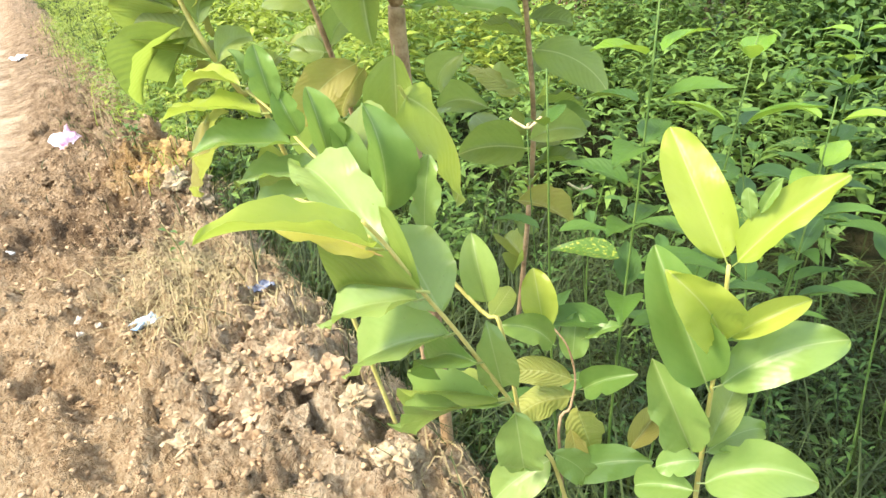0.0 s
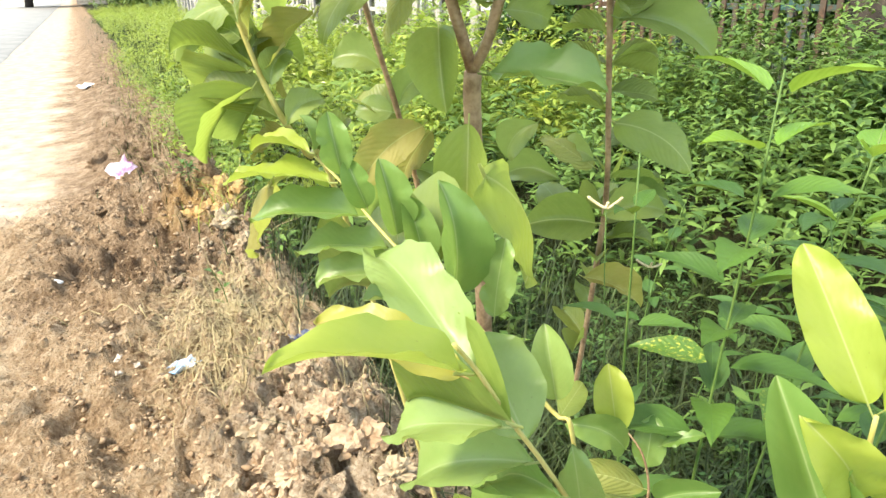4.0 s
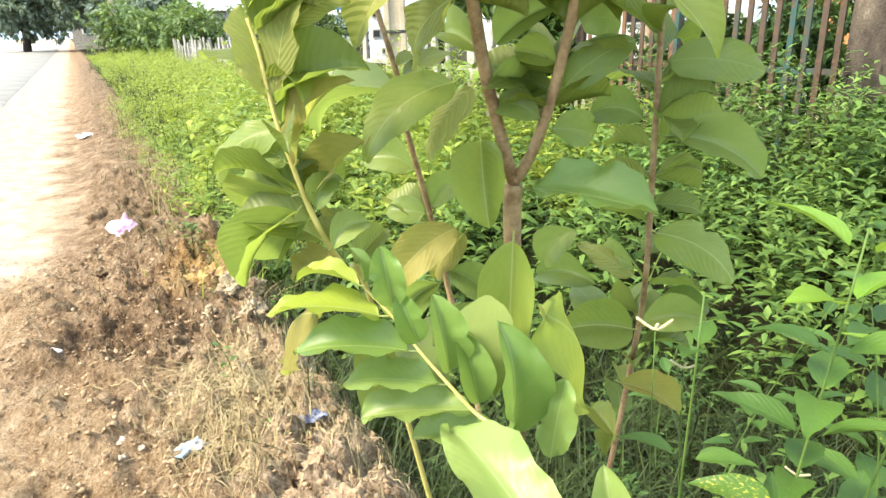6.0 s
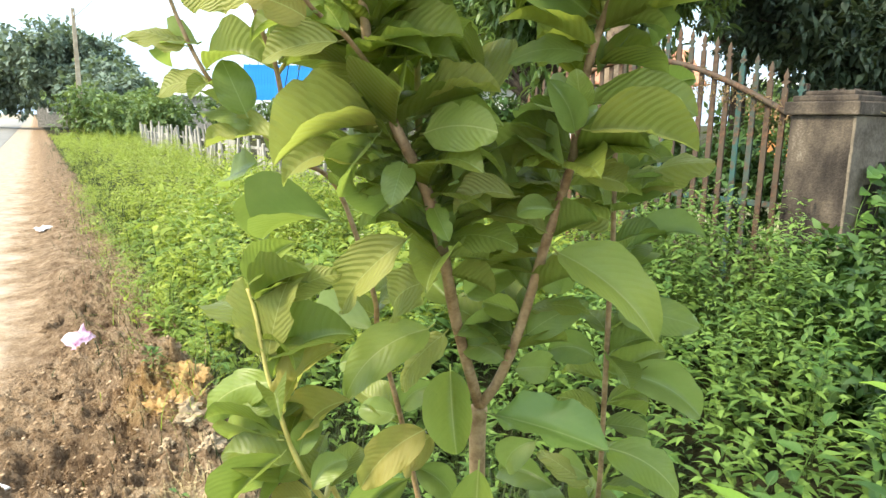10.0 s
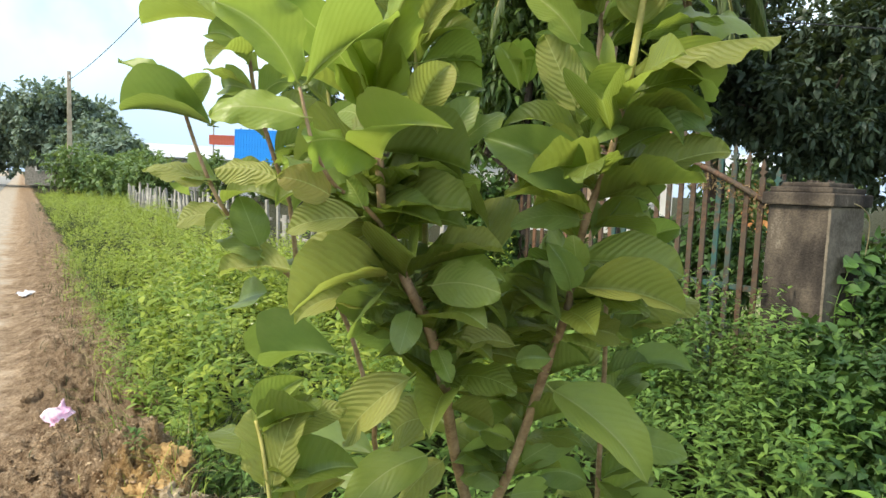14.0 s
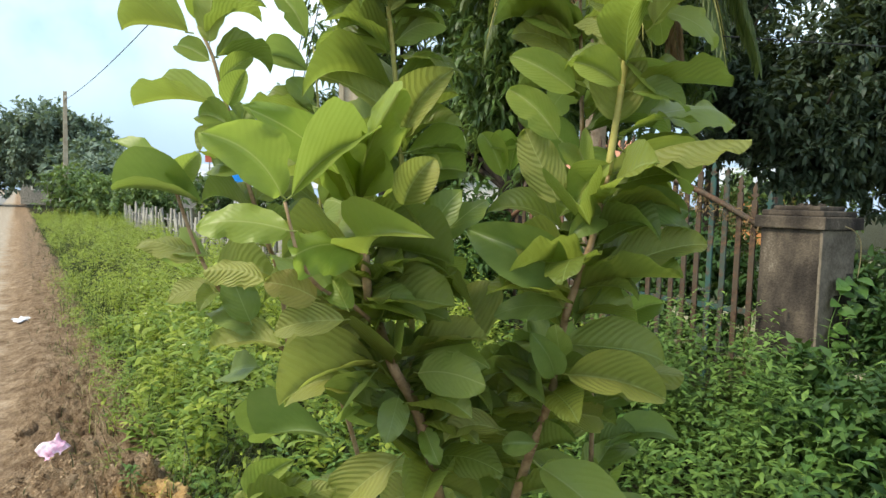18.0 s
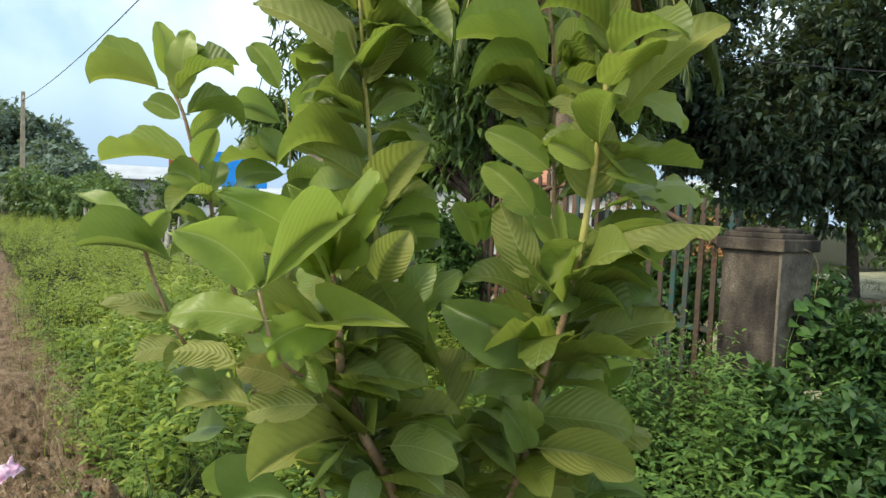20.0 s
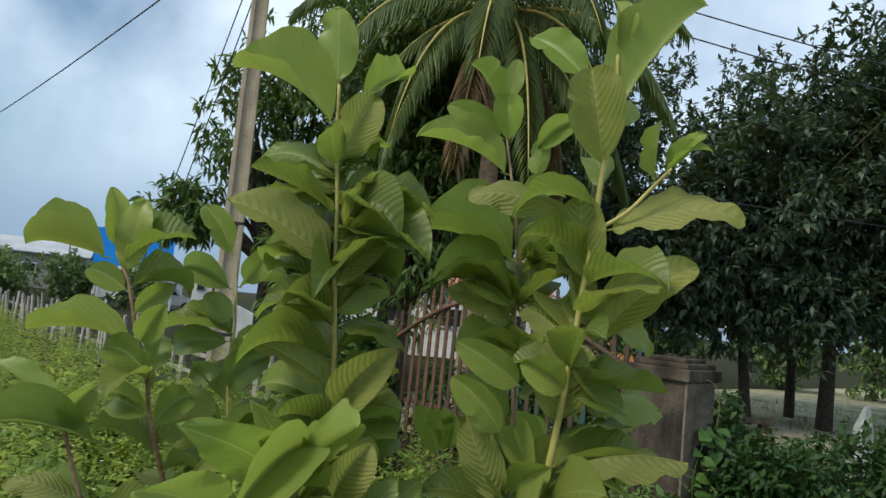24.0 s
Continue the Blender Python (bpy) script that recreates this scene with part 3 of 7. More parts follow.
for i in range(20):
    u, n, s = rng.uniform(0.75, 1.40), rng.normal(0.50, 0.09), rng.uniform(0.022, 0.052)
    ob = part("soil_clod", crumbly(120 + i, s), M["clod" if i % 3 else "cream_clod"], smooth=False)
    ob.matrix_basis = road_pose(u, n, ground_height(u, n) - s * 0.15, u * 410)
    tagged(ob, "cracked pale lump of dry soil at the bank's edge" if i % 3 == 0 else "rough lump of dry brown soil on the bank", "clod", "clods on the bank")
for u, n, s in ((1.61, 0.16, 0.017), (1.58, 0.20, 0.013), (1.55, 0.15, 0.012), (1.64, 0.22, 0.010)):
    ob = part("pebble", clod_bmesh(60 + u * 9, 3, s), M["pale_soil"])
    ob.matrix_basis = road_pose(u, n, ground_height(u, n) + s * 0.1, u * 99)
    tagged(ob, "small pale stone half sunk in the soil", "stone", "pale stones on the soil")
for u, n, w in ((0.64, 0.56, 0.048), (0.58, 0.60, 0.036), (0.74, 0.60, 0.032), (0.68, 0.52, 0.028)):
    ob = part("soil_clod", crumbly(33 + u * 50, w), M["cream_clod"], smooth=False)
    ob.matrix_basis = road_pose(u, n, ground_height(u, n) + w * 0.05, u * 510)
    tagged(ob, "large cream-coloured caked lump on the bank's edge", "clod", "clods on the bank")
chip = bmesh.new()
box(chip, (0.058, 0.022, 0.010), (0, 0, 0.004), 0.003)
for v in chip.verts:
    v.co += Vector((noise.noise(v.co * 60), noise.noise(v.co * 60 + Vector((4, 0, 0))), 0)) * 0.006
chip = tagged(part("chip", chip, M["stone"]), "flat pale chip lying on the trodden soil", "stone", "pale stones on the soil")
chip.matrix_basis = road_pose(2.42, -0.02, ground_height(2.42, -0.02) + 0.004, 35)
root_bm = bmesh.new()
root_pts = smooth_path([P(2.10, -0.07, 0.03), P(2.03, 0.04, 0.055), P(1.97, 0.12, 0.075), P(1.90, 0.22, 0.11), P(1.83, 0.30, 0.14)], 6)
root_pts = [Vector((q.x, q.y, ground_height(0.719 * q.y - 0.695 * q.x, 0.719 * q.x + 0.695 * q.y) + 0.006)) for q in root_pts]
tube(root_bm, root_pts, [0.0022] * len(root_pts), 6)
tagged(part("dry_root", root_bm, M["straw"]), "long pale dry root lying across the soil", "root")


def blades(name, spots, material, label, category, lean=0.5, segs=4):
    """Grass: (x, y, z, height, width, turn, bend)."""
    s = np.array(spots)
    n = len(s)
    t = np.linspace(0, 1, segs + 1)[None, :, None]
    dirv = np.stack([np.cos(s[:, 5]), np.sin(s[:, 5]), np.zeros(n)], -1)[:, None]
    side = np.stack([-np.sin(s[:, 5]), np.cos(s[:, 5]), np.zeros(n)], -1)[:, None]
    h, w, b = s[:, 3][:, None, None], s[:, 4][:, None, None], s[:, 6][:, None, None]
    mid = s[:, None, :3] + np.array([0, 0, 1.0]) * h * (t - 0.45 * np.clip(b, 0, 2) * t ** 2.2) + dirv * h * b * t ** 2
    half = side * w * (1 - 0.92 * t)
    v = np.stack([mid - half, mid + half], 2).reshape(-1, 3)
    k = np.arange(segs)[:, None] * 2
    f = np.concatenate([k, k + 1, k + 3, k + 2], 1)
    faces = (f[None] + (np.arange(n) * (segs + 1) * 2)[:, None, None]).reshape(-1, 4)
    tt = np.broadcast_to(t, (n, segs + 1, 1))
    uv = np.stack([np.concatenate([tt * 0, tt], -1), np.concatenate([tt * 0 + 1, tt], -1)], 2).reshape(-1, 2)
    ob = new(name, fast_mesh(name, v, faces, material, uv))
    return tagged(ob, label, category, kind="stuff")


straw = []
for i in range(420):
    u, n = rng.normal(1.56, 0.17), rng.normal(0.41, 0.09)
    straw.append((*un_to_xy(u, n), ground_height(u, n), rng.uniform(0.03, 0.10), rng.uniform(0.0009, 0.0017), rng.uniform(0, 6.28), rng.uniform(1.4, 2.6)))
for i in range(300):
    u, n = rng.normal(1.80, 0.11), rng.normal(0.48, 0.07)
    straw.append((*un_to_xy(u, n), ground_height(u, n), rng.uniform(0.06, 0.14), rng.uniform(0.0010, 0.0018), rng.uniform(0, 6.28), rng.uniform(1.6, 2.8)))
for i in range(70):
    u, n = rng.normal(4.6, 0.35), rng.normal(0.66, 0.07)
    straw.append((*un_to_xy(u, n), ground_height(u, n), rng.uniform(0.12, 0.34), rng.uniform(0.0010, 0.0018), rng.uniform(0, 6.28), rng.uniform(0.4, 1.4)))
for i in range(420):
    u, n = rng.uniform(3.3, 12), rng.normal(0.80, 0.10)
    straw.append((*un_to_xy(u, n), ground_height(u, n), rng.uniform(0.08, 0.24), rng.uniform(0.0008, 0.0016), rng.uniform(0, 6.28), rng.uniform(0.8, 1.9)))
blades("dry_straw", straw, M["straw"], "tangle of dry yellow straw on the bank", "straw")


def strands(name, spots, material, label, category):
    """Long dry blades lying in curls on the ground: (u, n, length, half width)."""
    vs, fs, off, k = [], [], 0, 12
    for u, n, length, w in spots:
        a, turn = rng.uniform(0, 6.28), rng.normal(0, 0.30)
        lift, peak = rng.uniform(0.004, 0.035), rng.uniform(0.3, 0.7)
        for i in range(k + 1):
            t = i / k
            x, y = un_to_xy(u, n)
            z = ground_height(u, n) + 0.004 + lift * math.exp(-((t - peak) / 0.28) ** 2)
            d, e = math.cos(a), math.sin(a)
            ww = w * (1 - 0.7 * t)
            vs += [(x - e * ww, y + d * ww, z), (x + e * ww, y - d * ww, z + ww * 0.5)]
            if i:
                q = off + i * 2
                fs.append((q - 2, q - 1, q + 1, q))
            u, n = u + (0.719 * e - 0.695 * d) * length / k, n + (0.719 * d + 0.695 * e) * length / k
            a += turn + rng.normal(0, 0.22)
        off += (k + 1) * 2
    ob = new(name, fast_mesh(name, np.array(vs), np.array(fs), material))
    return tagged(ob, label, category, kind="stuff")


curls = []
for cu, cn, su, sn, count in ((1.62, 0.50, 0.16, 0.09, 150), (1.40, 0.44, 0.13, 0.07, 90), (1.32, 0.72, 0.14, 0.05, 80), (1.85, 0.60, 0.14, 0.06, 60), (0.80, 0.70, 0.25, 0.04, 60), (4.6, 0.70, 0.8, 0.10, 90), (2.2, 0.75, 0.3, 0.06, 50)):
    for i in range(count):
        curls.append((rng.normal(cu, su), rng.normal(cn, sn), rng.uniform(0.06, 0.20), rng.uniform(0.0009, 0.0019)))
strands("dead_grass", curls, M["straw"], "curled blades of dead pale grass on the bank", "straw")

grass = []
for i in range(5200):
    u, n = rng.uniform(-1.6, 3.4), 0.62 + abs(rng.normal(0, 0.75))
    grass.append((*un_to_xy(u, n), -0.07 - hollow(u, n), rng.uniform(0.12, 0.46), rng.uniform(0.002, 0.0055), rng.uniform(0, 6.28), rng.uniform(0.1, 1.3)))
for i in range(1700):
    u, n = rng.uniform(3, 26), rng.uniform(0.8, 2.2)
    grass.append((*un_to_xy(u, n), -0.07 - hollow(u, n), rng.uniform(0.2, 0.55), rng.uniform(0.003, 0.006), rng.uniform(0, 6.28), rng.uniform(0.1, 1.0)))
for i in range(420):
    u, n = 2.8 + 12 * rng.random() ** 1.5, rng.normal(1.0, 0.16)
    grass.append((*un_to_xy(u, n), -0.07 - hollow(u, n), rng.uniform(0.3, 0.72), rng.uniform(0.002, 0.005), rng.uniform(0, 6.28), rng.uniform(0.1, 0.7)))
for i in range(1600):
    u, n = 8.0 + 26 * rng.random() ** 1.3, rng.normal(0.72, 0.16)
    grass.append((*un_to_xy(u, n), 0.0, rng.uniform(0.06, 0.26), rng.uniform(0.004, 0.008), rng.uniform(0, 6.28), rng.uniform(0.2, 1.2)))
for i in range(240):
    u, n = rng.uniform(2.2, 9.0), rng.normal(0.52, 0.16)
    grass.append((*un_to_xy(u, n), ground_height(u, n), rng.uniform(0.04, 0.14), rng.uniform(0.002, 0.004), rng.uniform(0, 6.28), rng.uniform(0.2, 1.2)))
for i in range(5200):
    u, n = rng.uniform(-0.9, 2.2), rng.uniform(0.80, 2.3)
    grass.append((*un_to_xy(u, n), -0.07 - hollow(u, n), rng.uniform(0.08, 0.36), rng.uniform(0.002, 0.0045), rng.uniform(0, 6.28), rng.uniform(0.5, 1.7)))
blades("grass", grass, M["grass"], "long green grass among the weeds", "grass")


edge = []
for i in range(1100):
    u, n = 2.4 + 11.0 * rng.random() ** 1.4, rng.normal(0.74, 0.13)
    edge.append((*un_to_xy(u, n), ground_height(u, n) - 0.01, rng.uniform(0.06, 0.26), rng.uniform(0.0015, 0.0035), rng.uniform(0, 6.28), rng.uniform(0.5, 1.8)))
blades("edge_grass", edge[:700], M["weed_lime"], "bent yellow-green grass at the edge of the weeds", "grass")
blades("edge_straw", edge[700:], M["straw"], "dry straw standing at the edge of the weeds", "straw")


# ---- weeds: a thick stand between the bank and the fence ----
def weed_stand(name, plants, material, label):
    """Plants (x, y, z, height, leaf length, spread): a stalk with leaves all the way up, tilted outwards."""
    base, way, up, ln, wd, stalks = [], [], [], [], [], []
    for x, y, z, h, leaf, spread in plants:
        lx, ly = rng.normal(0, 0.16, 2)
        k = int(18 + h * 34)
        t = np.sort(rng.uniform(0.22, 1.0, k))
        ang = np.arange(k) * 2.4 + rng.uniform(0, 6.28)
        r = spread * (1.05 - t) * rng.uniform(0.2, 1.0, k)
        b = np.stack([x + lx * h * t ** 1.5 + np.cos(ang) * r, y + ly * h * t ** 1.5 + np.sin(ang) * r, z + h * t], -1)
        lift = rng.uniform(-0.25, 0.95, k)
        base.append(b)
        way.append(np.stack([np.cos(ang), np.sin(ang), lift], -1))
        up.append(np.stack([rng.normal(0, 0.25, k), rng.normal(0, 0.25, k), np.ones(k)], -1))
        L = leaf * (0.70 + 0.65 * rng.random(k)) * (1.15 - 0.55 * t)
        ln.append(L)
        wd.append(L * rng.uniform(0.24, 0.40, k))
        stalks.append((x, y, z, h, 0.0025, math.atan2(ly, lx), 0.16))
    me = leaf_cloud(name, np.concatenate(base), np.concatenate(way), np.concatenate(up), np.concatenate(ln), np.concatenate(wd), material)
    tagged(new(name, me), label, "weeds", kind="stuff")
    return stalks


plants = []
for i in range(2100):
    u, n = rng.uniform(-3.5, 7.5), rng.uniform(0.78, 4.25)
    edge = smoothstep(0.6, 1.6, n)
    if u < 1.7 and n < 1.25:
        continue
    if -0.9 < u < 1.5 and 0.95 < n < 2.1 and rng.random() < 0.88:
        continue
    tuft = 0.85 + 1.0 * noise.noise(Vector((u * 1.3, n * 1.3, 4))) + 0.5 * noise.noise(Vector((u * 3.1, n * 3.1, 7)))
    if noise.noise(Vector((u * 1.9, n * 1.9, 12))) < -0.34:
        continue
    tuft = max(tuft, 0.35)
    h = (0.22 + 0.36 * edge) * rng.uniform(0.55, 1.25) * tuft
    if u > 3.2:
        h *= rng.choice((0.9, 1.2, 1.5))
    if u < 2.9 and n > 2.4:
        h = min(max(h, 0.5) * (1.0 + 0.35 * smoothstep(2.2, 3.6, n)), 0.82)
    x, y = un_to_xy(u, n)
    if x > 1.42 and 2.2 < y < 4.2 and rng.random() < 0.8:
        continue
    plants.append((x, y, -0.07 - hollow(u, n), h, rng.uniform(0.045, 0.095) * (1.6 if u > 2.6 else 1.15), 0.13))
herbs = []
for i in range(230):
    u, n = rng.uniform(-0.8, 1.9), rng.uniform(0.85, 2.2)
    herbs.append((*un_to_xy(u, n), -0.07 - hollow(u, n), rng.uniform(0.10, 0.30), rng.uniform(0.024, 0.046), 0.07))
for i in range(150):
    u, n = 2.7 + 9.0 * rng.random() ** 1.3, rng.normal(0.74, 0.10)
    plants.append((*un_to_xy(u, n), ground_height(u, n) - 0.01, rng.uniform(0.08, 0.30), rng.uniform(0.03, 0.06), 0.06))
# nearer weeds take the leaf colour that has shade in it
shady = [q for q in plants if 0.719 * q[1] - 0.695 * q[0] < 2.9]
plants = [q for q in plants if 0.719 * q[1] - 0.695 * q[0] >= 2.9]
lime = [q for i, q in enumerate(plants) if i % 2 == 0 and 0.719 * q[1] - 0.695 * q[0] > 3.0]
plants = [q for q in plants if q not in lime]
tall = []
for i in range(190):
    u, n = 2.6 + 8.0 * rng.random() ** 1.3, rng.uniform(0.85, 3.8)
    if noise.noise(Vector((u * 1.1, n * 1.1, 21))) > -0.05:
        tall.append((*un_to_xy(u, n), -0.07, rng.uniform(0.50, 0.80), rng.uniform(0.055, 0.085), 0.07))
before_gate = []
for i in range(170):
    u, n = rng.uniform(0.9, 3.6), rng.uniform(3.1, 4.25)
    if un_to_xy(u, n)[0] < 1.40:
        before_gate.append((*un_to_xy(u, n), -0.07, rng.uniform(0.72, 1.08), rng.uniform(0.06, 0.09), 0.08))
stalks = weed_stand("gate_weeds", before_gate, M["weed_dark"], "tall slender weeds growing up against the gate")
stalks += weed_stand("tall_weeds", tall, M["weed_lime"], "slender upright weeds above the roadside stand")
stalks += weed_stand("lime_weeds", lime, M["weed_lime"], "thick stand of yellow-green roadside weeds")
stalks += weed_stand("weeds", plants, M["weed"], "thick stand of leafy green roadside weeds")
stalks += weed_stand("dark_weeds", shady, M["weed_dark"], "thick stand of dark green weeds before the gate, shade in their colour")
plants = []
for i in range(1900):
    u, n = 7 + 40 * rng.random() ** 1.7, rng.uniform(0.85, 4.4)
    plants.append((*un_to_xy(u, n), -0.07 - hollow(u, n), (0.30 + 0.28 * smoothstep(0.8, 2, n) + 0.16 * smoothstep(2.8, 4.2, n)) * rng.uniform(0.55, 1.2) * (0.85 + 0.7 * noise.noise(Vector((u * 0.8, n, 9)))), rng.uniform(0.065, 0.12), 0.16))
stalks += weed_stand("far_weeds", plants, M["weed_lime"], "thick stand of leafy green weeds along the road")
# hollow's shade put into the herbs' colour by giving them a dark vine leaf
stalks += weed_stand("low_herbs", herbs, M["vine_lit"], "low herbs in the hollow beside the bank, coloured dark as shade")
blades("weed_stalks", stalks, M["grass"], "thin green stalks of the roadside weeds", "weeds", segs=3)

# ---- small pale flowers on top of the roadside weeds ----
fb, fw = [], []
for i in range(46):
    u, n = 3.0 + 6.0 * rng.random(), rng.uniform(1.0, 3.4)
    x, y = un_to_xy(u, n)
    z = 0.44 + 0.22 * rng.random()
    for j in range(5):
        a = j * 1.257 + i
        fb.append((x, y, z))
        fw.append((math.cos(a), math.sin(a), 0.35))
fb, fw = np.array(fb), np.array(fw)
fl = new("weed_flowers", leaf_cloud("weed_flowers", fb, fw, np.tile([0, 0, 1.0], (len(fb), 1)), np.full(len(fb), 0.014), np.full(len(fb), 0.010), M["pale_petal"]))
tagged(fl, "tiny pale yellow flowers among the roadside weeds", "flowers", kind="stuff")
blades("flower_stalks", [(*fb[i * 5][:2], 0.0, fb[i * 5][2] / 0.99, 0.001, 0.0, 0.0) for i in range(46)], M["grass"], "thin stalks of the tiny roadside flowers", "flowers", segs=2)


# ---- gate and gate pillars ----
def pillar(m, label, height=1.40):
    root = empty("gate_pillar", m, label, "pillar", "gate pillars")
    bm = bmesh.new()
    box(bm, (0.40, 0.40, height), (0, 0, height / 2), 0.012)
    bmesh.ops.subdivide_edges(bm, edges=[e for e in bm.edges if e.calc_length() > 0.2], cuts=6, use_grid_fill=True)
    for v in bm.verts:
        v.co += Vector((noise.noise(v.co * 6), noise.noise(v.co * 6 + Vector((9, 0, 0))), 0)) * 0.004
    part("shaft", bm, M["cement"], root, smooth=False)
    for nm, w, z, t in (("cap", 0.46, height + 0.04, 0.08), ("cap_step", 0.40, height + 0.098, 0.036), ("cap_top", 0.30, height + 0.131, 0.03)):
        bm = bmesh.new()
        box(bm, (w, w, t), (0, 0, z), 0.010)
        part(nm, bm, M["cement"], root, smooth=False)
    # broken rubble and a dry tendril left on the cap
    for i in range(7):
        bm = clod_bmesh(31 + i, 2, rng.uniform(0.012, 0.03))
        bmesh.ops.translate(bm, vec=(rng.uniform(-0.13, 0.13), rng.uniform(-0.13, 0.13), height + 0.15), verts=bm.verts)
        part("rubble", bm, M["cement"], root, smooth=False)
    for i in range(9):
        z = 0.26 + (height - 0.2) * i / 9
        bm = bmesh.new()
        wd = (0.09, 0.10, 0.13, 0.11, 0.14, 0.17, 0.30, 0.37, 0.38)[i] + 0.015 * rng.random()
        box(bm, (0.016, wd, (height - 0.2) / 9 + 0.002), (0.2, -0.2065 + wd / 2, z), 0.0)
        bmesh.ops.subdivide_edges(bm, edges=bm.edges[:], cuts=3, use_grid_fill=True)
        for v in bm.verts:
            v.co.y += 0.012 * noise.noise(v.co * 21) * (1 if v.co.y > -0.18 else 0)
            v.co.x += 0.003 * noise.noise(v.co * 33)
        part("worn_corner", bm, M["worn_cement"], root, "pale worn plaster corner", smooth=False)
    bm = bmesh.new()
    tube(bm, smooth_path([(0.22, -0.02, height + 0.03), (0.25, 0.06, height + 0.0), (0.26, 0.13, height - 0.06), (0.25, 0.17, height - 0.16), (0.24, 0.17, height - 0.30)], 5), [0.003] * 21, 6)
    part("tendril", bm, M["straw"], root, "dry hanging tendril")
    return root


M["worn_cement"] = plain("worn_pale_cement", (0.085, 0.068, 0.048), (0.21, 0.170, 0.125), 7.0, 0.95, 0, 0.5)
pillar(road_pose(2.21, 4.45, 0), "weathered dark cement gate pillar with a stepped cap")
pillar(road_pose(5.62, 4.45, 0), "cement gate pillar overgrown with vines", 1.30)


def picket_mesh(h, iron):
    """A flat iron bar with a spear head."""
    bm = bmesh.new()
    box(bm, (0.042, 0.014, h), (0, 0, h / 2), 0.002)
    prof = [(0.010, 0.0), (0.010, 0.02), (0.030, 0.035), (0.012, 0.05), (0.018, 0.075), (0.0, 0.13)]
    rows = [[bm.verts.new((sx * w, sy * 0.006, h + z)) for sx, sy in ((-1, -1), (1, -1), (1, 1), (-1, 1))] for w, z in prof[:-1]]
    top = bm.verts.new((0, 0, h + prof[-1][1]))
    for a, b in zip(rows, rows[1:]):
        for k in range(4):
            bm.faces.new((a[k], a[(k + 1) % 4], b[(k + 1) % 4], b[k]))
    for k in range(4):
        bm.faces.new((rows[-1][k], rows[-1][(k + 1) % 4], top))
    return mesh_of("picket", bm, M[iron], False)


def gate_leaf(u0, u1, low, high, label, iron):
    """From the hinge at u0 to the meeting edge at u1: bars that rise towards the middle under a curved top rail."""
    w = abs(u1 - u0)
    s = 1 if u1 > u0 else -1
    root = empty("gate_leaf", road_pose(u0, 4.42, 0.08), label, "gate", "leaves of the double gate")
    k = int(w / 0.105)
    for i in range(k + 1):
        t = i / k
        h = low + (high - low) * math.sin(t * math.pi / 2)
        ob = part("picket", picket_mesh(h - 0.08, iron), None, root)
        ob.location = (-s * w * t, 0, 0)
    bm = bmesh.new()
    pts = [(-s * w * t, -0.02, low + (high - low) * math.sin(t * math.pi / 2) - 0.22) for t in np.linspace(0, 1, 12)]
    tube(bm, pts, [0.022] * 12, 6)
    part("top_rail", bm, M[iron], root, "curved rusted top rail")
    for z in (0.14, 0.72):
        bm = bmesh.new()
        box(bm, (w, 0.02, 0.04), (-s * w / 2, 0.018, z), 0.003)
        part("rail", bm, M[iron], root, smooth=False)
    for x in (0, -s * w):
        bm = bmesh.new()
        box(bm, (0.05, 0.04, low), (x, 0.03, low / 2), 0.004)
        part("stile", bm, M[iron], root, smooth=False)
    return root


gate_leaf(2.46, 3.90, 1.52, 1.98, "rusted iron gate leaf with spear-headed bars", "rust")
gate_leaf(5.38, 3.94, 1.42, 1.98, "rusted red-brown iron gate leaf with spear-headed bars", "red_rust")


# ---- poles, wires ----
def pole(m, height, r0, r1, label):
    root = empty("utility_pole", m, label, "utility pole", "poles along the road")
    # two flanges with a recessed web between them
    for s in (-1, 1):
        bm = bmesh.new()
        box(bm, (0.5 * r0, 1.5 * r0, height + 0.1), (s * 0.72 * r0, 0, height / 2 - 0.05), 0.012)
        for v in bm.verts:
            f = 1 - (1 - r1 / r0) * max(v.co.z, 0) / height
            v.co.x, v.co.y = v.co.x * f, v.co.y * f
        part("flange", bm, M["pole"], root, smooth=False)
    bm = bmesh.new()
    box(bm, (1.0 * r0, 0.9 * r0, height + 0.08), (0, 0, height / 2 - 0.05), 0.0)
    for v in bm.verts:
        f = 1 - (1 - r1 / r0) * max(v.co.z, 0) / height
        v.co.x, v.co.y = v.co.x * f, v.co.y * f
    part("web", bm, M["pole"], root, smooth=False)
    for z in (1.1, 2.6):
        bm = bmesh.new()
        f = 1 - (1 - r1 / r0) * z / height
        box(bm, (2.0 * r0 * f, 1.56 * r0 * f, 0.04), (0, 0, z), 0.004)
        part("band", bm, M["wire"], root, "dark metal band", False)
    bm = bmesh.new()
    box(bm, (1.1, 0.09, 0.1), (0, 0, height - 0.5), 0.01)
    part("crossarm", bm, M["pole"], root, smooth=False)
    for x in (-0.5, -0.17, 0.17, 0.5):
        bm = bmesh.new()
        tube(bm, [(x, 0, height - 0.45), (x, 0, height - 0.40), (x, 0, height - 0.36), (x, 0, height - 0.32), (x, 0, height - 0.28)], [0.015, 0.035, 0.02, 0.035, 0.015], 8)
        part("insulator", bm, M["stone"], root)
    return root


pole(pose(-2.99, 9.0, 0, 0.0, -0.6, TURN + 62), 8.0, 0.155, 0.10, "pale concrete utility pole rising from the weeds")
pole1 = pole(pose(-30.15, 35.0, 0, 0, 0, TURN), 7.4, 0.20, 0.13, "distant pale concrete utility pole beside the road")
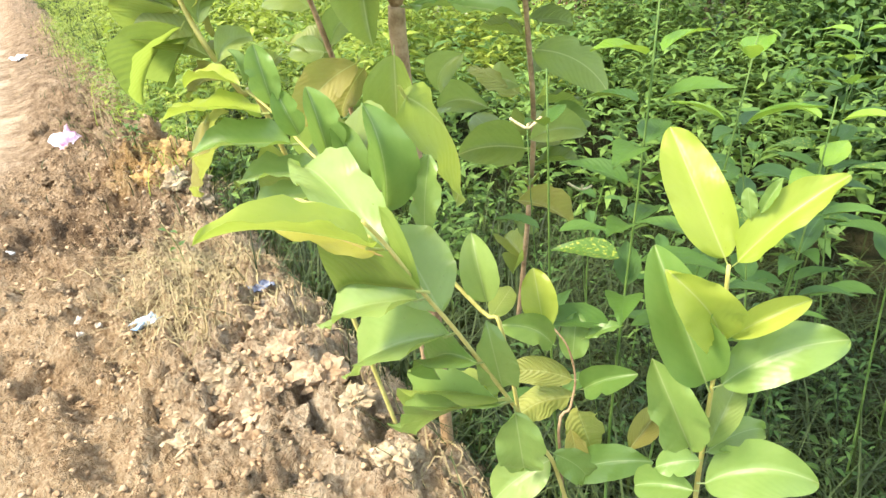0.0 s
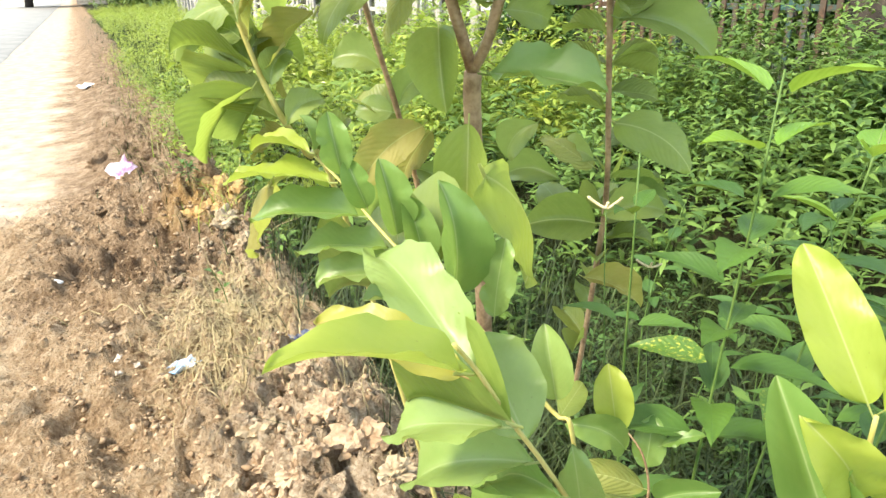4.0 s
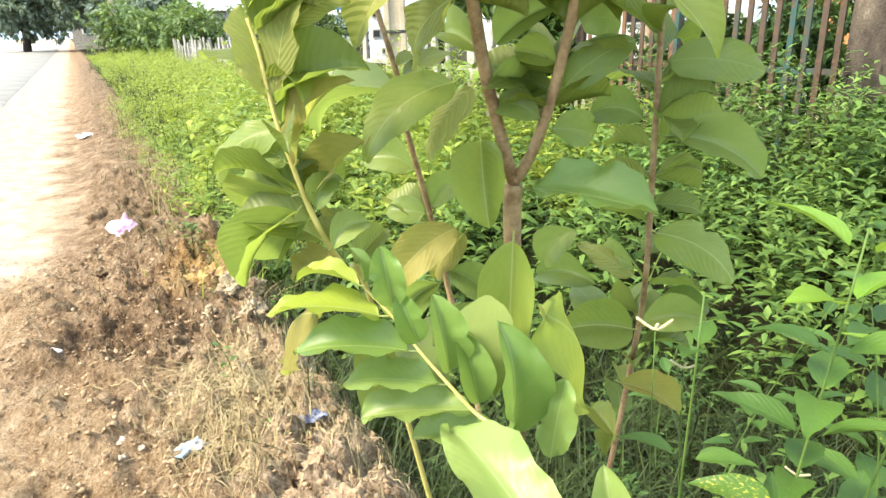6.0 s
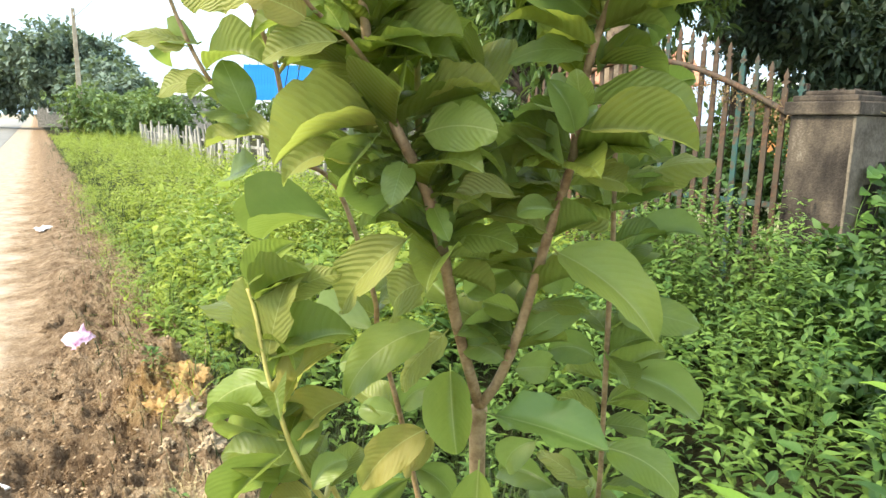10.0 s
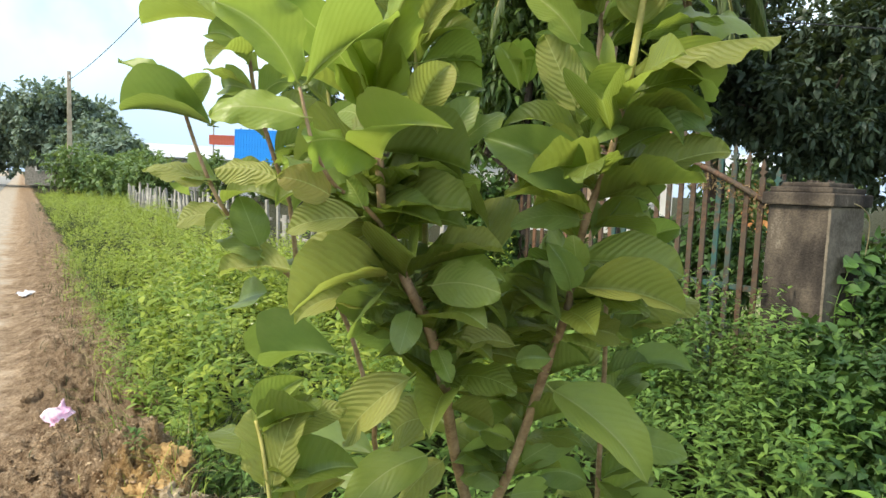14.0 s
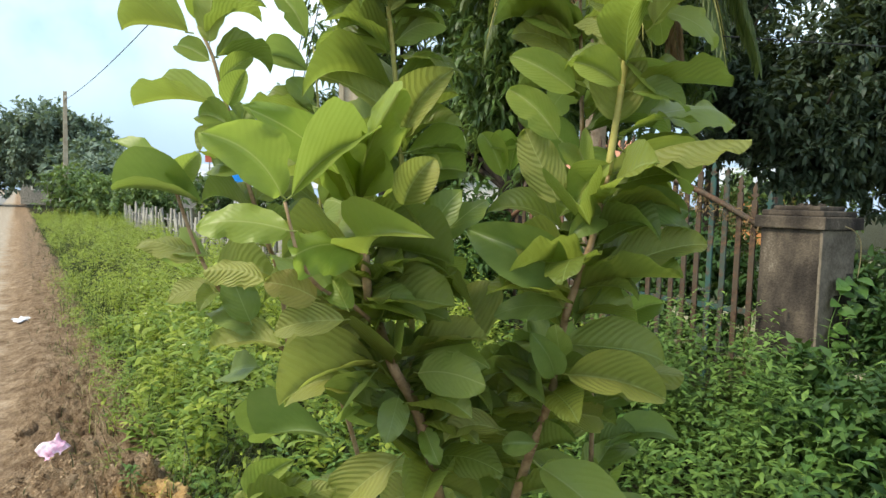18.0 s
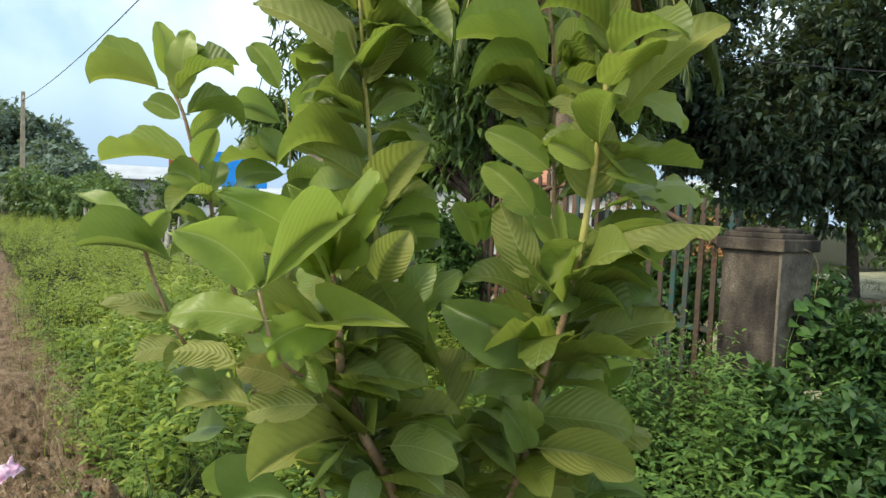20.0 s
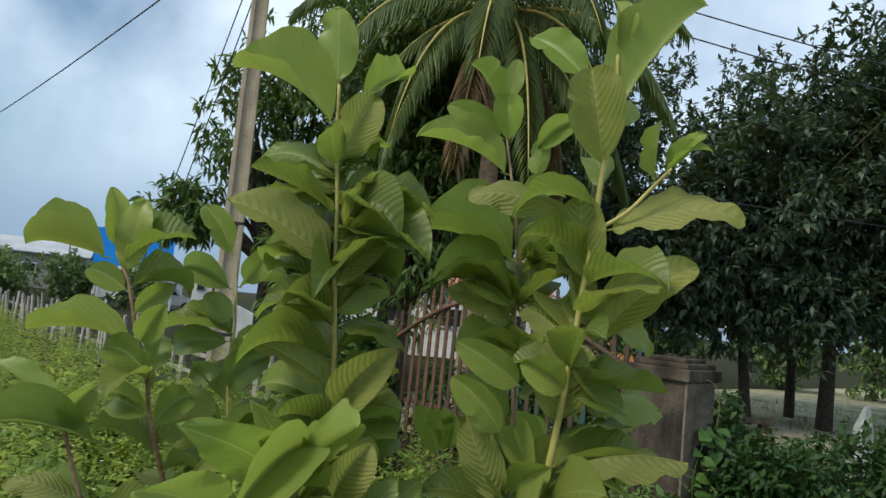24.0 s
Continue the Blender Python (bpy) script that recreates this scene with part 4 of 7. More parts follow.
for dx, z, s in ((-0.35, 1.0, (0.35, 0.25, 0.7)), (0.40, 1.2, (0.5, 0.3, 0.9))):
    bm = bmesh.new()
    box(bm, s, (dx, -0.2, z), 0.02)
    part("meter_box", bm, M["white"], pole1, "white meter box", False)


def wire(a, b, sag, label, r=0.011):
    a, b = Vector(a), Vector(b)
    bm = bmesh.new()
    pts = [a.lerp(b, t) - Vector((0, 0, sag * 4 * t * (1 - t))) for t in np.linspace(0, 1, 15)]
    tube(bm, pts, [r] * 15, 5)
    return tagged(part("cable", bm, M["wire"]), label, "cable", "overhead cables")


wire((-30.15, 35.0, 6.9), (-2.6, 8.9, 7.4), 0.5, "thin black overhead cable between two poles", 0.016)
wire((-3.0, 9.2, 7.6), (-8.1, 16.5, 0.9), 0.05, "black stay cable running down from the pole")
wire((-2.9, 9.1, 7.2), (-7.3, 16.0, 2.0), 0.05, "black stay cable running down from the pole")
wire((-2.6, 8.9, 7.5), (14.0, 13.0, 6.6), 0.35, "thin black overhead cable in front of the trees", 0.012)
wire((-2.6, 8.9, 7.2), (14.0, 13.0, 6.2), 0.45, "thin black overhead cable in front of the trees", 0.012)
wire((1.6, 11.0, 4.2), (14.0, 13.5, 4.1), 0.12, "thin black cable hanging before the dark trees", 0.010)


# ---- trees ----
def limb_path(a, b, rise, k=6):
    a, b = Vector(a), Vector(b)
    wob = Vector((rng.normal(0, 0.10), rng.normal(0, 0.10), 0)) * (b - a).length
    return [a.lerp(b, t) + Vector((0, 0, rise * math.sin(t * math.pi))) + wob * math.sin(t * math.pi) for t in np.linspace(0, 1, k)]


def rosettes(centre, radii, count, per, length, width, hollow, low, droop):
    """Leaf bases, ways and sizes for tufts spread over a lumpy crown."""
    d = unit(rng.normal(0, 1, (count, 3)))
    d[:, 2] = np.maximum(d[:, 2], low)
    lump = np.array([0.72 + 0.42 * noise.noise(Vector(q) * 1.9 + Vector(centre)) + 0.30 * noise.noise(Vector(q) * 4.6 + Vector(centre)) for q in d])
    r = (hollow + (1 - hollow) * rng.random(count) ** 0.6) * lump
    c = np.array(centre) + d * np.array(radii) * r[:, None]
    out = unit(d + rng.normal(0, 0.5, (count, 3)))
    base = np.repeat(c, per, 0) + rng.normal(0, length * 0.18, (count * per, 3))
    way = unit(np.repeat(out, per, 0) * 0.45 + rng.normal(0, 0.7, (count * per, 3)) + np.array([0, 0, -droop]))
    up = rng.normal(0, 0.4, (count * per, 3)) + np.array([0, 0, 1.0])
    L = length * rng.uniform(0.7, 1.25, count * per)
    return base, way, up, L, L * width


def tree(label, base, trunk_h, r, crowns, leaf, per=9, length=0.17, width=0.26, droop=0.5, name="tree", group="trees behind the fence", forks=5, heart=0.0):
    """crowns: (centre, radii, tufts)."""
    root = empty(name, Matrix.Translation(base), label, "tree", group)
    b = Vector(base)
    bm = bmesh.new()
    lean = Vector((rng.normal(0, 0.12), rng.normal(0, 0.12), 0))
    pts = [Vector((0, 0, -0.1)), Vector((0, 0, trunk_h * 0.3)) + lean * 0.5, Vector((0, 0, trunk_h * 0.7)) + lean, Vector((0, 0, trunk_h)) + lean * 1.3]
    pts = smooth_path(pts, 4)
    tube(bm, pts, [r * (1.25 - 0.45 * i / len(pts)) for i in range(len(pts))], 10)
    part("trunk", bm, M["bark"], root)
    for centre, radii, tufts in crowns:
        for i in range(forks):
            a = i * 6.28 / forks + rng.uniform(0, 1)
            end = Vector(centre) - b + Vector((math.cos(a) * radii[0] * 0.6, math.sin(a) * radii[1] * 0.6, rng.uniform(-0.3, 0.4) * radii[2]))
            bm = bmesh.new()
            path = limb_path(pts[-2], end, 0.25)
            tube(bm, path, list(np.linspace(r * 0.6, r * 0.12, len(path))), 7)
            part("limb", bm, M["bark"], root)
        q = rosettes(Vector(centre) - b, radii, int(tufts * 0.62), per, length * 1.13, width * 1.05, 0.35, -0.85, droop)
        part("crown", leaf_cloud("crown", *q, M[leaf]), None, root)
        if heart:
            q = rosettes(Vector(centre) - b, [r_ * 0.86 for r_ in radii], int(tufts * heart), 7, length * 1.7, width * 1.2, 0.10, -0.9, droop)
            tagged(part("inner_crown", leaf_cloud("inner_crown", *q, M[leaf]), None, root, "shaded leaves inside the crown"), kind="stuff")
    return root


tree("dark broad-crowned tree with drooping leaves over a lawn", (6.35, 14.4, 0), 2.1, 0.10, [((6.0, 13.9, 4.2), (2.9, 2.6, 3.4), 3510), ((8.9, 13.8, 5.6), (3.6, 3.0, 4.4), 4455), ((4.5, 13.4, 2.9), (1.9, 1.6, 1.9), 1485), ((6.7, 13.4, 2.75), (2.5, 1.5, 1.45), 1900), ((9.6, 13.6, 2.8), (2.5, 1.5, 1.45), 1900), ((3.4, 14.6, 3.6), (1.6, 1.5, 2.0), 1080)], "mango_dark", length=0.165, width=0.34, droop=0.2, heart=0.22)
tree("dark broad-crowned tree with a thick trunk on a lawn", (8.05, 14.6, 0), 2.0, 0.14, [((10.3, 14.2, 4.6), (3.2, 2.8, 3.6), 3510)], "mango_dark", length=0.165, width=0.34, droop=0.2, heart=0.22)
tree("dark tree standing further back on the lawn", (8.3, 16.6, 0), 2.0, 0.10, [((8.2, 17.6, 5.6), (4.2, 2.8, 4.4), 2970)], "mango_dark", length=0.165, width=0.34, droop=0.2, heart=0.09)
tree("dark tree at the edge of the lawn", (11.2, 14.8, 0), 2.0, 0.11, [((12.8, 13.8, 4.6), (3.2, 2.8, 3.8), 2430)], "mango_dark", length=0.165, width=0.34, droop=0.2, heart=0.09)
tree("tall dark tree behind the palm", (3.3, 17.0, 0), 2.6, 0.18, [((2.9, 16.6, 6.2), (3.2, 2.4, 4.6), 3105)], "mango_dark", length=0.165, width=0.34, droop=0.2, heart=0.09)
tree("mango tree with long drooping leaves behind the gate", (-0.9, 11.6, 0), 1.7, 0.15, [((-0.75, 11.3, 4.6), (1.9, 1.5, 4.0), 2100), ((0.9, 12.6, 5.2), (2.2, 1.6, 4.2), 1700), ((-2.67, 12.4, 2.25), (1.2, 0.9, 1.3), 620), ((-1.64, 12.2, 3.07), (1.1, 0.9, 1.2), 560)], "mango", length=0.24, width=0.24)
tree("mango tree with long drooping leaves beside the pole", (-4.0, 14.2, 0), 2.4, 0.15, [((-4.5, 13.8, 5.2), (1.6, 1.3, 2.8), 480), ((-2.4, 13.9, 6.4), (2.2, 1.6, 3.8), 1400), ((-5.51, 13.40, 3.23), (0.95, 0.8, 1.0), 260)], "mango", length=0.24, width=0.24)
tree("mango tree filling the gap behind the pole", (-1.9, 17.5, 0), 2.0, 0.16, [((-1.7, 17.0, 5.4), (2.6, 2.0, 4.4), 1500)], "mango", length=0.26, width=0.24)
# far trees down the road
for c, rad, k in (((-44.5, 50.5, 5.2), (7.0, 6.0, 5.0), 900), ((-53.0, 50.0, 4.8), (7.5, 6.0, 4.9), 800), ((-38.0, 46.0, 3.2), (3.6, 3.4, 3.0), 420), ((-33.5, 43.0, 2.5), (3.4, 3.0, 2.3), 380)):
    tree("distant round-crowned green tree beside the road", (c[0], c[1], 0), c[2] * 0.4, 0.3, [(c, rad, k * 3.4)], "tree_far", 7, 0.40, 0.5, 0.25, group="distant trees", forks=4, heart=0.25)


def shrub(label, centre, radii, tufts, leaf="shrub", length=0.16, group="shrubs along the fence"):
    root = empty("shrub", Matrix.Translation((centre[0], centre[1], 0)), label, "shrub", group)
    for i in range(4):
        bm = bmesh.new()
        a = i * 1.6 + rng.uniform(0, 1)
        tube(bm, limb_path((0, 0, -0.1), (math.cos(a) * radii[0] * 0.5, math.sin(a) * radii[1] * 0.5, centre[2]), 0.1), list(np.linspace(0.03, 0.01, 6)), 6)
        part("branch", bm, M["bark"], root)
    q = rosettes((0, 0, centre[2]), radii, int(tufts * 0.8), 8, length * 1.06, 0.45, 0.3, -0.9, 0.1)
    part("crown", leaf_cloud("crown", *q, M[leaf]), None, root)
    return root


for c, rad, k in (((-24.0, 31.5, 1.2), (2.6, 2.4, 1.6), 420), ((-20.5, 29.0, 1.1), (2.4, 2.0, 1.5), 380), ((-27.5, 36.5, 1.4), (2.6, 2.4, 1.9), 360)):
    shrub("leafy green shrub by the far picket fence", c, rad, k, length=0.28)
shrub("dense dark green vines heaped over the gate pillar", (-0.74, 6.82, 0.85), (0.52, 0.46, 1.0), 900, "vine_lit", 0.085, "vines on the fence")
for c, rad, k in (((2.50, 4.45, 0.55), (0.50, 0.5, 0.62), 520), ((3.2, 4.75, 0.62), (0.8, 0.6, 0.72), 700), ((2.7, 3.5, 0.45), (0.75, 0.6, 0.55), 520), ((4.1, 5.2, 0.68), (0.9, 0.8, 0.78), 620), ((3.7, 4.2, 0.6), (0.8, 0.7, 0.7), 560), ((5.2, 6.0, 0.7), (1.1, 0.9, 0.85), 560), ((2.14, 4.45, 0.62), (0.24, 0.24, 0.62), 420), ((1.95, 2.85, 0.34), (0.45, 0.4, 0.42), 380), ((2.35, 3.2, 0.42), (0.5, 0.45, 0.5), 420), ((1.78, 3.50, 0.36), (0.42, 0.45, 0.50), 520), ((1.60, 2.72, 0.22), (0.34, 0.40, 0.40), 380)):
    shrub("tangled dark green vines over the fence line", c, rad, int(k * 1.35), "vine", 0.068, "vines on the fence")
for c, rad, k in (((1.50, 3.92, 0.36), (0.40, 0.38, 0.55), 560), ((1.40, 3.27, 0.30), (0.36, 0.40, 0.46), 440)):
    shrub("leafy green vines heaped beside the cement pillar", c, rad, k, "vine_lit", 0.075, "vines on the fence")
for i in range(9):
    shrub("dark hedge shrub at the far side of the lawn", (6.0 + i * 3.4, 27.0 + 2.0 * math.sin(i * 1.7), 1.6), (2.4, 1.4, 2.1), 330, "shrub", 0.28, "hedge beyond the lawn")
for x, y in ((1.6, 7.4), (0.9, 8.0), (2.6, 7.0)):
    shrub("dark green shrub behind the iron gate", (x, y, 0.7), (0.8, 0.5, 0.85), 420, "vine", 0.10, "shrubs behind the gate")
for x, y, z in ((-24.5, 34.5, 1.6), (-21.5, 37.0, 1.5), (-28.0, 33.0, 1.6), (-18.5, 38.5, 1.3)):
    shrub("leafy green shrub before the warehouse", (x, y, z), (2.2, 1.8, 1.9), 300, "shrub", 0.30)
shrub("dark shrub behind the iron gate", (0.2, 8.6, 0.5), (1.0, 0.7, 0.7), 300, "vine", 0.09, "vines on the fence")


for x, y, z, w in ((4.4, 12.4, 0.30, 0.9), (9.6, 12.6, 0.30, 1.0), (12.4, 13.4, 0.4, 1.3), (13.5, 18.0, 0.8, 1.6)):
    shrub("low dark shrub at the foot of the trees", (x, y, z), (w, 0.8, z + 0.15), 240, "vine", 0.13, "shrubs under the trees")
for x, y in ((3.2, 7.6), (5.2, 8.0), (7.4, 8.6), (9.8, 9.4)):
    shrub("tangled dark green vines over the fence line", (x, y, 0.42), (1.3, 0.9, 0.5), 520, "vine", 0.09, "vines on the fence")


def coconut_palm(base, height, label):
    root = empty("coconut_palm", Matrix.Translation(base), label, "palm tree")
    bm = bmesh.new()
    k = 34
    pts = [Vector((0.10 * math.sin(i / k * 2.2), 0, -0.1 + (height + 0.1) * i / k)) for i in range(k + 1)]
    tube(bm, pts, [(0.175 - 0.06 * i / k) * (1.0 + 0.05 * (i % 2)) for i in range(k + 1)], 12)
    part("trunk", bm, M["palm_bark"], root)
    top = pts[-1]
    for i in range(30):
        a = i * 2.39996
        up = 1.05 - 1.85 * (i / 29)
        length = rng.uniform(3.0, 3.9)
        out = Vector((math.cos(a), math.sin(a), 0))
        spine = []
        p, d = top.copy(), (out + Vector((0, 0, up))).normalized()
        for j in range(15):
            spine.append(p.copy())
            p = p + d * (length / 14)
            d = (d + Vector((0, 0, -0.13 - 0.05 * j / 14))).normalized()
        bm = bmesh.new()
        tube(bm, spine, list(np.linspace(0.035, 0.006, 15)), 5)
        dead = i >= 28
        rib = part("frond", bm, M["dead" if dead else "stem_green"], root, "hanging dry brown frond" if dead else "")
        b, w, u, L, W = [], [], [], [], []
        for j in range(2, 15):
            t = (spine[j] - spine[j - 1]).normalized()
            side = t.cross(Vector((0, 0, 1))).normalized()
            for s in (-1, 1):
                for q in range(4):
                    b.append(spine[j - 1].lerp(spine[j], q / 4))
                    w.append(side * s * 0.62 + t * 0.45 + Vector((0, 0, -0.55 - 0.25 * rng.random())))
                    u.append(Vector((0, 0, 1)) + side * s * 0.2)
                    L.append(0.72 * math.sin(math.pi * (0.12 + 0.80 * j / 15)) * rng.uniform(0.85, 1.15))
                    W.append(0.045)
        tagged(part("leaflet_fringe", leaf_cloud("leaflet_fringe", np.array(b), np.array(w), np.array(u), np.array(L), np.array(W), M["dead" if dead else "palm"], 0.12), None, rib), kind="stuff")
    for i in range(6):
        a = i * 1.05
        bm = bmesh.new()
        bmesh.ops.create_icosphere(bm, subdivisions=2, radius=0.12)
        bmesh.ops.translate(bm, vec=top + Vector((math.cos(a) * 0.25, math.sin(a) * 0.25, -0.22)), verts=bm.verts)
        part("coconut", bm, M["palm"], root)
    return root


coconut_palm((0.30, 9.95, 0), 6.35, "coconut palm with drooping fronds behind the gate")


# ---- fences, buildings and lawn in the distance ----
def far_fence(u0, u1, n, step, label):
    root = empty("picket_fence", road_pose(u0, n, 0), label, "fence")
    k = int(abs(u1 - u0) / step)
    shapes = []
    for j in range(6):
        bm = bmesh.new()
        h = 0.68 + 0.09 * j
        box(bm, (0.09 + 0.01 * (j % 3), 0.05, h), (0, 0, h / 2), 0.012)
        shapes.append(mesh_of("post", bm, M["grey_wood"], False))
    for i in range(k + 1):
        if rng.random() < 0.16:
            continue
        ob = part("post", shapes[int(rng.integers(6))], None, root)
        ob.matrix_basis = pose(-(u1 - u0) * i / k + rng.normal(0, 0.04), rng.normal(0, 0.04), 0, rng.normal(0, 4.0), rng.normal(0, 5.0), rng.normal(0, 12))
    for z in (0.35, 0.65):
        bm = bmesh.new()
        box(bm, (abs(u1 - u0), 0.03, 0.06), (-(u1 - u0) / 2, 0.05, z), 0.005)
        part("rail", bm, M["grey_wood"], root, smooth=False)
    return root


far_fence(13.2, 34.0, 4.4, 0.26, "uneven pale weathered wooden picket fence along the weeds")
far_fence(6.4, 13.0, 4.5, 0.42, "sparse weathered wooden posts along the weeds")


def building(name, m, w, d, h, wall, roof, label, windows=0, roof_h=1.2, category="house"):
    """A plain house: local x along its front, its front at y = 0."""
    root = empty(name, m, label, category, "buildings in the distance")
    bm = bmesh.new()
    box(bm, (w, d, h), (0, d / 2, h / 2), 0.02)
    part("wall", bm, M[wall], root, smooth=False)
    bm = bmesh.new()
    e = 0.35
    a = [bm.verts.new(q) for q in ((-w / 2 - e, -e, h + 0.03), (w / 2 + e, -e, h + 0.03), (w / 2 + e, d / 2, h + roof_h), (-w / 2 - e, d / 2, h + roof_h), (w / 2 + e, d + e, h + 0.03), (-w / 2 - e, d + e, h + 0.03))]
    b = [bm.verts.new(q.co + Vector((0, 0, 0.10))) for q in a]
    for f in ((0, 1, 2, 3), (3, 2, 4, 5)):
        bm.faces.new([b[i] for i in f])
        bm.faces.new([a[i] for i in f][::-1])
    for i, j in ((0, 1), (1, 2), (2, 4), (4, 5), (5, 3), (3, 0)):
        bm.faces.new((a[i], a[j], b[j], b[i]))
    part("roof", bm, M[roof], root, smooth=False)
    for i in range(windows):
        x = -w / 2 + (i + 0.5) * w / windows
        win = part("window", box(bmesh.new(), (w / windows * 0.42, 0.06, h * 0.3), (x, -0.035, h * 0.58), 0.01), M["white"], root, smooth=False)
        part("pane", box(bmesh.new(), (w / windows * 0.32, 0.03, h * 0.24), (x, -0.07, h * 0.58), 0.004), M["dark"], win, "dark window opening", smooth=False)
    return root


# turned so that their fronts face the road walker
building("warehouse", pose(-47.0, 63.0, 0, 0, 0, 26), 20, 10, 3.4, "grey_wood", "roof_grey", "long low warehouse with a pale zinc roof", 6, 1.6, "warehouse")
building("shed", pose(-27.4, 57.0, 0, 0, 0, 22), 7.0, 6, 2.5, "white", "roof_grey", "white shed below a blue sheet wall", 4, 0.4, "shed")
def sheet_wall(m, count, height, material, label):
    root = empty("sheet_wall", m, label, "sheet wall", "sheet walls in the distance")
    bm = bmesh.new()
    for x in (-1, 1):
        box(bm, (0.05, 0.06, height), (x * 0.11, 0, 0), 0.01)
    box(bm, (0.20, 0.03, height), (0, 0.02, 0), 0.0)
    sheet = mesh_of("sheet", bm, M[material], False)
    for i in range(count):
        part("sheet", sheet, None, root).location = ((i - count / 2) * 0.25, 0, 0)
    for s in (-1, 1):
        part("post", box(bmesh.new(), (0.12, 0.12, 8), (s * count * 0.11, 0.15, -2.2), 0.01), M["grey_wood"], root, smooth=False)


sheet_wall(pose(-27.6, 56.2, 4.25, 0, 0, 14), 25, 3.3, "blue", "bright blue corrugated steel sheet wall")
sheet_wall(pose(-32.3, 57.5, 5.0, 0, 0, 14), 15, 0.9, "red", "red corrugated steel sheet wall")


def white_block(m, label):
    """A narrow white two-storey block with small dark windows and a lower wing with a sloping top."""
    root = empty("house", m, label, "house", "buildings in the distance")
    part("wall", box(bmesh.new(), (1.15, 1.6, 2.12), (0, 0.8, 1.06), 0.02), M["white"], root, smooth=False)
    bm = bmesh.new()
    box(bm, (1.5, 1.4, 1.35), (1.32, 0.8, 0.675), 0.02)
    for v in bm.verts:
        if v.co.z > 0.6:
            v.co.z -= 0.42 * (v.co.x - 0.57)
    part("wing", bm, M["white"], root, smooth=False)
    part("roof", box(bmesh.new(), (1.27, 1.75, 0.06), (0, 0.8, 2.15), 0.01), M["roof_grey"], root, smooth=False)
    for x, z in ((-0.30, 1.72), (0.22, 1.72), (-0.30, 1.02), (0.22, 1.02), (0.0, 0.42)):
        win = part("window", box(bmesh.new(), (0.30, 0.05, 0.30 if z > 0.6 else 0.20), (x, -0.015, z), 0.006), M["grey_wood"], root, smooth=False)
        part("pane", box(bmesh.new(), (0.22, 0.03, 0.22 if z > 0.6 else 0.13), (x, -0.035, z), 0.004), M["dark"], win, "dark window opening", smooth=False)
    return root


white_block(pose(-8.85, 24.0, 0, 0, 0, 18), "narrow white two-storey block behind the fence")


def parked_car(m, label):
    """Local x along the car, nose at +x."""
    root = empty("parked_car", m, label, "car")
    side = [(-2.0, 0.35), (-2.05, 0.75), (-1.9, 0.92), (-1.35, 0.98), (-0.85, 1.42), (0.35, 1.44), (0.95, 0.98), (1.75, 0.84), (2.0, 0.62), (2.0, 0.35)]
    bm = bmesh.new()
    rows = [[bm.verts.new((x, y * (0.82 if z > 1.1 else 1.0), z)) for x, z in side] for y in (-0.8, 0.8)]
    bm.faces.new(rows[0])
    bm.faces.new(rows[1][::-1])
    for i in range(len(side)):
        j = (i + 1) % len(side)
        bm.faces.new((rows[0][i], rows[1][i], rows[1][j], rows[0][j]))
    bmesh.ops.recalc_face_normals(bm, faces=bm.faces[:])
    bmesh.ops.bevel(bm, geom=bm.edges[:], offset=0.04, segments=2, profile=0.6, affect="EDGES")
    part("body", bm, M["white"], root)
    for s in (-1, 1):
        bm = bmesh.new()
        vs = [bm.verts.new((x, s * (0.80 - 0.10 * (z > 1.1)), z)) for x, z in ((-1.15, 1.02), (-0.78, 1.36), (0.28, 1.37), (0.75, 1.02))]
        vs += [bm.verts.new(v.co + Vector((0, s * 0.02, 0))) for v in vs]
        bmesh.ops.convex_hull(bm, input=bm.verts[:])
        part("side_window", bm, M["dark"], root, "dark side window", False)
        for x in (-1.25, 1.25):
            bm = bmesh.new()
            bmesh.ops.create_cone(bm, cap_ends=True, segments=18, radius1=0.31, radius2=0.31, depth=0.2)
            bmesh.ops.rotate(bm, cent=(0, 0, 0), matrix=Matrix.Rotation(math.pi / 2, 3, "X"), verts=bm.verts)
            bmesh.ops.translate(bm, vec=(x, s * 0.74, 0.31), verts=bm.verts)
            wheel = part("wheel", bm, M["wire"], root, "black tyre", False)
            bm = bmesh.new()
            bmesh.ops.create_cone(bm, cap_ends=True, segments=14, radius1=0.18, radius2=0.16, depth=0.03)
            bmesh.ops.rotate(bm, cent=(0, 0, 0), matrix=Matrix.Rotation(math.pi / 2, 3, "X"), verts=bm.verts)
            bmesh.ops.translate(bm, vec=(x, s * 0.85, 0.31), verts=bm.verts)
            part("rim", bm, M["roof_grey"], wheel, "grey wheel rim", False)
    return root


parked_car(pose(-18.9, 43.6, 0, 0, 0, 20), "white car parked under a carport")


def carport(m, label):
    root = empty("carport", m, label, "carport", "buildings in the distance")
    for x in (-3.2, -1.1, 1.0, 3.1):
        part("post", box(bmesh.new(), (0.14, 0.14, 2.2), (x, 0, 1.1), 0.01), M["white"], root, smooth=False)
        part("post", box(bmesh.new(), (0.14, 0.14, 2.4), (x, 4.0, 1.2), 0.01), M["white"], root, smooth=False)
    bm = bmesh.new()
    box(bm, (7.0, 5.0, 0.08), (0, 2.0, 2.32), 0.01)
    for v in bm.verts:
        v.co.z += (v.co.y - 2.0) * 0.08
    part("roof", bm, M["roof_grey"], root, smooth=False)
    return root


carport(pose(-19.0, 41.8, 0, 0, 0, 20), "open carport with white posts and a zinc roof")
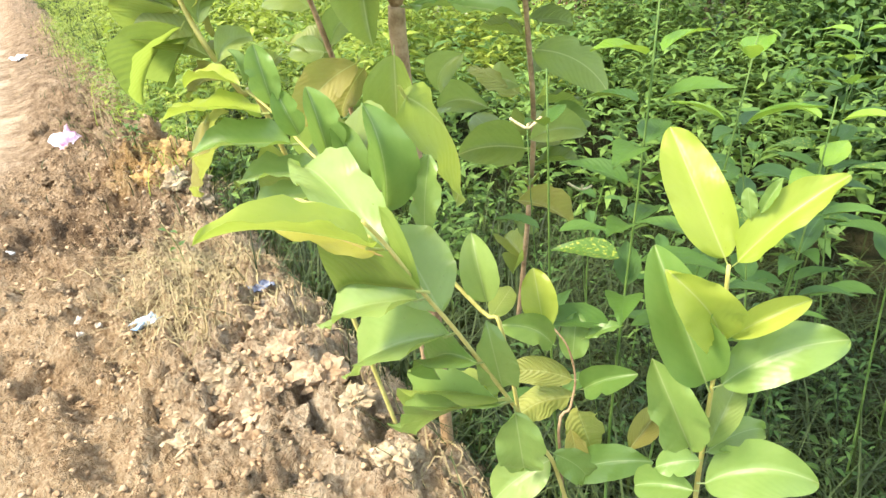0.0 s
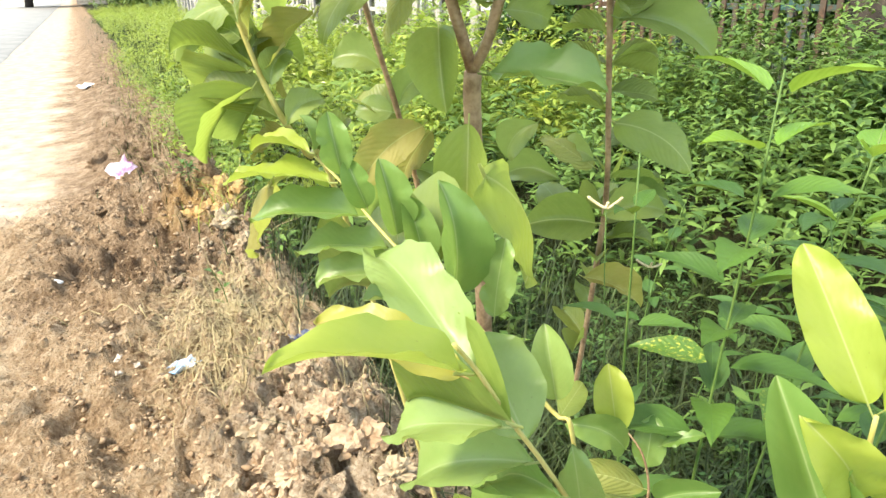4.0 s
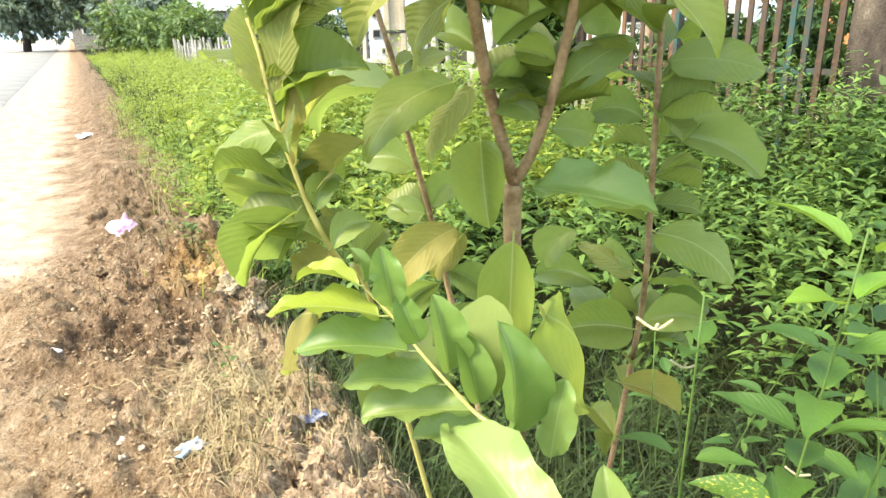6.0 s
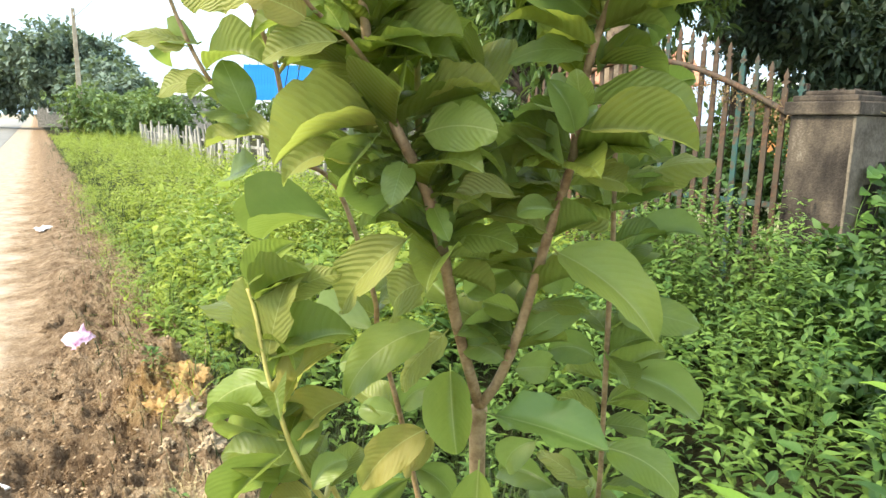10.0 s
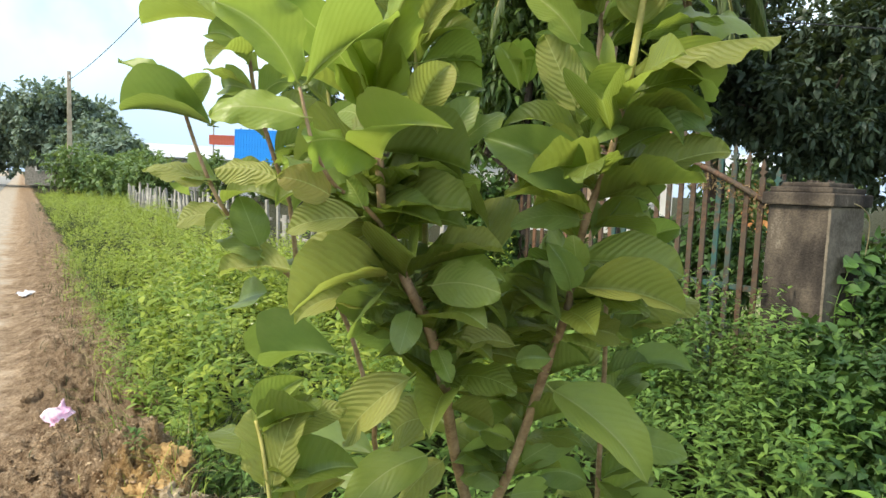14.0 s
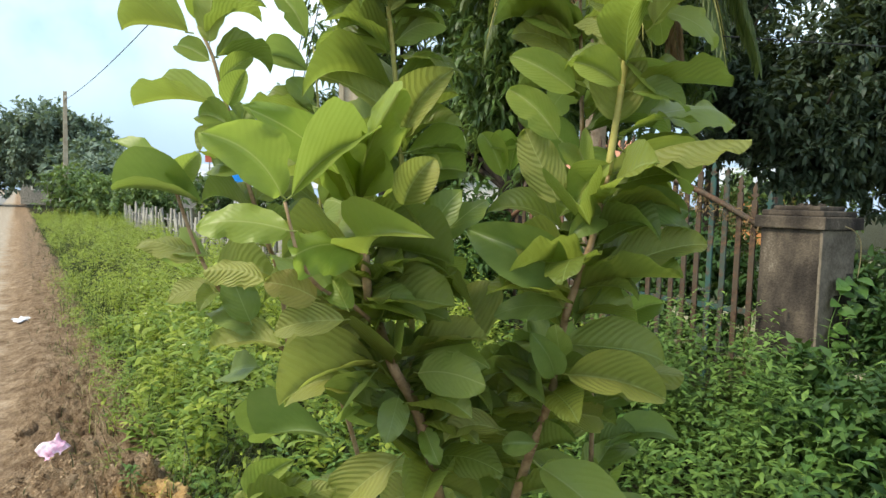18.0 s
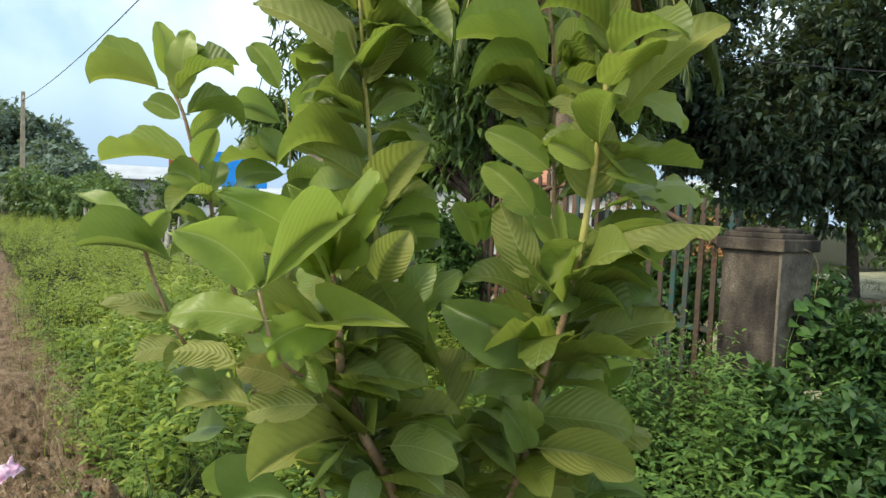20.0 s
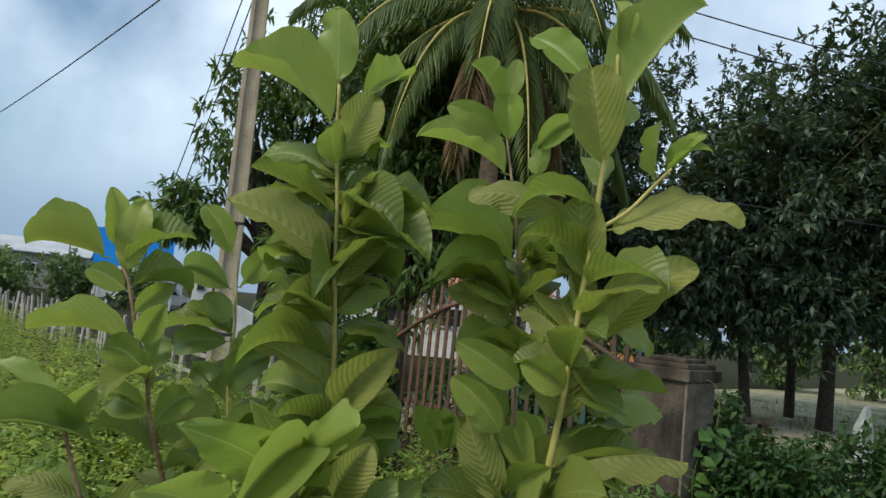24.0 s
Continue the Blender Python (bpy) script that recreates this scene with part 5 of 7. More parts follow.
building("house", pose(-1.2, 25.0, 0, 0, 0, 5), 9.0, 6, 2.6, "white", "terracotta", "white house with an orange-red roof behind the mango trees", 4, 1.5)
building("house", pose(8.0, 32.0, 0, 0, 0, -10), 3.0, 6, 2.5, "orange", "roof_grey", "orange-walled house beyond the lawn", 3, 1.0)
far_fence(-22, 3.0, 22.0, 0.8, "pale wooden fence at the far side of the lawn")

def lawn_material():
    k = Nodes("patchy_dry_lawn")
    v = k.position()
    patch, tuft, blade = k.noise(v, 0.55, 5, 0.6), k.noise(v, 3.5, 5, 0.65), k.noise(v, 28.0, 4, 0.7)
    f = k.math("ADD", k.math("MULTIPLY", patch, 0.45), k.math("ADD", k.math("MULTIPLY", tuft, 0.35), k.math("MULTIPLY", blade, 0.2)))
    k.bump(k.math("ADD", tuft, blade), 1.0, 0.06)
    return k.done(k.ramp(f, (0.36, (0.12, 0.15, 0.06)), (0.44, (0.30, 0.30, 0.16)), (0.52, (0.46, 0.42, 0.28)), (0.62, (0.60, 0.54, 0.40))), 0.95, 0, 0.1)


tufts = []
for i in range(2600):
    x, y = rng.uniform(2.0, 15.0), rng.uniform(8.5, 21.0)
    if noise.noise(Vector((x * 0.7, y * 0.7, 3))) > -0.05:
        tufts.append((x, y, 0.0, rng.uniform(0.10, 0.30), rng.uniform(0.006, 0.012), rng.uniform(0, 6.28), rng.uniform(0.2, 1.1)))
blades("lawn_tufts", tufts, M["grass"], "rough tufts of grass on the lawn", "grass")

lawn = bmesh.new()
lv = [[lawn.verts.new(P(-44 + i * 3.2, 6.2 + j * 1.6, 0.02 + 0.03 * noise.noise(Vector((i, j, 2))))) for j in range(34)] for i in range(18)]
for i in range(17):
    for j in range(33):
        lawn.faces.new((lv[i][j], lv[i][j + 1], lv[i + 1][j + 1], lv[i + 1][j]))
tagged(part("lawn", lawn, lawn_material()), "mown pale green lawn under the trees", "lawn", kind="structure")

st = bmesh.new()
box(st, (0.24, 0.19, 1.2), (0, 0, 0.56), 0.02)
bmesh.ops.subdivide_edges(st, edges=[e for e in st.edges if e.calc_length() > 0.12], cuts=5, use_grid_fill=True)
for v in st.verts:
    f = 1 - 0.55 * max(v.co.z, 0) ** 3
    v.co = Vector((v.co.x * f + 0.05 * v.co.z, v.co.y * f, v.co.z)) + Vector((noise.noise(v.co * 7), noise.noise(v.co * 7 + Vector((5, 0, 0))), noise.noise(v.co * 5))) * 0.022
stone = tagged(part("boulder", st, plain("weathered_grey_stone", (0.22, 0.23, 0.21), (0.40, 0.41, 0.38), 6.0, 0.9, 0, 0.6), smooth=False), "grey upright stone standing among the vines", "stone")
stone.matrix_basis = pose(4.36, 7.2, 0, 2, 3, 20)
slab = bmesh.new()
box(slab, (1.1, 0.4, 0.09), (0, 0, 0.22), 0.012)
slab = tagged(part("slab", slab, M["cement"], smooth=False), "low weathered concrete bench under the trees", "bench")
slab.matrix_basis = pose(5.82, 13.36, 0, 0, 0, -12)
for x in (-0.4, 0.4):
    part("foot", box(bmesh.new(), (0.16, 0.34, 0.19), (x, 0, 0.085), 0.01), M["cement"], slab, smooth=False)


# ---- litter on the soil ----
def litter(u, n, size, material, label, tilt=0):
    """A crumpled scrap of plastic film with folds and thickness."""
    bm = bmesh.new()
    bmesh.ops.create_grid(bm, x_segments=9, y_segments=7, size=0.5)
    for v in bm.verts:
        q = v.co * 3.1 + Vector((u * 5, n * 7, 0))
        v.co.z = abs(noise.noise(q)) * 0.55 + 0.12 * noise.noise(q * 2.7) + 0.10
        v.co.x += 0.22 * noise.noise(q + Vector((5, 0, 0)))
        v.co.y = v.co.y * 0.75 + 0.18 * noise.noise(q + Vector((0, 8, 0)))
    bmesh.ops.scale(bm, vec=(size, size, size * 0.8), verts=bm.verts)
    r = bmesh.ops.solidify(bm, geom=bm.faces[:], thickness=0.0012)
    ob = part("plastic_scrap", bm, M[material])
    ob.matrix_basis = road_pose(u, n, ground_height(u, n) - size * 0.04 + size * 0.28 * math.sin(radians(tilt))) @ pose(0, 0, 0, 0, tilt, 0) @ pose(0, 0, 0, 0, 0, u * 77)
    return tagged(ob, label, "litter", "litter on the soil")


litter(3.95, 0.295, 0.135, "plastic_pink", "crumpled pink and white plastic bag on the soil", 48)
litter(8.5, 0.19, 0.20, "plastic_white", "crumpled white plastic scrap at the road's edge")
litter(1.51, 0.31, 0.075, "plastic_blue", "small crumpled blue and white plastic wrapper")
litter(1.44, 0.62, 0.06, "plastic_dark", "small dark blue shiny wrapper under the bush")
litter(2.468, 1.571, 0.085, "plastic_white", "clear crumpled plastic cup among the stems")
litter(2.408, 1.611, 0.060, "plastic_white", "crumpled clear plastic wrapper among the stems")


# ---- broad-leaved weeds beside the bush ----
def weed_leaf_mesh(seed, material="weed_near"):
    r = random.Random(seed)
    vs, uv, f = [], [], []
    na, nc = 10, 4
    for i in range(na + 1):
        t = i / na
        w = 0.5 * math.sin(math.pi * t ** 0.75) ** 0.9 * (1 - 0.25 * t) + 0.006
        for j in range(nc + 1):
            c = j / 2 - 1
            tooth = 1 + 0.07 * (i % 2) * abs(c)
            vs.append((c * w * tooth, t, 0.20 * abs(c) * w - 0.28 * t * t * r.uniform(0.9, 1.1) + 0.1 * t))
            uv.append((0.5 + c * w, t))
    for i in range(na):
        for j in range(nc):
            q = i * (nc + 1) + j
            f.append((q, q + 1, q + nc + 2, q + nc + 1))
    return fast_mesh("leaf", np.array(vs), np.array(f), M[material], np.array(uv))


def spotted_material():
    """A weed leaf whose outer half is blotched with yellow."""
    m = leafy("yellow_spotted_weed_leaf", (0.030, 0.086, 0.012), (0.092, 0.190, 0.026), trans=0.26, rough=0.55, pairs=9.0, ribs=0.15, lines_at=0.05, rib=(0.075, 0.16, 0.03))
    t = m.node_tree
    bsdf = t.nodes["Principled BSDF"]
    old = bsdf.inputs["Base Color"].links[0].from_socket
    uv = t.nodes.new("ShaderNodeUVMap")
    nz = t.nodes.new("ShaderNodeTexNoise")
    nz.inputs["Scale"].default_value = 16.0
    t.links.new(uv.outputs["UV"], nz.inputs["Vector"])
    rp = t.nodes.new("ShaderNodeValToRGB")
    rp.color_ramp.elements[0].position, rp.color_ramp.elements[1].position = 0.56, 0.64
    t.links.new(nz.outputs["Fac"], rp.inputs["Fac"])
    mx = t.nodes.new("ShaderNodeMix")
    mx.data_type = "RGBA"
    mx.inputs["B"].default_value = (0.36, 0.38, 0.05, 1)
    t.links.new(rp.outputs["Color"], mx.inputs["Factor"])
    t.links.new(old, mx.inputs["A"])
    t.links.new(mx.outputs["Result"], bsdf.inputs["Base Color"])
    return m


M["weed_spotted"] = spotted_material()
WEED_LEAVES = [weed_leaf_mesh(i, "weed_spotted" if i == 6 else "weed_near") for i in range(7)]


YOUNG_WEED_LEAVES = [weed_leaf_mesh(20 + i, "weed_young") for i in range(2)]


def broad_weed(x, y, height, size, pairs, label, lean=None):
    drop = hollow(0.719 * y - 0.695 * x, 0.719 * x + 0.695 * y)
    height += drop
    root = empty("weed_plant", Matrix.Translation((x, y, -0.06 - drop)), label, "weed", "broad-leaved weeds beside the bush")
    r = random.Random(x * 91 + y * 37)
    lean = Vector(lean or (r.uniform(-0.25, 0.2), r.uniform(-0.22, 0.12), 0))
    sway = 0.025
    def on_stalk(t):
        return lean * t * t * height + Vector((sway * math.sin(3.4 * t + x * 9), sway * math.cos(2.9 * t + y * 7), height * t))

    path = [on_stalk(t) for t in np.linspace(0, 1, 10)]
    bm = bmesh.new()
    tube(bm, path, list(np.linspace(0.003, 0.001, 10)), 6)
    part("stalk", bm, M["weed_stalk"], root)
    for i in range(pairs):
        low = 0.58 if size > 0.1 else 0.40
        t = low + (1 - low) * (i + 0.5) / pairs
        p = on_stalk(t)
        a0 = i * 1.45 + r.uniform(-0.3, 0.3)
        for s in (0, math.pi):
            a = a0 + s
            L = size * r.uniform(0.75, 1.15) * (1.15 - 0.55 * t)
            way = Vector((math.cos(a), math.sin(a), r.uniform(0.05, 0.6))).normalized()
            side = way.cross(Vector((r.uniform(-0.2, 0.2), r.uniform(-0.2, 0.2), 1))).normalized()
            m = Matrix((side * L * r.uniform(0.42, 0.55), way * L, side.cross(way) * L)).transposed().to_4x4()
            m.translation = p + way * 0.012
            part("leaf", r.choice(YOUNG_WEED_LEAVES if i >= pairs - 2 and height > 0.95 else WEED_LEAVES), None, root).matrix_basis = m
    return root


M["weed_stalk"] = plain("green_weed_stalk", (0.05, 0.11, 0.02), (0.12, 0.19, 0.045), 20.0, 0.6, 0, 0.2)
for x, y, h, size, pairs in ((0.62, 1.04, 0.78, 0.125, 6), (0.76, 1.40, 0.86, 0.12, 7), (0.70, 1.30, 0.70, 0.13, 5),
                             (0.88, 1.20, 0.80, 0.125, 7), (0.50, 1.60, 0.60, 0.09, 6), (0.95, 1.62, 0.84, 0.11, 7), (0.66, 1.78, 0.74, 0.10, 6), (1.04, 1.40, 0.8, 0.12, 7), (0.36, 1.8, 0.56, 0.09, 5),
                             (-0.90, 1.63, 0.32, 0.055, 3), (-0.62, 1.40, 0.22, 0.05, 3), (-1.30, 2.55, 0.38, 0.07, 4), (-1.12, 2.75, 0.42, 0.075, 5)):
    broad_weed(x, y, h, size, pairs, "upright weed with pointed toothed bright green leaves")
# the tallest ones stand close beside the bush, with yellow-green tips
for x, y, h, size, pairs, lean in ((0.42, 0.70, 1.02, 0.125, 9, (-0.02, -0.06, 0)), (0.35, 0.75, 0.93, 0.085, 4, (-0.05, -0.04, 0)), (0.47, 0.76, 0.96, 0.105, 6, (0.03, -0.02, 0)), (0.58, 0.84, 0.88, 0.115, 7, (0.02, -0.06, 0))):
    broad_weed(x, y, h, size, pairs, "tall weed with toothed leaves and yellow-green tip", lean)


# a creeper with broad heart-shaped leaves climbs the pillar's corner
creeper_at = road_pose(2.21, 4.45, 0)
creeper = empty("climbing_vine", creeper_at, "broad-leaved green vine climbing the cement pillar", "vine")
creeper_rng = random.Random(23)
for side in (0, 1):
    pts = smooth_path([(0.23 + 0.02 * side, -0.16 + 0.2 * side, -0.05), (0.25, -0.05 + 0.15 * side, 0.4), (0.235, -0.12 + 0.2 * side, 0.75), (0.24, -0.02 + 0.15 * side, 1.0), (0.24, 0.02 + 0.12 * side, 1.12)], 5)
    bm = bmesh.new()
    tube(bm, pts, [0.005 - 0.0002 * i for i in range(len(pts))], 6)
    part("stem", bm, M["weed_stalk"], creeper)
    for i in range(13):
        p = pts[int((0.2 + 0.79 * i / 12) * (len(pts) - 1))]
        a = creeper_rng.uniform(-1.5, 1.5)
        L = creeper_rng.uniform(0.075, 0.125)
        way = Vector((math.cos(a) * 0.8, math.sin(a), creeper_rng.uniform(-0.5, 0.2))).normalized()
        side_v = way.cross(Vector((creeper_rng.uniform(0.3, 0.9), creeper_rng.uniform(-0.6, 0.0), 0.8))).normalized()
        mt = Matrix((side_v * L * 0.85, way * L, side_v.cross(way) * L)).transposed().to_4x4()
        mt.translation = p + way * 0.015
        part("leaf", creeper_rng.choice(WEED_LEAVES[:6]), None, creeper).matrix_basis = mt

fence_rng = random.Random(17)
for i in range(34):
    u, n = fence_rng.uniform(0.9, 3.3), fence_rng.uniform(2.3, 4.1)
    x, y = un_to_xy(u, n)
    broad_weed(x, y, fence_rng.uniform(0.55, 0.86) * (0.82 + 0.18 * smoothstep(2.4, 3.8, n)), fence_rng.uniform(0.085, 0.12), 6, "upright weed with narrow green leaves before the gate")


# ---- small cream flower spikes among the weeds ----
def flower_sprig(x, y, z, label, seed):
    foot = -0.05 - hollow(0.719 * y - 0.695 * x, 0.719 * x + 0.695 * y)
    root = empty("flower_sprig", Matrix.Translation((x, y, foot)), label, "flower", "flowering sprigs under the bush")
    r = random.Random(seed)
    h = z - foot
    bm = bmesh.new()
    tube(bm, [(0.02 * math.sin(t * 2) + 0.10 * (1 - t) ** 2, 0.05 * (1 - t), h * t) for t in np.linspace(0, 1, 9)], [0.0008] * 9, 6)
    part("stalk", bm, M["weed_stalk"], root)
    top = Vector((0.02 * math.sin(2), 0, h))
    for i in range(3):
        side = (-1, 1, 0.25)[i]
        d = Vector((side, r.uniform(-0.4, 0.1), r.uniform(0.15, 0.5) if i < 2 else 1.0)).normalized()
        length = (0.026, 0.023, 0.012)[i] * r.uniform(0.85, 1.15)
        bend = Vector((0, 0, r.uniform(0.12, 0.4) if i < 2 else -0.2))
        bm = bmesh.new()
        k = 16
        tube(bm, [top + d * length * t + bend * length * t * t for t in np.linspace(0, 1, k)], [0.0008] + [0.0014 + 0.0008 * (q % 2) + 0.0004 * r.random() for q in range(k - 2)] + [0.0006], 7)
        part("flower_spike", bm, M["flower"], root)


for i, (x, y, z) in enumerate(((0.255, 0.84, 0.765), (0.32, 1.15, 0.56), (0.51, 1.12, 0.40))):
    flower_sprig(x, y, z, "thin sprig with cream-white flower spikes", i)


# ---- dry vine caught along the top of the gate ----
dry_b, dry_w = [], []
for i in range(420):
    u = rng.uniform(2.5, 3.6)
    z = 1.46 + 0.36 * math.sin(min((u - 2.46) / 1.44, 1) * math.pi / 2) - 0.10 + rng.normal(0, 0.05)
    dry_b.append((*un_to_xy(u, 4.40 + rng.normal(0, 0.03)), z))
    dry_w.append(rng.normal(0, 1, 3) + np.array([0, 0, -0.3]))
dry_b, dry_w = np.array(dry_b), np.array(dry_w)
dry = new("dry_vine", leaf_cloud("dry_vine", dry_b, dry_w, rng.normal(0, 1, (420, 3)), rng.uniform(0.02, 0.05, 420), rng.uniform(0.008, 0.018, 420), M["dead"]))
tagged(dry, "dry orange-brown vine caught along the gate top", "vine", kind="stuff")


# ---- the guava bush ----
guava = empty("guava_bush", Matrix.Translation((0.085, 1.0, 0)), "young guava bush with brown stems and large ribbed leaves", "bush")
guava_at = Vector((0.085, 1.0, 0))


PATHS = []


def stem(name, material, r0, r1, *pts):
    bm = bmesh.new()
    path = smooth_path([Vector(p) - guava_at for p in pts], 5)
    k = len(path)
    tube(bm, path, [(r0 + (r1 - r0) * (i / (k - 1))) * (1 + 0.10 * noise.noise(p * 40)) for i, p in enumerate(path)], 9)
    PATHS.append(path)
    part(name, bm, M[material], guava, "smooth brown stem" if material == "stem_brown" else "young yellow-green stem")


TONES = {"sunny": "guava_sunny", "lime": "guava_lime", "flush": "guava_flush", "young": "guava_young", "mature": "guava", "deep": "guava_dark", "olive": "guava_olive", "yellowing": "guava_yellow"}
M["guava_yellow"] = leafy("guava_leaf_yellowing", (0.24, 0.20, 0.05), (0.37, 0.32, 0.09), ribs=0.3, rough=0.6, lines_at=0.10)


def leaf_mesh(material, seed, ribs=0.003, bow=0.0):
    """A guava leaf of unit length and unit width: a blunt oval folded along its midrib, ribbed between the side veins, arched and wavy at the edge."""
    r = random.Random(seed)
    arch, twist, fold, wave = r.uniform(-0.04, 0.48), r.uniform(-0.8, 0.8), r.uniform(-0.16, 0.62), r.uniform(0.012, 0.042)
    if material in ("guava_young", "guava_lime", "guava_flush"):
        arch, twist, fold = 0.10 + 0.4 * arch, twist * 0.4, 0.10 + fold * 0.4
    blunt, curl = r.uniform(0.80, 1.05), r.uniform(-0.26, 0.04)
    na, nc, half = 26, 8, 4
    bite = (r.uniform(0.3, 0.8), r.choice((-1, 1))) if r.random() < 0.4 else None
    vs, uv = [], []
    for i in range(na + 1):
        t = 0.5 - 0.5 * math.cos(math.pi * i / na)
        s = 0.06 + 0.94 * t
        q = t ** blunt
        w = 0.5 * max(0.0, 1 - abs(2 * q - 1) ** 2.15) ** (0.72 if q < 0.5 else 0.56)
        w = max(w, 0.012)
        a = twist * (t - 0.2)
        for j in range(nc + 1):
            c = (j - half) / half
            ww = w
            if bite and c * bite[1] > 0:
                ww *= 1 - 0.30 * math.exp(-((t - bite[0]) / 0.05) ** 2)
            ww *= 1 + 0.035 * noise.noise(Vector((t * 9, seed + (c > 0) * 7, 0)))
            x = c * ww
            z = fold * abs(c) * w * 1.6 + arch * 1.3 * t * (1 - t) + curl * (t ** 6 - 0.4 * t ** 3) * (1 - abs(c) * 0.3)
            z += 0.35 * ribs * math.cos((t * 11 - abs(c) * 3.4 * w * 2) * 2 * math.pi) * min(1, abs(c) * 3) * (w / 0.5)
            z += wave * (math.sin(t * 13 + seed + c * 2) + 0.6 * math.sin(t * 29 + seed * 3 + c * 5)) * abs(c) ** 2
            vs.append((x * math.cos(a) + bow * 4 * t * (1 - t), s, z + x * math.sin(a) * 0.5))
            uv.append((0.5 + c * w, t))
    f = []
    for i in range(na):
        for j in range(nc):
            q = i * (nc + 1) + j
            f.append((q, q + 1, q + nc + 2, q + nc + 1))
    # the leaf stalk
    k = len(vs)
    for y, rad in ((-0.02, 0.010), (0.10, 0.012)):
        for a in range(4):
            vs.append((math.cos(a * 1.571) * rad * 1.6, y, math.sin(a * 1.571) * rad - 0.006))
            uv.append((0.5, y * 0.1))
    for a in range(4):
        f.append((k + a, k + (a + 1) % 4, k + 4 + (a + 1) % 4, k + 4 + a))
    return fast_mesh("leaf", np.array(vs), np.array(f), M[material], np.array(uv))


LEAVES = {(tone, s): [leaf_mesh(material, 11 * i + len(tone), 0.0028 if tone in ("olive", "yellowing") else 0.0006 if tone in ("young", "lime", "flush") else 0.002, s * (0.05 + 0.025 * i)) for i in range(9)] for tone, material in TONES.items() for s in (-1, 0, 1)}
leaf_rng = random.Random(5)


def leaf(tone, base, tip, normal, width):
    # high leaves swap to lighter tones, painting in the light they catch
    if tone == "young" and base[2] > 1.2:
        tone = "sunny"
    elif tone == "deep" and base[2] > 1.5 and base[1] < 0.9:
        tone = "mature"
    b = Vector(base) - guava_at
    way = Vector(tip) - Vector(base)
    length = way.length
    way.normalize()
    nor = Vector(normal)
    nor = (nor - way * nor.dot(way)).normalized()
    side = way.cross(nor)
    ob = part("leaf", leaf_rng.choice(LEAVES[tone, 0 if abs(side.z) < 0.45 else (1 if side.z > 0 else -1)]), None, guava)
    m = Matrix((side * width, way * length, nor * length)).transposed().to_4x4()
    m.translation = b
    ob.matrix_basis = m


stem("trunk", "stem_brown", 0.0125, 0.0125, (0.085, 1, -0.22), (0.085, 0.97, 0.45), (0.08, 0.93, 0.841), (0.083, 0.92, 0.921))
stem("branch", "stem_brown", 0.0082, 0.0040, (0.083, 0.92, 0.921), (0.062, 0.85, 1.063), (0.061, 0.75, 1.193), (0.045, 0.72, 1.268), (0.026, 0.69, 1.319), (-0.003, 0.7, 1.389), (0.005, 0.665, 1.395), (0.008, 0.64, 1.445), (-0.012, 0.676, 1.497))
stem("branch", "stem_brown", 0.0080, 0.0030, (0.083, 0.92, 0.921), (0.113, 0.9, 0.973), (0.145, 0.86, 1.067), (0.177, 0.8, 1.191), (0.194, 0.775, 1.25), (0.205, 0.755, 1.297), (0.216, 0.71, 1.383), (0.238, 0.7, 1.458), (0.253, 0.695, 1.537))
stem("branch", "stem_green", 0.0040, 0.0021, (0.253, 0.695, 1.537), (0.255, 0.69, 1.557), (0.266, 0.68, 1.664), (0.27, 0.675, 1.723), (0.275, 0.67, 1.775), (0.278, 0.66, 1.845), (0.285, 0.655, 1.916), (0.283, 0.655, 1.975))
stem("twig", "stem_green", 0.0025, 0.0014, (0.274, 0.67, 1.787), (0.303, 0.65, 1.808), (0.326, 0.64, 1.836), (0.339, 0.63, 1.852))
stem("branch", "stem_green", 0.0040, 0.0017, (0.041, 0.73, 1.282), (0.036, 0.74, 1.342), (0.032, 0.74, 1.424), (0.018, 0.725, 1.582), (0.015, 0.71, 1.651), (0.009, 0.7, 1.717), (0.006, 0.69, 1.783), (0, 0.68, 1.848), (-0.002, 0.66, 1.916))
stem("twig", "stem_brown", 0.0025, 0.0014, (0.019, 0.66, 1.365), (0.006, 0.6, 1.4), (-0.009, 0.56, 1.419), (-0.013, 0.52, 1.452), (-0.023, 0.512, 1.499))
stem("branch", "stem_brown", 0.0053, 0.0028, (0.216, 1.15, 0.278), (0.23, 1.12, 0.388), (0.255, 1.08, 0.631), (0.262, 1.04, 0.748), (0.26, 0.98, 0.889), (0.256, 0.92, 1.082), (0.255, 0.9, 1.174), (0.252, 0.88, 1.246), (0.249, 0.87, 1.318))
stem("branch", "stem_brown", 0.0053, 0.0024, (0.05, 1.05, -0.22), (0.02, 1.06, 0.35), (-0.05, 1.05, 0.72), (-0.066, 1.02, 0.846), (-0.087, 0.97, 1.004), (-0.088, 0.95, 1.07), (-0.136, 0.93, 1.229), (-0.184, 0.88, 1.274), (-0.234, 0.86, 1.324), (-0.272, 0.83, 1.375), (-0.296, 0.81, 1.439), (-0.323, 0.8, 1.524))
stem("branch", "stem_brown", 0.0037, 0.0021, (-0.184, 0.88, 1.274), (-0.19, 0.86, 1.385), (-0.202, 0.84, 1.443), (-0.223, 0.82, 1.528), (-0.23, 0.81, 1.583), (-0.245, 0.8, 1.631), (-0.257, 0.79, 1.685), (-0.278, 0.79, 1.724))
stem("branch", "stem_green", 0.0031, 0.0014, (-0.195, 0.87, 1.384), (-0.162, 0.93, 1.472), (-0.171, 0.94, 1.573), (-0.174, 0.95, 1.645), (-0.183, 0.95, 1.734))
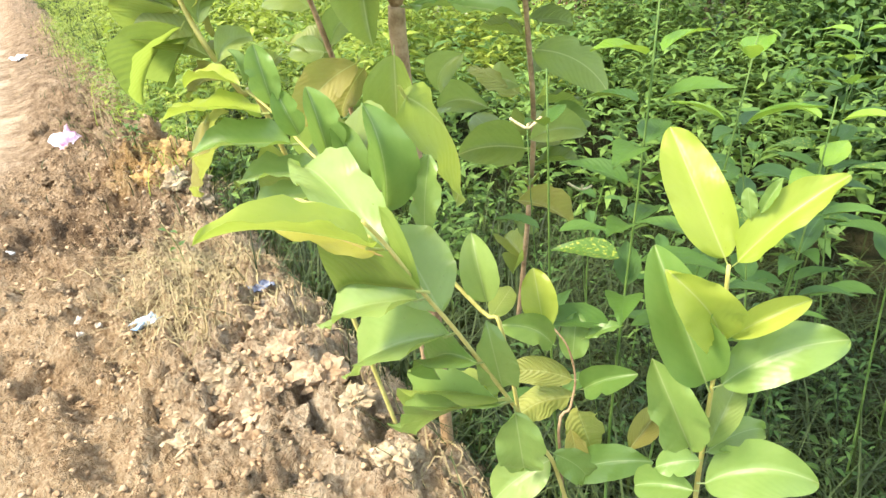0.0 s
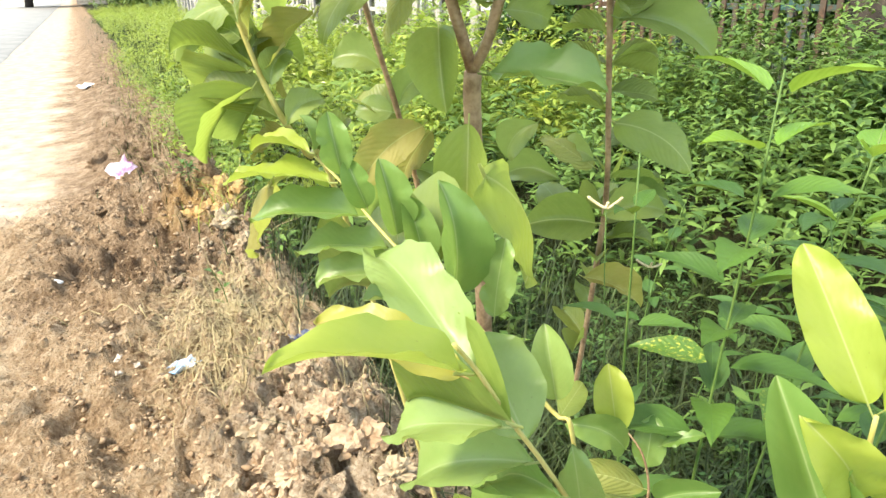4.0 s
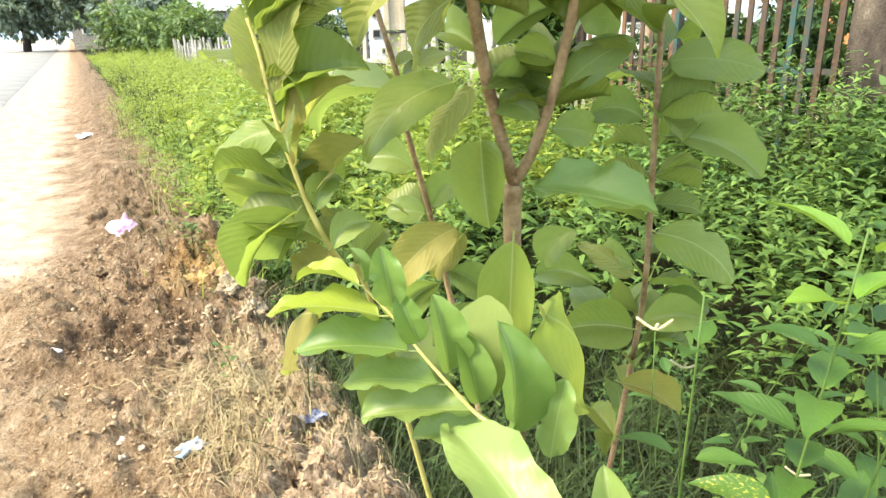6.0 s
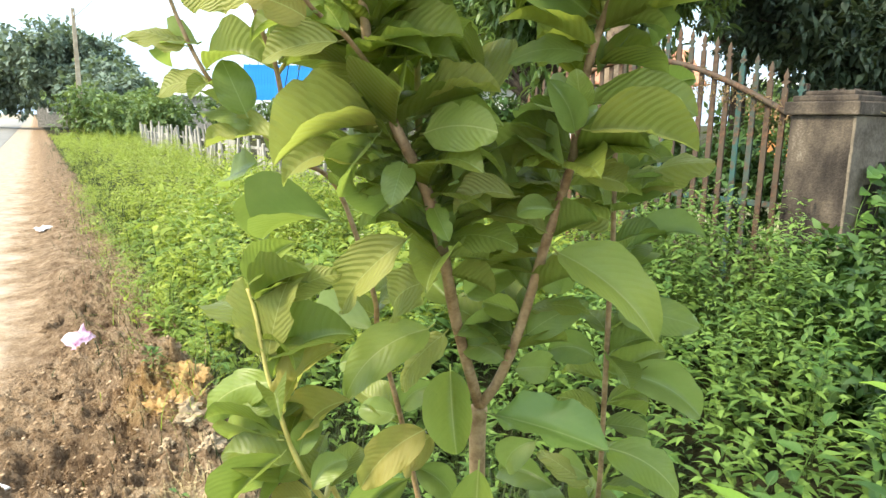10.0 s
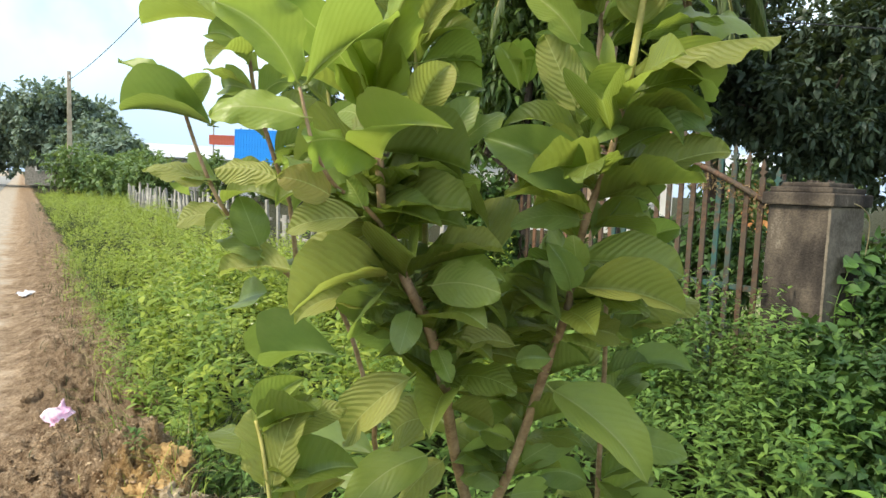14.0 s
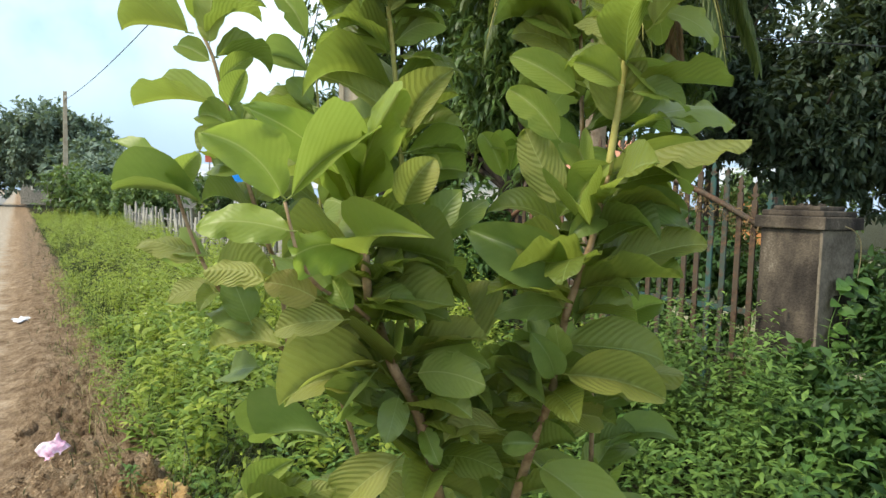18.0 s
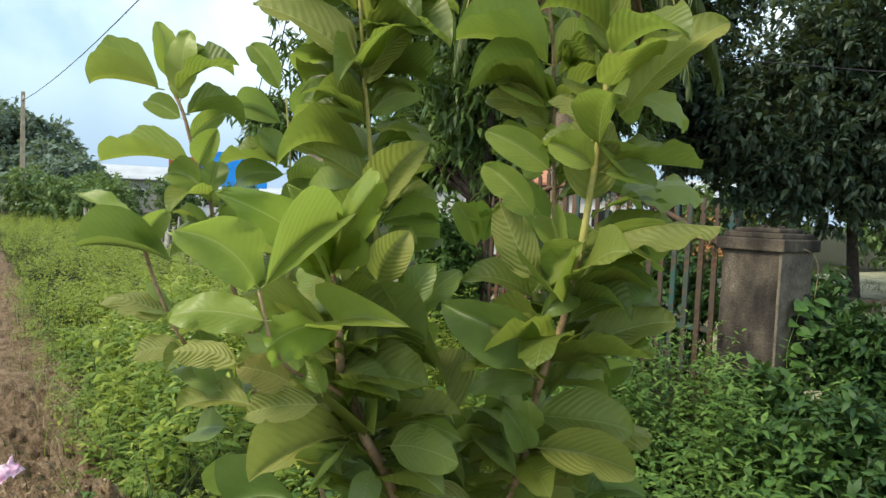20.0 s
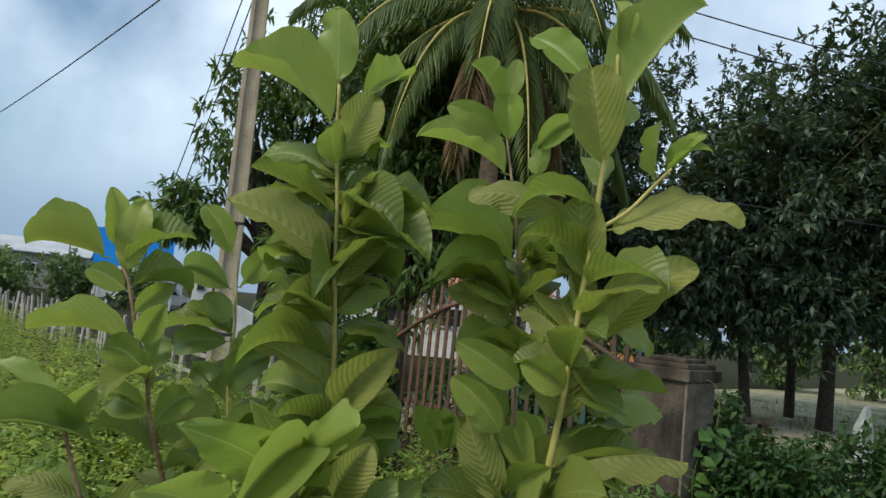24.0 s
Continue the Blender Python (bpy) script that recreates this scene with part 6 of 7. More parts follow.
stem("branch", "stem_green", 0.0043, 0.0021, (0.06, 0.98, -0.22), (-0.094, 0.86, 0.717), (-0.092, 0.76, 0.84), (-0.096, 0.72, 0.891), (-0.111, 0.71, 0.939), (-0.122, 0.7, 0.992), (-0.134, 0.7, 1.033), (-0.146, 0.7, 1.101), (-0.155, 0.7, 1.133))
stem("branch", "stem_brown", 0.0037, 0.0017, (0.225, 0.715, 1.423), (0.21, 0.75, 1.47), (0.226, 0.8, 1.491), (0.224, 0.83, 1.594), (0.22, 0.85, 1.663), (0.216, 0.85, 1.735), (0.21, 0.85, 1.809), (0.186, 0.85, 1.93))
stem("shoot", "stem_green", 0.0030, 0.0014, (0.3, 0.78, -0.22), (0.285, 0.7, 0.25), (0.265, 0.62, 0.576), (0.24, 0.62, 0.611), (0.137, 0.615, 0.733), (0.1, 0.625, 0.754), (0.066, 0.635, 0.781), (0.036, 0.645, 0.806), (0.006, 0.65, 0.84), (-0.028, 0.66, 0.864))
stem("shoot", "stem_green", 0.0026, 0.0013, (0.4, 0.66, -0.22), (0.37, 0.6, 0.2), (0.338, 0.51, 0.469), (0.321, 0.49, 0.533), (0.292, 0.462, 0.613), (0.264, 0.395, 0.726), (0.248, 0.365, 0.778), (0.232, 0.343, 0.826), (0.222, 0.33, 0.85))
stem("shoot", "stem_green", 0.0028, 0.0015, (0.5, 0.6, -0.22), (0.48, 0.52, 0.25), (0.467, 0.46, 0.516), (0.466, 0.45, 0.587), (0.465, 0.44, 0.656), (0.465, 0.43, 0.712), (0.462, 0.42, 0.782))
stem("shoot", "stem_brown", 0.0022, 0.0010, (0.38, 0.72, -0.22), (0.33, 0.65, 0.371), (0.343, 0.655, 0.453), (0.348, 0.66, 0.494), (0.338, 0.665, 0.537), (0.316, 0.68, 0.559))
leaf("young", (-0.01, 0.69, 1.924), (-0.019, 0.69, 2.018), (0.18, -0.98, 0.02), 0.045)
leaf("mature", (-0.006, 0.69, 1.879), (-0.127, 0.69, 1.937), (0.25, -0.82, 0.52), 0.059)
leaf("olive", (-0.002, 0.69, 1.844), (0.034, 0.69, 1.919), (0.24, -0.96, -0.12), 0.046)
leaf("young", (0.016, 0.69, 1.906), (0.06, 0.744, 1.957), (0.3, -0.78, 0.55), 0.038)
leaf("deep", (0, 0.69, 1.826), (-0.098, 0.722, 1.843), (-0.19, -0.84, 0.51), 0.046)
leaf("deep", (0.003, 0.69, 1.798), (-0.08, 0.744, 1.809), (-0.36, -0.68, 0.64), 0.044)
leaf("olive", (0.012, 0.69, 1.766), (0.06, 0.69, 1.832), (0.17, -0.98, -0.12), 0.039)
leaf("young", (0.009, 0.69, 1.765), (0.083, 0.733, 1.8), (0.05, -0.68, 0.73), 0.041)
leaf("olive", (0.01, 0.69, 1.726), (-0.102, 0.658, 1.786), (0.47, -0.75, 0.47), 0.058)
leaf("deep", (0.009, 0.69, 1.723), (-0.079, 0.733, 1.729), (-0.29, -0.69, 0.66), 0.043)
leaf("olive", (0.012, 0.69, 1.705), (0.062, 0.69, 1.763), (0.12, -0.99, -0.1), 0.036)
leaf("deep", (0.012, 0.69, 1.699), (-0.069, 0.744, 1.705), (-0.33, -0.58, 0.74), 0.043)
leaf("deep", (0.01, 0.715, 1.668), (-0.059, 0.747, 1.681), (-0.39, -0.91, 0.15), 0.038)
leaf("deep", (0.01, 0.715, 1.678), (0.065, 0.758, 1.709), (0.53, -0.83, 0.2), 0.035)
leaf("olive", (0.021, 0.715, 1.596), (-0.082, 0.694, 1.644), (0.43, -0.65, 0.63), 0.051)
leaf("olive", (0.023, 0.715, 1.571), (0.084, 0.694, 1.646), (-0.12, -0.98, -0.18), 0.047)
leaf("deep", (0.021, 0.715, 1.572), (-0.074, 0.758, 1.589), (-0.14, -0.62, 0.78), 0.046)
leaf("deep", (0.023, 0.715, 1.557), (-0.061, 0.768, 1.554), (-0.43, -0.65, 0.63), 0.044)
leaf("deep", (0.027, 0.715, 1.557), (0.09, 0.758, 1.562), (0.54, -0.81, 0.22), 0.036)
leaf("deep", (0.03, 0.715, 1.525), (0.088, 0.779, 1.539), (0.65, -0.66, 0.38), 0.044)
leaf("mature", (0.027, 0.715, 1.524), (-0.039, 0.758, 1.514), (-0.56, -0.81, 0.18), 0.038)
leaf("olive", (-0.061, 0.56, 1.422), (-0.129, 0.56, 1.428), (0.06, -0.79, 0.62), 0.030)
leaf("yellowing", (-0.009, 0.56, 1.408), (-0.055, 0.539, 1.424), (0.44, -0.9, 0.06), 0.035)
leaf("olive", (0.02, 0.56, 1.391), (-0.055, 0.56, 1.375), (-0.08, -0.92, 0.39), 0.034)
leaf("deep", (-0.003, 0.56, 1.414), (-0.083, 0.624, 1.438), (0.07, -0.27, 0.96), 0.046)
leaf("mature", (0.02, 0.56, 1.399), (-0.022, 0.603, 1.43), (0.22, -0.42, 0.88), 0.029)
leaf("olive", (0.017, 0.68, 1.324), (-0.08, 0.627, 1.28), (0.1, -0.73, 0.67), 0.053)
leaf("olive", (0.012, 0.68, 1.375), (-0.049, 0.712, 1.346), (-0.38, -0.9, -0.19), 0.046)
leaf("mature", (-0.014, 0.68, 1.38), (0.078, 0.616, 1.385), (-0.41, -0.53, 0.74), 0.049)
leaf("olive", (0.056, 0.68, 1.339), (0.136, 0.68, 1.354), (-0.13, -0.71, 0.7), 0.036)
leaf("olive", (0.128, 0.68, 1.347), (0.081, 0.766, 1.397), (0.41, -0.28, 0.87), 0.048)
leaf("mature", (0.055, 0.68, 1.314), (0.138, 0.637, 1.318), (-0.45, -0.86, 0.22), 0.050)
leaf("deep", (0.038, 0.68, 1.287), (0.034, 0.648, 1.244), (0.29, -0.78, 0.56), 0.034)
leaf("deep", (0.046, 0.68, 1.326), (0.034, 0.712, 1.358), (0.1, -0.69, 0.72), 0.031)
leaf("deep", (0.014, 0.68, 1.317), (-0.035, 0.723, 1.247), (-0.53, -0.83, -0.14), 0.042)
leaf("mature", (0.048, 0.68, 1.395), (0.008, 0.68, 1.433), (0.16, -0.97, 0.17), 0.036)
leaf("olive", (0.035, 0.68, 1.492), (0.071, 0.68, 1.549), (0.2, -0.97, -0.13), 0.044)
leaf("mature", (0.056, 0.68, 1.433), (0.099, 0.68, 1.517), (-0.43, -0.88, 0.22), 0.042)
leaf("mature", (0.068, 0.68, 1.453), (0.121, 0.734, 1.508), (-0.17, -0.63, 0.76), 0.041)
leaf("deep", (0.045, 0.68, 1.262), (-0.028, 0.744, 1.246), (-0.6, -0.54, 0.59), 0.044)
leaf("deep", (0.021, 0.68, 1.292), (-0.075, 0.766, 1.273), (-0.46, -0.34, 0.82), 0.057)
leaf("deep", (0.087, 0.68, 1.265), (0.139, 0.808, 1.283), (0.06, -0.16, 0.99), 0.061)
leaf("deep", (0.074, 0.68, 1.277), (0.089, 0.787, 1.283), (0.04, -0.06, 1), 0.048)
leaf("lime", (-0.279, 0.79, 1.727), (-0.294, 0.79, 1.804), (0.72, -0.68, 0.15), 0.034)
leaf("young", (-0.262, 0.79, 1.698), (-0.254, 0.79, 1.793), (0.18, -0.98, -0.01), 0.042)
leaf("mature", (-0.286, 0.79, 1.716), (-0.395, 0.79, 1.73), (0.1, -0.57, 0.81), 0.030)
leaf("deep", (-0.258, 0.79, 1.678), (-0.311, 0.79, 1.701), (0.09, -0.98, 0.19), 0.032)
leaf("deep", (-0.247, 0.79, 1.651), (-0.212, 0.815, 1.690), (0.42, -0.91, 0.03), 0.028)
leaf("deep", (-0.238, 0.79, 1.617), (-0.373, 0.79, 1.618), (0.01, -0.59, 0.81), 0.040)
leaf("deep", (-0.235, 0.79, 1.618), (-0.209, 0.79, 1.666), (0.3, -0.94, -0.17), 0.034)
leaf("deep", (-0.223, 0.79, 1.586), (-0.278, 0.79, 1.608), (0.1, -0.96, 0.26), 0.040)
leaf("deep", (-0.218, 0.79, 1.58), (-0.225, 0.822, 1.625), (0.4, -0.72, 0.57), 0.037)
leaf("deep", (-0.209, 0.79, 1.533), (-0.279, 0.833, 1.542), (-0.44, -0.8, 0.41), 0.042)
leaf("deep", (-0.205, 0.79, 1.521), (-0.18, 0.833, 1.554), (0.59, -0.69, 0.43), 0.040)
leaf("young", (-0.328, 0.81, 1.517), (-0.425, 0.81, 1.577), (0.48, -0.44, 0.76), 0.036)
leaf("deep", (-0.325, 0.81, 1.508), (-0.287, 0.81, 1.56), (0.39, -0.88, -0.28), 0.038)
leaf("deep", (-0.275, 0.81, 1.49), (-0.399, 0.778, 1.507), (0.27, -0.75, 0.6), 0.040)
leaf("olive", (-0.287, 0.81, 1.415), (-0.389, 0.81, 1.437), (0.17, -0.59, 0.79), 0.046)
leaf("deep", (-0.27, 0.81, 1.42), (-0.36, 0.863, 1.401), (-0.51, -0.67, 0.54), 0.047)
leaf("olive", (-0.256, 0.81, 1.369), (-0.34, 0.81, 1.356), (-0.07, -0.88, 0.48), 0.038)
leaf("deep", (-0.208, 0.81, 1.328), (-0.241, 0.81, 1.398), (0.42, -0.88, 0.2), 0.049)
leaf("olive", (-0.157, 0.81, 1.303), (-0.271, 0.81, 1.288), (-0.1, -0.65, 0.75), 0.050)
leaf("deep", (-0.156, 0.81, 1.242), (-0.204, 0.81, 1.169), (0.18, -0.98, -0.12), 0.056)
leaf("deep", (-0.204, 0.81, 1.317), (-0.305, 0.874, 1.329), (-0.22, -0.5, 0.84), 0.053)
leaf("deep", (-0.194, 0.81, 1.27), (-0.284, 0.874, 1.233), (-0.64, -0.64, 0.43), 0.051)
leaf("mature", (-0.187, 0.94, 1.741), (-0.237, 0.94, 1.809), (0.19, -0.97, 0.14), 0.039)
leaf("mature", (-0.167, 0.94, 1.703), (-0.12, 0.94, 1.761), (0.2, -0.97, -0.16), 0.039)
leaf("deep", (-0.182, 0.94, 1.693), (-0.257, 0.94, 1.719), (0.04, -0.99, 0.1), 0.045)
leaf("deep", (-0.175, 0.94, 1.619), (-0.258, 0.94, 1.602), (0, -1, 0.01), 0.042)
leaf("deep", (-0.179, 0.94, 1.644), (-0.218, 0.94, 1.685), (0.19, -0.96, 0.18), 0.037)
leaf("deep", (-0.169, 0.94, 1.549), (-0.116, 0.94, 1.606), (0.1, -0.99, -0.09), 0.050)
leaf("deep", (-0.166, 0.94, 1.502), (-0.253, 0.94, 1.525), (0.07, -0.96, 0.26), 0.050)
leaf("deep", (-0.16, 0.94, 1.487), (-0.096, 0.94, 1.528), (0, -1, 0), 0.049)
leaf("deep", (-0.178, 0.94, 1.58), (-0.223, 0.94, 1.557), (0.02, -1, -0.04), 0.033)
leaf("deep", (-0.167, 0.94, 1.454), (-0.234, 0.94, 1.463), (0.04, -0.96, 0.27), 0.044)
leaf("deep", (-0.153, 0.94, 1.44), (-0.096, 0.94, 1.464), (-0.05, -0.99, 0.11), 0.041)
leaf("olive", (0.279, 0.66, 1.852), (0.259, 0.66, 1.957), (-0.23, -0.97, -0.04), 0.057)
leaf("mature", (0.287, 0.66, 1.911), (0.362, 0.639, 2.032), (-0.65, -0.7, 0.28), 0.063)
leaf("young", (0.283, 0.66, 1.976), (0.279, 0.66, 2.033), (0.23, -0.97, 0.02), 0.025)
leaf("young", (0.257, 0.66, 1.944), (0.196, 0.692, 2), (-0.24, -0.93, 0.28), 0.039)
leaf("mature", (0.288, 0.66, 1.902), (0.319, 0.692, 1.929), (0.58, -0.77, 0.25), 0.025)
leaf("young", (0.331, 0.66, 1.842), (0.328, 0.639, 1.902), (-0.98, -0.18, -0.1), 0.028)
leaf("young", (0.347, 0.66, 1.859), (0.367, 0.628, 1.89), (-0.87, -0.49, 0.06), 0.022)
leaf("young", (0.342, 0.66, 1.849), (0.375, 0.628, 1.875), (-0.77, -0.43, 0.47), 0.023)
leaf("olive", (0.285, 0.66, 1.79), (0.412, 0.628, 1.813), (-0.29, -0.69, 0.66), 0.058)
leaf("mature", (0.28, 0.66, 1.833), (0.268, 0.714, 1.876), (-0.45, -0.62, 0.64), 0.031)
leaf("olive", (0.252, 0.675, 1.806), (0.144, 0.654, 1.816), (0.21, -0.84, 0.5), 0.048)
leaf("olive", (0.272, 0.675, 1.734), (0.26, 0.675, 1.828), (-0.18, -0.98, -0.02), 0.047)
leaf("olive", (0.284, 0.675, 1.678), (0.374, 0.643, 1.762), (-0.53, -0.8, 0.27), 0.056)
leaf("young", (0.297, 0.675, 1.697), (0.357, 0.707, 1.668), (0.54, -0.81, 0.23), 0.032)
leaf("olive", (0.258, 0.675, 1.675), (0.211, 0.729, 1.707), (-0.35, -0.69, 0.64), 0.034)
leaf("deep", (0.269, 0.675, 1.619), (0.33, 0.707, 1.603), (0.5, -0.77, 0.38), 0.031)
leaf("olive", (0.273, 0.675, 1.551), (0.382, 0.654, 1.567), (-0.21, -0.5, 0.84), 0.049)
leaf("deep", (0.263, 0.675, 1.624), (0.214, 0.675, 1.648), (0, -1, 0.01), 0.036)
leaf("deep", (0.276, 0.675, 1.723), (0.305, 0.729, 1.675), (0.53, -0.71, -0.47), 0.034)
leaf("deep", (0.26, 0.675, 1.652), (0.303, 0.718, 1.621), (0.52, -0.77, -0.37), 0.030)
leaf("olive", (0.27, 0.675, 1.699), (0.253, 0.739, 1.751), (0.23, -0.57, 0.79), 0.037)
leaf("deep", (0.263, 0.675, 1.561), (0.334, 0.729, 1.521), (0.63, -0.77, 0.08), 0.043)
leaf("deep", (0.256, 0.675, 1.549), (0.219, 0.718, 1.504), (-0.59, -0.77, -0.23), 0.041)
leaf("olive", (0.261, 0.7, 1.585), (0.256, 0.679, 1.684), (-0.05, -0.98, -0.21), 0.058)
leaf("young", (0.293, 0.7, 1.598), (0.396, 0.786, 1.614), (0.28, -0.5, 0.82), 0.059)
leaf("deep", (0.251, 0.7, 1.492), (0.335, 0.7, 1.5), (0, -1, -0.03), 0.041)
leaf("olive", (0.251, 0.7, 1.428), (0.355, 0.7, 1.469), (-0.24, -0.77, 0.6), 0.049)
leaf("deep", (0.251, 0.7, 1.495), (0.218, 0.668, 1.47), (0.5, -0.79, 0.35), 0.031)
leaf("olive", (0.206, 0.7, 1.5), (0.164, 0.7, 1.584), (0, -1, 0), 0.044)
leaf("mature", (0.204, 0.7, 1.57), (0.146, 0.7, 1.625), (-0.06, -1, -0.06), 0.036)
leaf("mature", (0.219, 0.7, 1.621), (0.146, 0.7, 1.661), (-0.02, -1, -0.04), 0.037)
leaf("deep", (0.22, 0.7, 1.426), (0.112, 0.668, 1.473), (0.26, -0.96, -0.06), 0.060)
leaf("deep", (0.216, 0.7, 1.393), (0.141, 0.679, 1.383), (0.17, -0.84, 0.51), 0.035)
leaf("deep", (0.208, 0.7, 1.315), (0.181, 0.679, 1.366), (0.27, -0.93, -0.24), 0.032)
leaf("mature", (0.213, 0.7, 1.334), (0.206, 0.679, 1.376), (0.13, -0.89, -0.43), 0.029)
leaf("olive", (0.215, 0.7, 1.321), (0.323, 0.7, 1.302), (0.07, -0.93, 0.37), 0.048)
leaf("olive", (0.209, 0.7, 1.277), (0.257, 0.732, 1.266), (0.58, -0.8, 0.17), 0.033)
leaf("deep", (0.192, 0.7, 1.241), (0.152, 0.7, 1.235), (-0.04, -0.96, 0.28), 0.027)
leaf("olive", (0.154, 0.7, 1.253), (0.085, 0.7, 1.233), (-0.17, -0.8, 0.58), 0.032)
leaf("mature", (0.241, 0.7, 1.519), (0.22, 0.754, 1.571), (-0.33, -0.72, 0.61), 0.035)
leaf("deep", (0.232, 0.7, 1.464), (0.198, 0.764, 1.47), (-0.84, -0.47, 0.26), 0.032)
leaf("deep", (0.239, 0.7, 1.44), (0.276, 0.764, 1.404), (0.87, -0.48, 0.03), 0.036)
leaf("deep", (0.224, 0.7, 1.372), (0.243, 0.754, 1.394), (0.15, -0.43, 0.89), 0.027)
leaf("deep", (0.2, 0.7, 1.283), (0.156, 0.786, 1.288), (-0.48, -0.3, 0.82), 0.042)
leaf("deep", (0.21, 0.7, 1.334), (0.152, 0.807, 1.318), (-0.61, -0.22, 0.76), 0.054)
leaf("mature", (0.275, 0.87, 1.346), (0.336, 0.87, 1.381), (-0.07, -0.99, 0.12), 0.036)
leaf("deep", (0.26, 0.87, 1.277), (0.301, 0.87, 1.304), (-0.11, -0.98, 0.16), 0.033)
leaf("deep", (0.259, 0.87, 1.307), (0.215, 0.913, 1.288), (-0.69, -0.72, -0.05), 0.039)
leaf("mature", (0.185, 0.79, 1.185), (0.308, 0.769, 1.087), (0.29, -0.79, 0.54), 0.070)
leaf("olive", (0.183, 0.79, 1.202), (0.073, 0.769, 1.218), (0.23, -0.64, 0.73), 0.050)
leaf("deep", (0.182, 0.79, 1.224), (0.141, 0.79, 1.24), (0.04, -0.99, 0.1), 0.029)
leaf("deep", (0.202, 0.79, 1.332), (0.171, 0.79, 1.367), (0, -1, 0), 0.032)
leaf("olive", (0.222, 0.79, 1.274), (0.331, 0.79, 1.326), (-0.26, -0.8, 0.54), 0.053)
leaf("deep", (0.188, 0.79, 1.23), (0.139, 0.854, 1.268), (-0.03, -0.52, 0.85), 0.039)
leaf("deep", (0.208, 0.79, 1.309), (0.231, 0.844, 1.344), (0.5, -0.61, 0.62), 0.031)
leaf("mature", (0.144, 0.87, 1.077), (0.092, 0.87, 1.092), (0.07, -0.97, 0.25), 0.035)
leaf("deep", (0.148, 0.87, 1.049), (0.228, 0.87, 1.102), (-0.1, -0.98, 0.15), 0.045)
leaf("deep", (0.127, 0.87, 1.013), (0.066, 0.87, 1.027), (0.07, -0.94, 0.32), 0.039)
leaf("deep", (0.065, 0.87, 1.097), (0.143, 0.87, 1.142), (-0.05, -1, 0.08), 0.045)
leaf("deep", (0.163, 0.87, 1.125), (0.21, 0.923, 1.117), (0.75, -0.64, 0.16), 0.044)
leaf("deep", (0.135, 0.87, 1.002), (0.186, 0.934, 0.985), (0.79, -0.56, 0.26), 0.046)
leaf("olive", (0.257, 0.93, 1.243), (0.369, 0.887, 1.282), (-0.46, -0.64, 0.62), 0.056)
leaf("deep", (0.251, 0.93, 1.229), (0.324, 0.93, 1.253), (-0.02, -1, 0.06), 0.037)
leaf("olive", (0.253, 0.93, 1.2), (0.172, 0.909, 1.215), (0.27, -0.96, 0.05), 0.042)
leaf("deep", (0.276, 0.93, 1.164), (0.373, 0.93, 1.188), (-0.18, -0.66, 0.73), 0.044)
leaf("deep", (0.261, 0.93, 1.076), (0.375, 0.93, 1.062), (0.04, -0.95, 0.32), 0.051)
leaf("deep", (0.263, 0.93, 0.989), (0.385, 0.93, 0.937), (0.21, -0.85, 0.48), 0.058)
leaf("olive", (0.254, 0.93, 0.918), (0.193, 0.93, 0.944), (0.13, -0.94, 0.32), 0.035)
leaf("deep", (0.246, 0.93, 1.008), (0.176, 0.93, 1.011), (0.01, -0.96, 0.3), 0.047)
leaf("deep", (0.255, 0.93, 1.133), (0.304, 0.984, 1.151), (0.57, -0.68, 0.46), 0.038)
leaf("mature", (0.264, 1, 0.845), (0.379, 1, 0.775), (0.18, -0.94, 0.3), 0.066)
leaf("olive", (0.249, 1, 0.773), (0.167, 1, 0.823), (0.44, -0.52, 0.73), 0.042)
leaf("deep", (0.256, 1, 0.701), (0.349, 1, 0.716), (-0.08, -0.86, 0.51), 0.054)
leaf("deep", (0.163, 1, 0.842), (0.113, 1, 0.782), (-0.18, -0.97, 0.15), 0.051)
leaf("deep", (0.247, 1, 0.787), (0.19, 1.043, 0.778), (-0.57, -0.67, 0.47), 0.047)
leaf("mature", (0.255, 1.03, 0.678), (0.143, 0.998, 0.678), (0.24, -0.85, 0.48), 0.077)
leaf("yellowing", (0.229, 1.03, 0.587), (0.328, 1.03, 0.541), (0.32, -0.66, 0.68), 0.048)
leaf("deep", (0.274, 1.03, 0.709), (0.354, 1.03, 0.722), (-0.07, -0.9, 0.43), 0.050)
leaf("deep", (0.196, 1.03, 0.745), (0.095, 1.084, 0.734), (-0.46, -0.78, 0.42), 0.054)
leaf("deep", (0.208, 1.03, 0.668), (0.153, 1.094, 0.718), (-0.19, -0.7, 0.69), 0.055)
leaf("young", (0.098, 0.9, 0.922), (0.266, 0.857, 0.907), (-0.04, -0.45, 0.89), 0.076)
leaf("mature", (0.043, 0.9, 0.986), (0.065, 0.85, 0.879), (0.05, -0.95, 0.30), 0.066)
leaf("mature", (0.098, 0.84, 0.877), (0.097, 0.819, 0.715), (0, -0.99, 0.13), 0.072)
leaf("young", (0.055, 0.73, 1.238), (0.08, 0.709, 1.201), (0, -0.87, 0.5), 0.025)
leaf("deep", (0.024, 0.73, 1.273), (-0.009, 0.73, 1.3), (0.12, -0.98, 0.16), 0.028)
leaf("deep", (0.026, 0.73, 1.264), (0.021, 0.709, 1.239), (0.44, -0.73, 0.53), 0.022)
leaf("mature", (0.036, 0.73, 1.314), (0.134, 0.687, 1.325), (-0.4, -0.79, 0.46), 0.047)
leaf("olive", (0.011, 0.73, 1.314), (-0.116, 0.709, 1.319), (0.15, -0.71, 0.69), 0.057)
